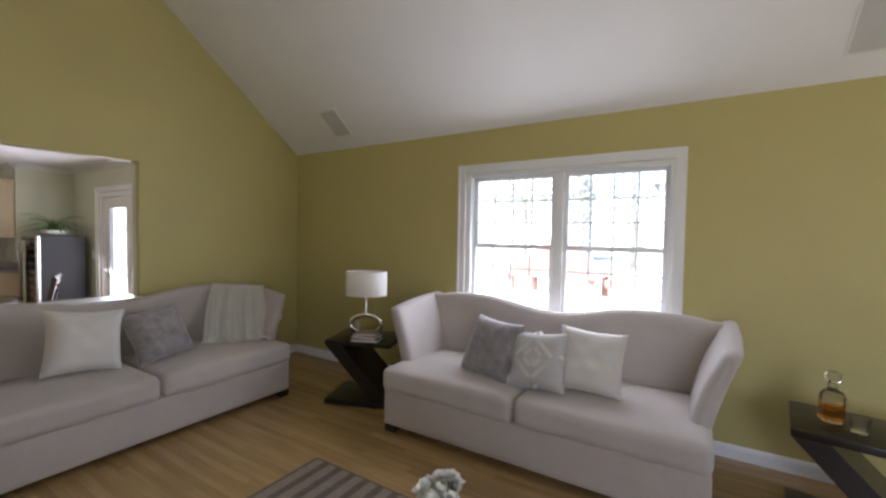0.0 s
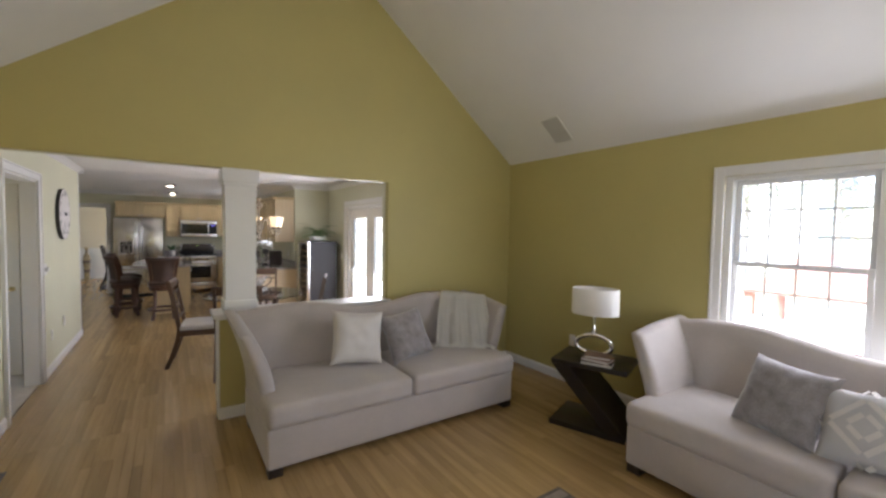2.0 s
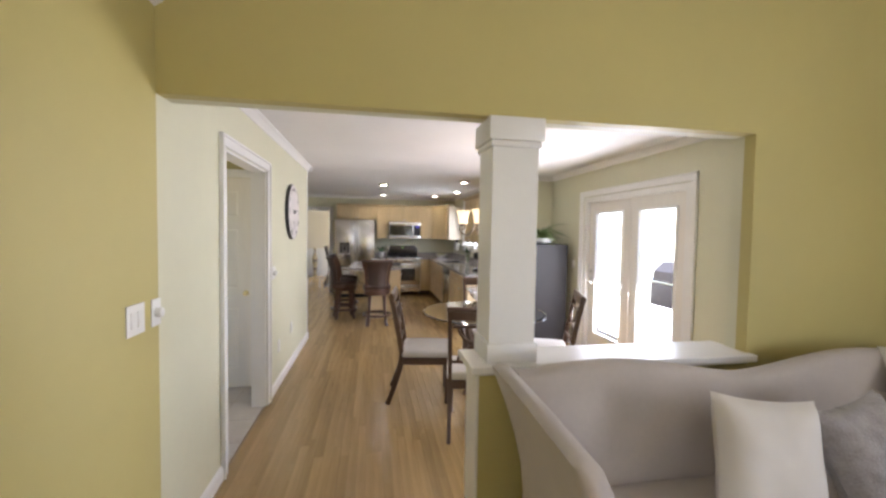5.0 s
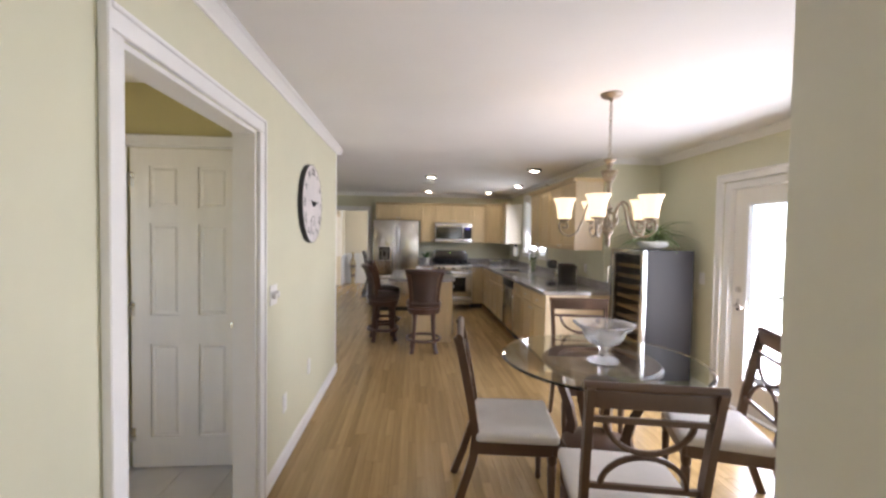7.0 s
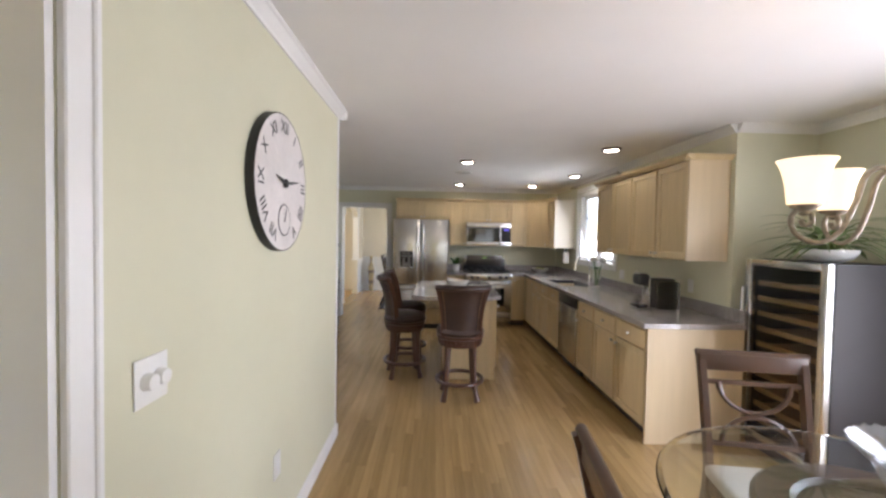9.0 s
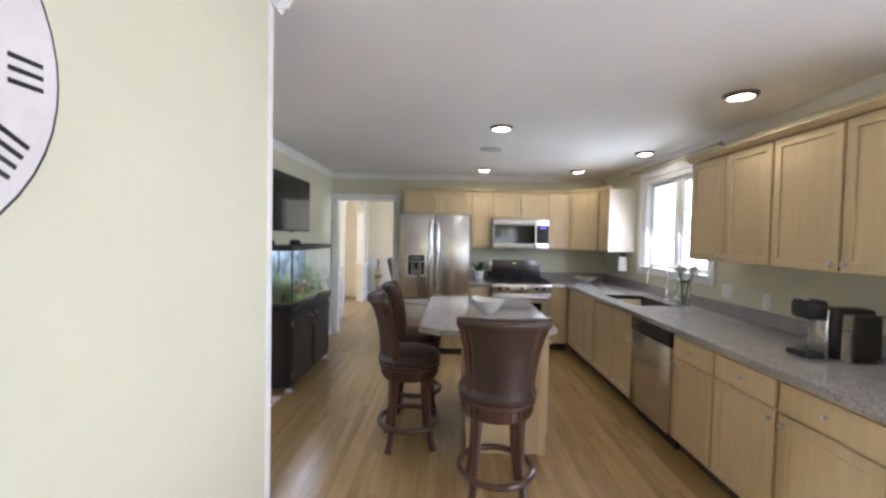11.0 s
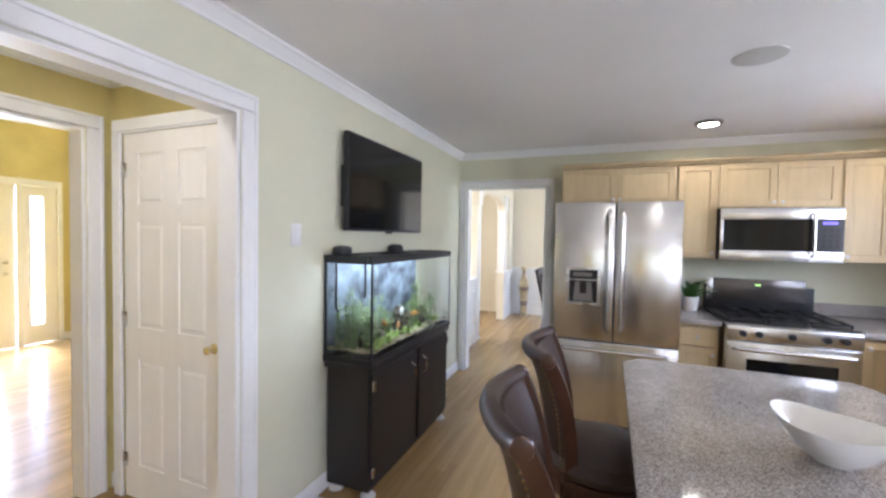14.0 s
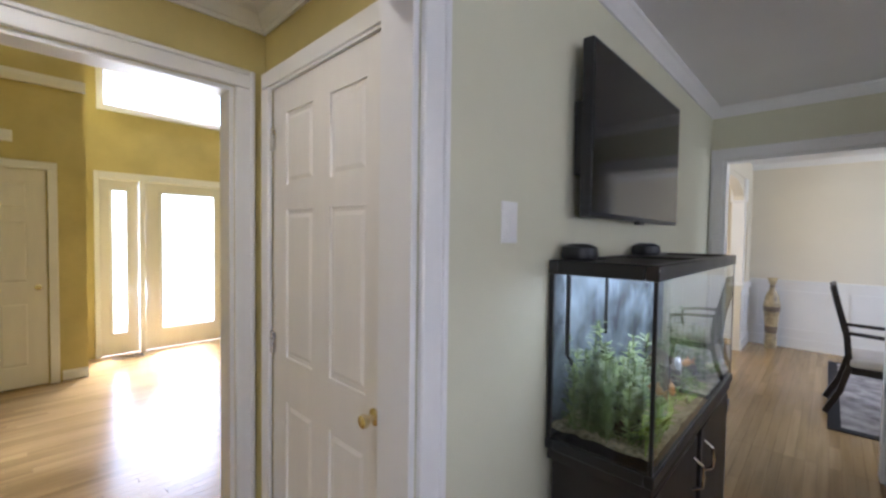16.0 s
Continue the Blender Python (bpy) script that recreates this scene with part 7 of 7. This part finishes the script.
part("filter_tube", tube([(-9.98, AY0 + 0.03, 0.57), (-9.98, AY0 + 0.03, 0.32)], 0.007, 8), BLACKP, tk)
for x in (AX1 - 0.09, -10.35):
    bm = lathe([(0.055, 0), (0.06, 0.02), (0.055, 0.06), (0.03, 0.075)], 20)
    bmesh.ops.transform(bm, matrix=pose(x, AY0 + 0.055, 0.62), verts=bm.verts[:])
    bmesh.ops.scale(bm, vec=(1, 1, 0.7), verts=bm.verts[:], space=Matrix.Translation((0, 0, -0.62)))
    part("filter_cap", bm, BLACKP, tk)
part("hood_glass", boxes((AX0 + 0.03, AX1 - 0.03, AY0 + 0.03, AY1 - 0.03, 0.604, 0.61)), DARKSIDE, tk, smooth=False)
part("lamp_tube", boxes((AX0 + 0.06, AX1 - 0.06, -2.12, -1.93, 0.582, 0.598)), glow("aquarium_lamp", (0.90, 0.95, 1.0), 1.4), tk, smooth=False)


def fish(x, y, z, rz, mat, s=1.0):
    bm = bmesh.new()
    bmesh.ops.create_uvsphere(bm, u_segments=12, v_segments=8, radius=1)
    bmesh.ops.scale(bm, vec=(0.035, 0.009, 0.017), verts=bm.verts[:])
    for q in ([(0.03, 0, 0), (0.06, 0, 0.022), (0.052, 0, 0), (0.06, 0, -0.022)], [(-0.01, 0, 0.015), (0.015, 0, 0.03), (0.02, 0, 0.012)]):
        bm.faces.new([bm.verts.new(v) for v in q])
    bmesh.ops.scale(bm, vec=(s, s, s), verts=bm.verts[:])
    ob = part("goldfish", bm, mat, tk)
    ob.matrix_basis = pose(x, y, z, 0, 0, rz)


fish(-9.83, -1.93, 0.20, 50, FISHO)
fish(-10.05, -1.92, 0.24, 20, FISHW, 1.3)
fish(-10.02, -1.93, 0.15, 200, FISHO, 1.2)
fish(-10.30, -1.95, 0.18, 160, FISHO)

tv = thing("television", (-10.235, KS, 1.84), "wall-mounted black flat screen television above the aquarium", "television")
part("case", boxes((-0.525, 0.525, 0.045, 0.085, -0.30, 0.30), bevel=0.006), BLACKP, tv)
SCREEN = material("dark_screen", (0.006, 0.006, 0.007), 0.09, vary=0.01)
part("screen", boxes((-0.513, 0.513, 0.0852, 0.0866, -0.283, 0.288)), SCREEN, tv, smooth=False)
part("wall_mount", boxes((-0.20, 0.20, 0.002, 0.045, -0.20, 0.20), (0.40, 0.50, 0.012, 0.045, -0.15, 0.10)), BLACKP, tv, smooth=False)
part("sensor", boxes((-0.03, 0.03, 0.06, 0.082, -0.312, -0.3)), BLACKP, tv, smooth=False)

# ---- pet mat and bowls ----
pm = thing("pet_mat", (-9.30, -2.06, 0), "white printed pet feeding mat on the floor", "mat")
MATW = material("printed_white_vinyl", (0.66, 0.66, 0.64), 0.5, vary=0.12, scale=18, fine=0.2)
part("sheet", boxes((-0.23, 0.23, -0.12, 0.13, 0.001, 0.004)), MATW, pm, smooth=False)
REDP = material("red_plastic", (0.5, 0.03, 0.03), 0.35, vary=0.05)
for nm, x, y, mt, lb, bd in (("pet_bowl", -9.36, -2.02, REDP, "red plastic pet bowl on the mat", (0.25, 0.02, 0.02)), ("pet_bowl", -9.18, -2.03, WHITEP, "white round pet bowl with dry food", (0.16, 0.12, 0.09))):
    e = thing(nm, (x, y, 0.0045), lb, "pet bowl", "pet bowls on the mat")
    part("dish", lathe([(0.075, 0), (0.08, 0.004), (0.068, 0.04), (0.06, 0.042), (0.055, 0.02), (0.01, 0.016)], 24), mt, e)
    part("food", lathe([(0.05, 0.017), (0.055, 0.026), (0.01, 0.03)], 20), material("pet_food", bd, 0.8, vary=0.3, scale=60), e)

# ---- formal dining room beyond ----
FWX = -2.36
bm = boxes((-15.7, -12.12, FWX - 0.13, FWX, 2.28, CEILZ + 0.1), (-12.42, -12.12, FWX - 0.13, FWX, 0, 2.28), (-13.25, -12.42, FWX - 0.13, FWX, 0.0, 0.90), (-15.7, -14.98, FWX - 0.13, FWX, 0, 0.86), (-15.7, -15.35, FWX - 0.13, FWX, 0.86, 2.28))
structure("wall_arcade", bm, CREAM, "cream wall with low panelled sections and an arched opening", "wall")
structure("wall_arch", prism([(-13.45, 2.281)] + [(-14.215 + 0.765 * math.cos(radians(a)), 2.0 + 0.22 * math.sin(radians(a))) for a in range(0, 181, 12)] + [(-14.98, 2.281)], "y", FWX - 0.12, FWX - 0.01), CREAM, "cream arch over the opening", "wall")
for x, z0 in ((-13.35, 0.0), (-15.08, 0.86)):
    e = thing("column", (x, FWX - 0.065, z0), "white square column of the arched opening", "column")
    h = 2.28 - z0
    part("shaft", prism([(-0.075, -0.07), (0.075, -0.07), (0.075, 0.07), (-0.075, 0.07)], "z", 0.04, h - 0.30, bevel=0.004), TRIM, e)
    part("capital", boxes((-0.095, 0.095, -0.085, 0.085, h - 0.30, h), bevel=0.006), TRIM, e)
    part("plinth", boxes((-0.09, 0.09, -0.08, 0.08, 0, 0.04), bevel=0.004), TRIM, e)
structure("trim_arcade_cap", boxes((-13.27, -12.42, FWX - 0.16, FWX + 0.03, 0.90, 0.93), (-15.7, -14.95, FWX - 0.16, FWX + 0.03, 0.86, 0.89), bevel=0.004), TRIM, "white cap on the low walls", "trim")


def wainscot(name, axis, plane, out, a0, a1, top, n):
    bm = bmesh.new()

    def b(u0, u1, z0, z1, lift):
        lo, hi = sorted((plane + out * 0.001, plane + out * lift))
        add_box(bm, *((u0, u1, lo, hi) if axis == "x" else (lo, hi, u0, u1)), z0, z1)
    b(a0, a1, 0.14, top, 0.006)
    b(a0, a1, top, top + 0.05, 0.028)
    b(a0, a1, 0.0, 0.14, 0.018)
    w = (a1 - a0) / n
    for i in range(n):
        u0, u1 = a0 + i * w + 0.08, a0 + (i + 1) * w - 0.08
        for s in ((u0, u1, 0.24, 0.265), (u0, u1, top - 0.115, top - 0.09), (u0, u0 + 0.025, 0.265, top - 0.115), (u1 - 0.025, u1, 0.265, top - 0.115)):
            b(*s, 0.020)
    return structure(name, bm, TRIM, "white panelled wainscot with chair rail", "trim")


wainscot("trim_wainscot_1", "y", -15.7, 1, -2.35, 1.5, 0.88, 4)
wainscot("trim_wainscot_2", "x", FWX, 1, -13.25, -12.43, 0.85, 1)
wainscot("trim_wainscot_3", "x", FWX, 1, -15.68, -14.99, 0.81, 1)
vs = thing("floor_vase", (-15.52, -2.08, 0), "tall slender banded floor vase against the panelling", "vase")
VG = material("gold_banded_glaze", (0.42, 0.34, 0.20), 0.3, vary=0.5, scale=9)
VD = material("dark_glaze_band", (0.16, 0.12, 0.09), 0.3, vary=0.3, scale=9)
part("body", lathe([(0.065, 0), (0.07, 0.02), (0.065, 0.2), (0.085, 0.45), (0.095, 0.58), (0.075, 0.70), (0.035, 0.80), (0.03, 0.86), (0.055, 0.94), (0.06, 0.96), (0.05, 0.955), (0.025, 0.86)], 28), VG, vs)
for a, b, r0, r1 in ((0.20, 0.30, 0.068, 0.077), (0.50, 0.57, 0.0915, 0.097), (0.83, 0.86, 0.034, 0.032)):
    part("band", lathe([(r0 - 0.004, a), (r0, a + 0.003), (r1, b - 0.003), (r1 - 0.006, b)], 28), VD, vs)
RUGP = material("faded_oriental_rug", (0.34, 0.32, 0.31), 0.95, vary=0.5, scale=7, fine=0.35, bump=0.4)
RUGB = material("rug_black_border", (0.02, 0.018, 0.018), 0.95, vary=0.1)
r2 = thing("area_rug", (0, 0, 0), "faded grey patterned area rug with black border", "rug")
part("border", boxes((-15.2, -12.75, -1.50, 1.2, 0.001, 0.009)), RUGB, r2, smooth=False)
part("field", boxes((-15.12, -12.83, -1.42, 1.12, 0.0095, 0.011)), RUGP, r2, smooth=False)


def arm_chair(m, label):
    e = thing("dining_armchair", (0, 0, 0), label, "chair")
    e.matrix_basis = m
    part("seat", cushion_box(-0.26, 0.26, -0.26, 0.22, 0.42, 0.49, 0.012, 0.022), SEATC, e)
    part("seat_frame", boxes((-0.25, 0.25, -0.25, 0.21, 0.36, 0.42), bevel=0.004, seg=1), FOOT, e)
    for s in (-1, 1):
        part("back_post", bar([(s * 0.23, 0.36, 0.0), (s * 0.23, 0.27, 0.2), (s * 0.23, 0.22, 0.42), (s * 0.23, 0.24, 0.65), (s * 0.23, 0.30, 0.90), (s * 0.23, 0.34, 1.08)], 0.03, 0.04), FOOT, e)
        part("leg", bar([(s * 0.23, -0.27, 0.0), (s * 0.23, -0.235, 0.2), (s * 0.23, -0.23, 0.40)], 0.03, 0.035), FOOT, e)
        part("armrest", bar([(s * 0.25, 0.26, 0.70), (s * 0.27, 0.0, 0.69), (s * 0.26, -0.15, 0.66), (s * 0.25, -0.16, 0.55), (s * 0.24, -0.12, 0.42)], 0.028, 0.028), FOOT, e)
    part("top_rail", boxes((-0.25, 0.25, 0.315, 0.345, 1.0, 1.09), bevel=0.008), FOOT, e)
    for x in (-0.10, 0, 0.10):
        part("back_slat", bar([(x, 0.225, 0.45), (x, 0.25, 0.68), (x, 0.325, 1.02)], 0.03, 0.012), FOOT, e)
    return e


arm_chair(pose(-13.38, -1.16, 0.0112, 0, 0, 180), "dark wood dining armchair with cream seat on the rug")

# foyer chime box
cb = thing("door_chime", (-8.28, -6.93, 2.32), "small white door chime box on the golden wall", "chime box")
part("box", boxes((-0.07, 0.07, 0.0, 0.05, -0.05, 0.05), bevel=0.005), WHITEP, cb)

# ---- outside ----
# Deck red and house greys are washed out to stand for overexposure.
DECK = material("bleached_red_deck_stain", (0.52, 0.30, 0.24), 0.6, vary=0.15, stretch=(1, 8, 1))
SIDING = material("pale_siding", (0.74, 0.74, 0.72), 0.7, vary=0.05)
SHINGLE = material("grey_roof_shingle", (0.38, 0.38, 0.40), 0.9, vary=0.2, scale=5)
dk = thing("deck", (0, 0, 0), "reddish wooden deck with slatted railing outside", "deck")
for i in range(22):
    y = PN + 0.20 + i * 0.145
    part("board", boxes((-8.2, -3.6, y, y + 0.135, -0.10, -0.06)), DECK, dk, smooth=False)
part("frame", boxes((-8.15, -3.65, PN + 0.25, PN + 3.3, -0.5, -0.105)), DECK, dk, smooth=False)
part("top_rail", boxes((-8.2, -3.6, PN + 3.28, PN + 3.36, 0.88, 0.92)), DECK, dk, smooth=False)
for i in range(38):
    x = -8.15 + i * 0.122
    part("baluster", boxes((x, x + 0.035, PN + 3.30, PN + 3.335, -0.06, 0.88)), DECK, dk, smooth=False)
gm = thing("grill", (-6.7, PN + 1.9, -0.06), "covered stainless barbecue grill on the deck", "grill")
part("cabinet", boxes((-0.55, 0.55, -0.28, 0.28, 0.05, 0.85), bevel=0.02), DARKSIDE, gm)
part("shelf", boxes((-0.85, 0.85, -0.28, 0.28, 0.85, 0.90), bevel=0.01), STAIN, gm)
part("lid", prism([(-0.28, 0.9), (0.28, 0.9), (0.26, 1.05), (0.1, 1.2), (-0.1, 1.2), (-0.26, 1.05)], "x", -0.5, 0.5), DARKSIDE, gm, smooth=False)
for x in (-0.45, 0.45):
    part("wheel", lathe([(0.05, -0.02), (0.05, 0.02)], 14), BLACKP, gm).matrix_basis = pose(x, 0, 0.05, 90)
ps = thing("play_set", (-1.5, 0, 0), "red-stained wooden play set in the yard", "play set")
for x in (-0.6, 0.9):
    for y in (7.6, 9.0):
        part("post", boxes((x - 0.06, x + 0.06, y - 0.06, y + 0.06, -0.5, 0.78)), DECK, ps, smooth=False)
part("platform", boxes((-0.7, 1.0, 7.5, 9.1, -0.2, -0.1)), DECK, ps, smooth=False)
part("roof", prism([(-0.7, 0.75), (0.15, 1.45), (1.0, 0.75)], "y", 7.5, 9.1), DECK, ps, smooth=False)
part("slide", prism([(-0.7, 0.0), (-0.7, -0.1), (-2.2, -0.47), (-2.2, -0.37)], "y", 8.0, 8.6), DECK, ps, smooth=False)
part("beam", boxes((1.0, 4.2, 8.2, 8.35, 0.55, 0.70)), DECK, ps, smooth=False)
part("post", boxes((4.1, 4.25, 8.2, 8.35, -0.5, 0.56)), DECK, ps, smooth=False)
for i in range(9):
    part("railing_slat", boxes((-0.55 + i * 0.16, -0.49 + i * 0.16, 7.52, 7.56, -0.1, 0.4)), DECK, ps, smooth=False)


def house(loc, w, d, h, label):
    e = thing("house", loc, label, "house")
    part("wall", boxes((-w / 2, w / 2, -d / 2, d / 2, 0, h)), SIDING, e, smooth=False)
    part("roof", prism([(-d / 2 - 0.4, h), (0, h + d * 0.28), (d / 2 + 0.4, h)], "x", -w / 2 - 0.4, w / 2 + 0.4), SHINGLE, e, smooth=False)
    for i in range(4):
        x = -w / 2 + w * (i + 0.5) / 4
        for z in (0.9, 3.4):
            wi = part("window", boxes((x - 0.5, x + 0.5, -d / 2 - 0.05, -d / 2 - 0.002, z, z + 1.3)), TRIM, e, smooth=False)
            part("pane", boxes((x - 0.42, x + 0.42, -d / 2 - 0.06, -d / 2 - 0.051, z + 0.08, z + 1.22)), SHINGLE, wi, smooth=False)
    return e


house((6, 34, -0.5), 14, 8, 5.6, "pale sided two-storey house across the yard")
house((-14, 38, -0.5), 13, 8, 5.6, "pale sided house beyond the lawn")
# Bark and leaves are coloured paler than real, imitating haze and overexposure.
BARK = material("bark", (0.34, 0.31, 0.28), 0.9, vary=0.3, scale=10, bump=0.8, bump_scale=30)
LEAFT = material("haze_paled_foliage", (0.42, 0.44, 0.34), 0.7, vary=0.4, scale=3)


def tree(x, y, h, seed):
    rnd = random.Random(seed)
    e = thing("tree", (x, y, -0.5), "spring tree with green foliage paled for haze", "tree", "trees behind the yard")
    bt, bl = bmesh.new(), bmesh.new()
    tube([(0, 0, 0), (0.1, 0, h * 0.3), (0.0, 0.1, h * 0.6), (0.1, 0, h * 0.9)], [0.2, 0.15, 0.1, 0.03], 8, bt)
    for i in range(14):
        a, z = rnd.uniform(0, 6.28), h * rnd.uniform(0.3, 0.8)
        r = h * rnd.uniform(0.15, 0.3)
        tip = Vector((r * math.cos(a), r * math.sin(a), z + r * 0.7))
        tube([(0, 0, z), tip * 0.5 + Vector((0, 0, z * 0.5)), tip], [0.06, 0.035, 0.01], 5, bt)
        for k in range(60):
            p = tip * rnd.uniform(0.6, 1.05) + Vector((rnd.gauss(0, .1), rnd.gauss(0, .1), rnd.gauss(0, .08))) * h * 0.8
            u = Vector((rnd.gauss(0, 1), rnd.gauss(0, 1), rnd.gauss(0, 1))).normalized() * 0.14
            v = u.cross(Vector((rnd.gauss(0, 1), rnd.gauss(0, 1), 1))).normalized() * 0.09
            bl.faces.new([bl.verts.new(q) for q in (p - u, p + v, p + u, p - v)])
    part("trunk", bt, BARK, e)
    part("crown", bl, LEAFT, e, smooth=False)


for i, (x, y, h) in enumerate(((-5, 26, 9), (-2.5, 30, 10), (-9, 27, 10), (-13, 24, 9), (12, 28, 9), (-18, 30, 11), (-24, 26, 10))):
    tree(x, y, h, 100 + i)

# ---- floors: oak strips, the ones beside the walk as single planks ----
structure("floor", boxes((-15.85, EX + 0.15, FY - 0.15, NY + 0.15, -0.12, -0.006)), SUBFLOOR, "oak strip floor through all rooms", "floor")
floor_ob = bpy.data.objects["floor"]
rnd = random.Random(11)
PW, verts, faces, singles = 0.0572, [], [], []
areas = [(WX - 0.14, EX, SY, NY), (KW, WX - 0.14, SY, PN), (KW, -7.33, KS, SY), (-9.15, -7.9, -3.4, KS), (-11.05, -6.0, FY, -3.4), (-15.7, KW, -3.8, 1.5)]


def plank_verts(x0, x1, y0, y1):
    c, z = 0.0003, 0.0
    return [(x0, y0, -0.006), (x1, y0, -0.006), (x1, y1, -0.006), (x0, y1, -0.006),
            (x0 + c, y0 + c, z), (x1 - c, y0 + c, z), (x1 - c, y1 - c, z), (x0 + c, y1 - c, z)]


PF = [(4, 5, 6, 7), (0, 1, 5, 4), (1, 2, 6, 5), (2, 3, 7, 6), (3, 0, 4, 7)]
for ai, (ax0, ax1, ay0, ay1) in enumerate(areas):
    k0, k1 = math.floor(ay0 / PW), math.ceil(ay1 / PW)
    for k in range(k0, k1):
        y0, y1 = max(ay0, k * PW) + 0.0002, min(ay1, (k + 1) * PW) - 0.0002
        if y1 - y0 < 0.004:
            continue
        x = ax0
        first = True
        while x < ax1 - 0.01:
            ln = rnd.uniform(0.35, 1.5) if not first else rnd.uniform(0.2, 1.3)
            first = False
            e = min(ax1, x + ln)
            if ax1 - e < 0.15:
                e = ax1
            if ai == 1 and y0 > -1.08 and y1 < 0.42 and x > -8.0 and len(singles) < 290:
                singles.append((x, e, y0, y1))
            else:
                b = len(verts)
                verts += plank_verts(x + 0.0004, e - 0.0004, y0, y1)
                faces += [tuple(b + i for i in f) for f in PF]
            x = e
me = bpy.data.meshes.new("plank_field")
me.from_pydata(verts, [], faces)
me.materials.append(OAK)
field = new("plank_field", me)
field.parent = floor_ob
tagged(field, kind="stuff")
for x0, x1, y0, y1 in singles:
    cx, cy = (x0 + x1) / 2, (y0 + y1) / 2
    me = bpy.data.meshes.new("plank")
    me.from_pydata(plank_verts(x0 - cx + 0.0004, x1 - cx - 0.0004, y0 - cy, y1 - cy), [], PF)
    me.materials.append(OAKP)
    ob = new("plank", me)
    ob.location = (cx, cy, 0)
    ob.parent = floor_ob
# pale tiles in the passage
hall_floor = structure("floor_passage", boxes((-5.63, -3.42, -3.2, SY - 0.02, -0.006, -0.003)), SUBFLOOR, "pale ceramic tile floor of the passage", "floor")
for i in range(6):
    for j in range(7):
        x0, y0 = -5.63 + i * 0.37, -3.2 + j * 0.3
        x1, y1 = min(x0 + 0.366, -3.42), min(y0 + 0.296, SY - 0.02)
        tl = link_mesh("tile", boxes((x0, x1, y0, y1, -0.003, 0.001)), TILE, hall_floor)
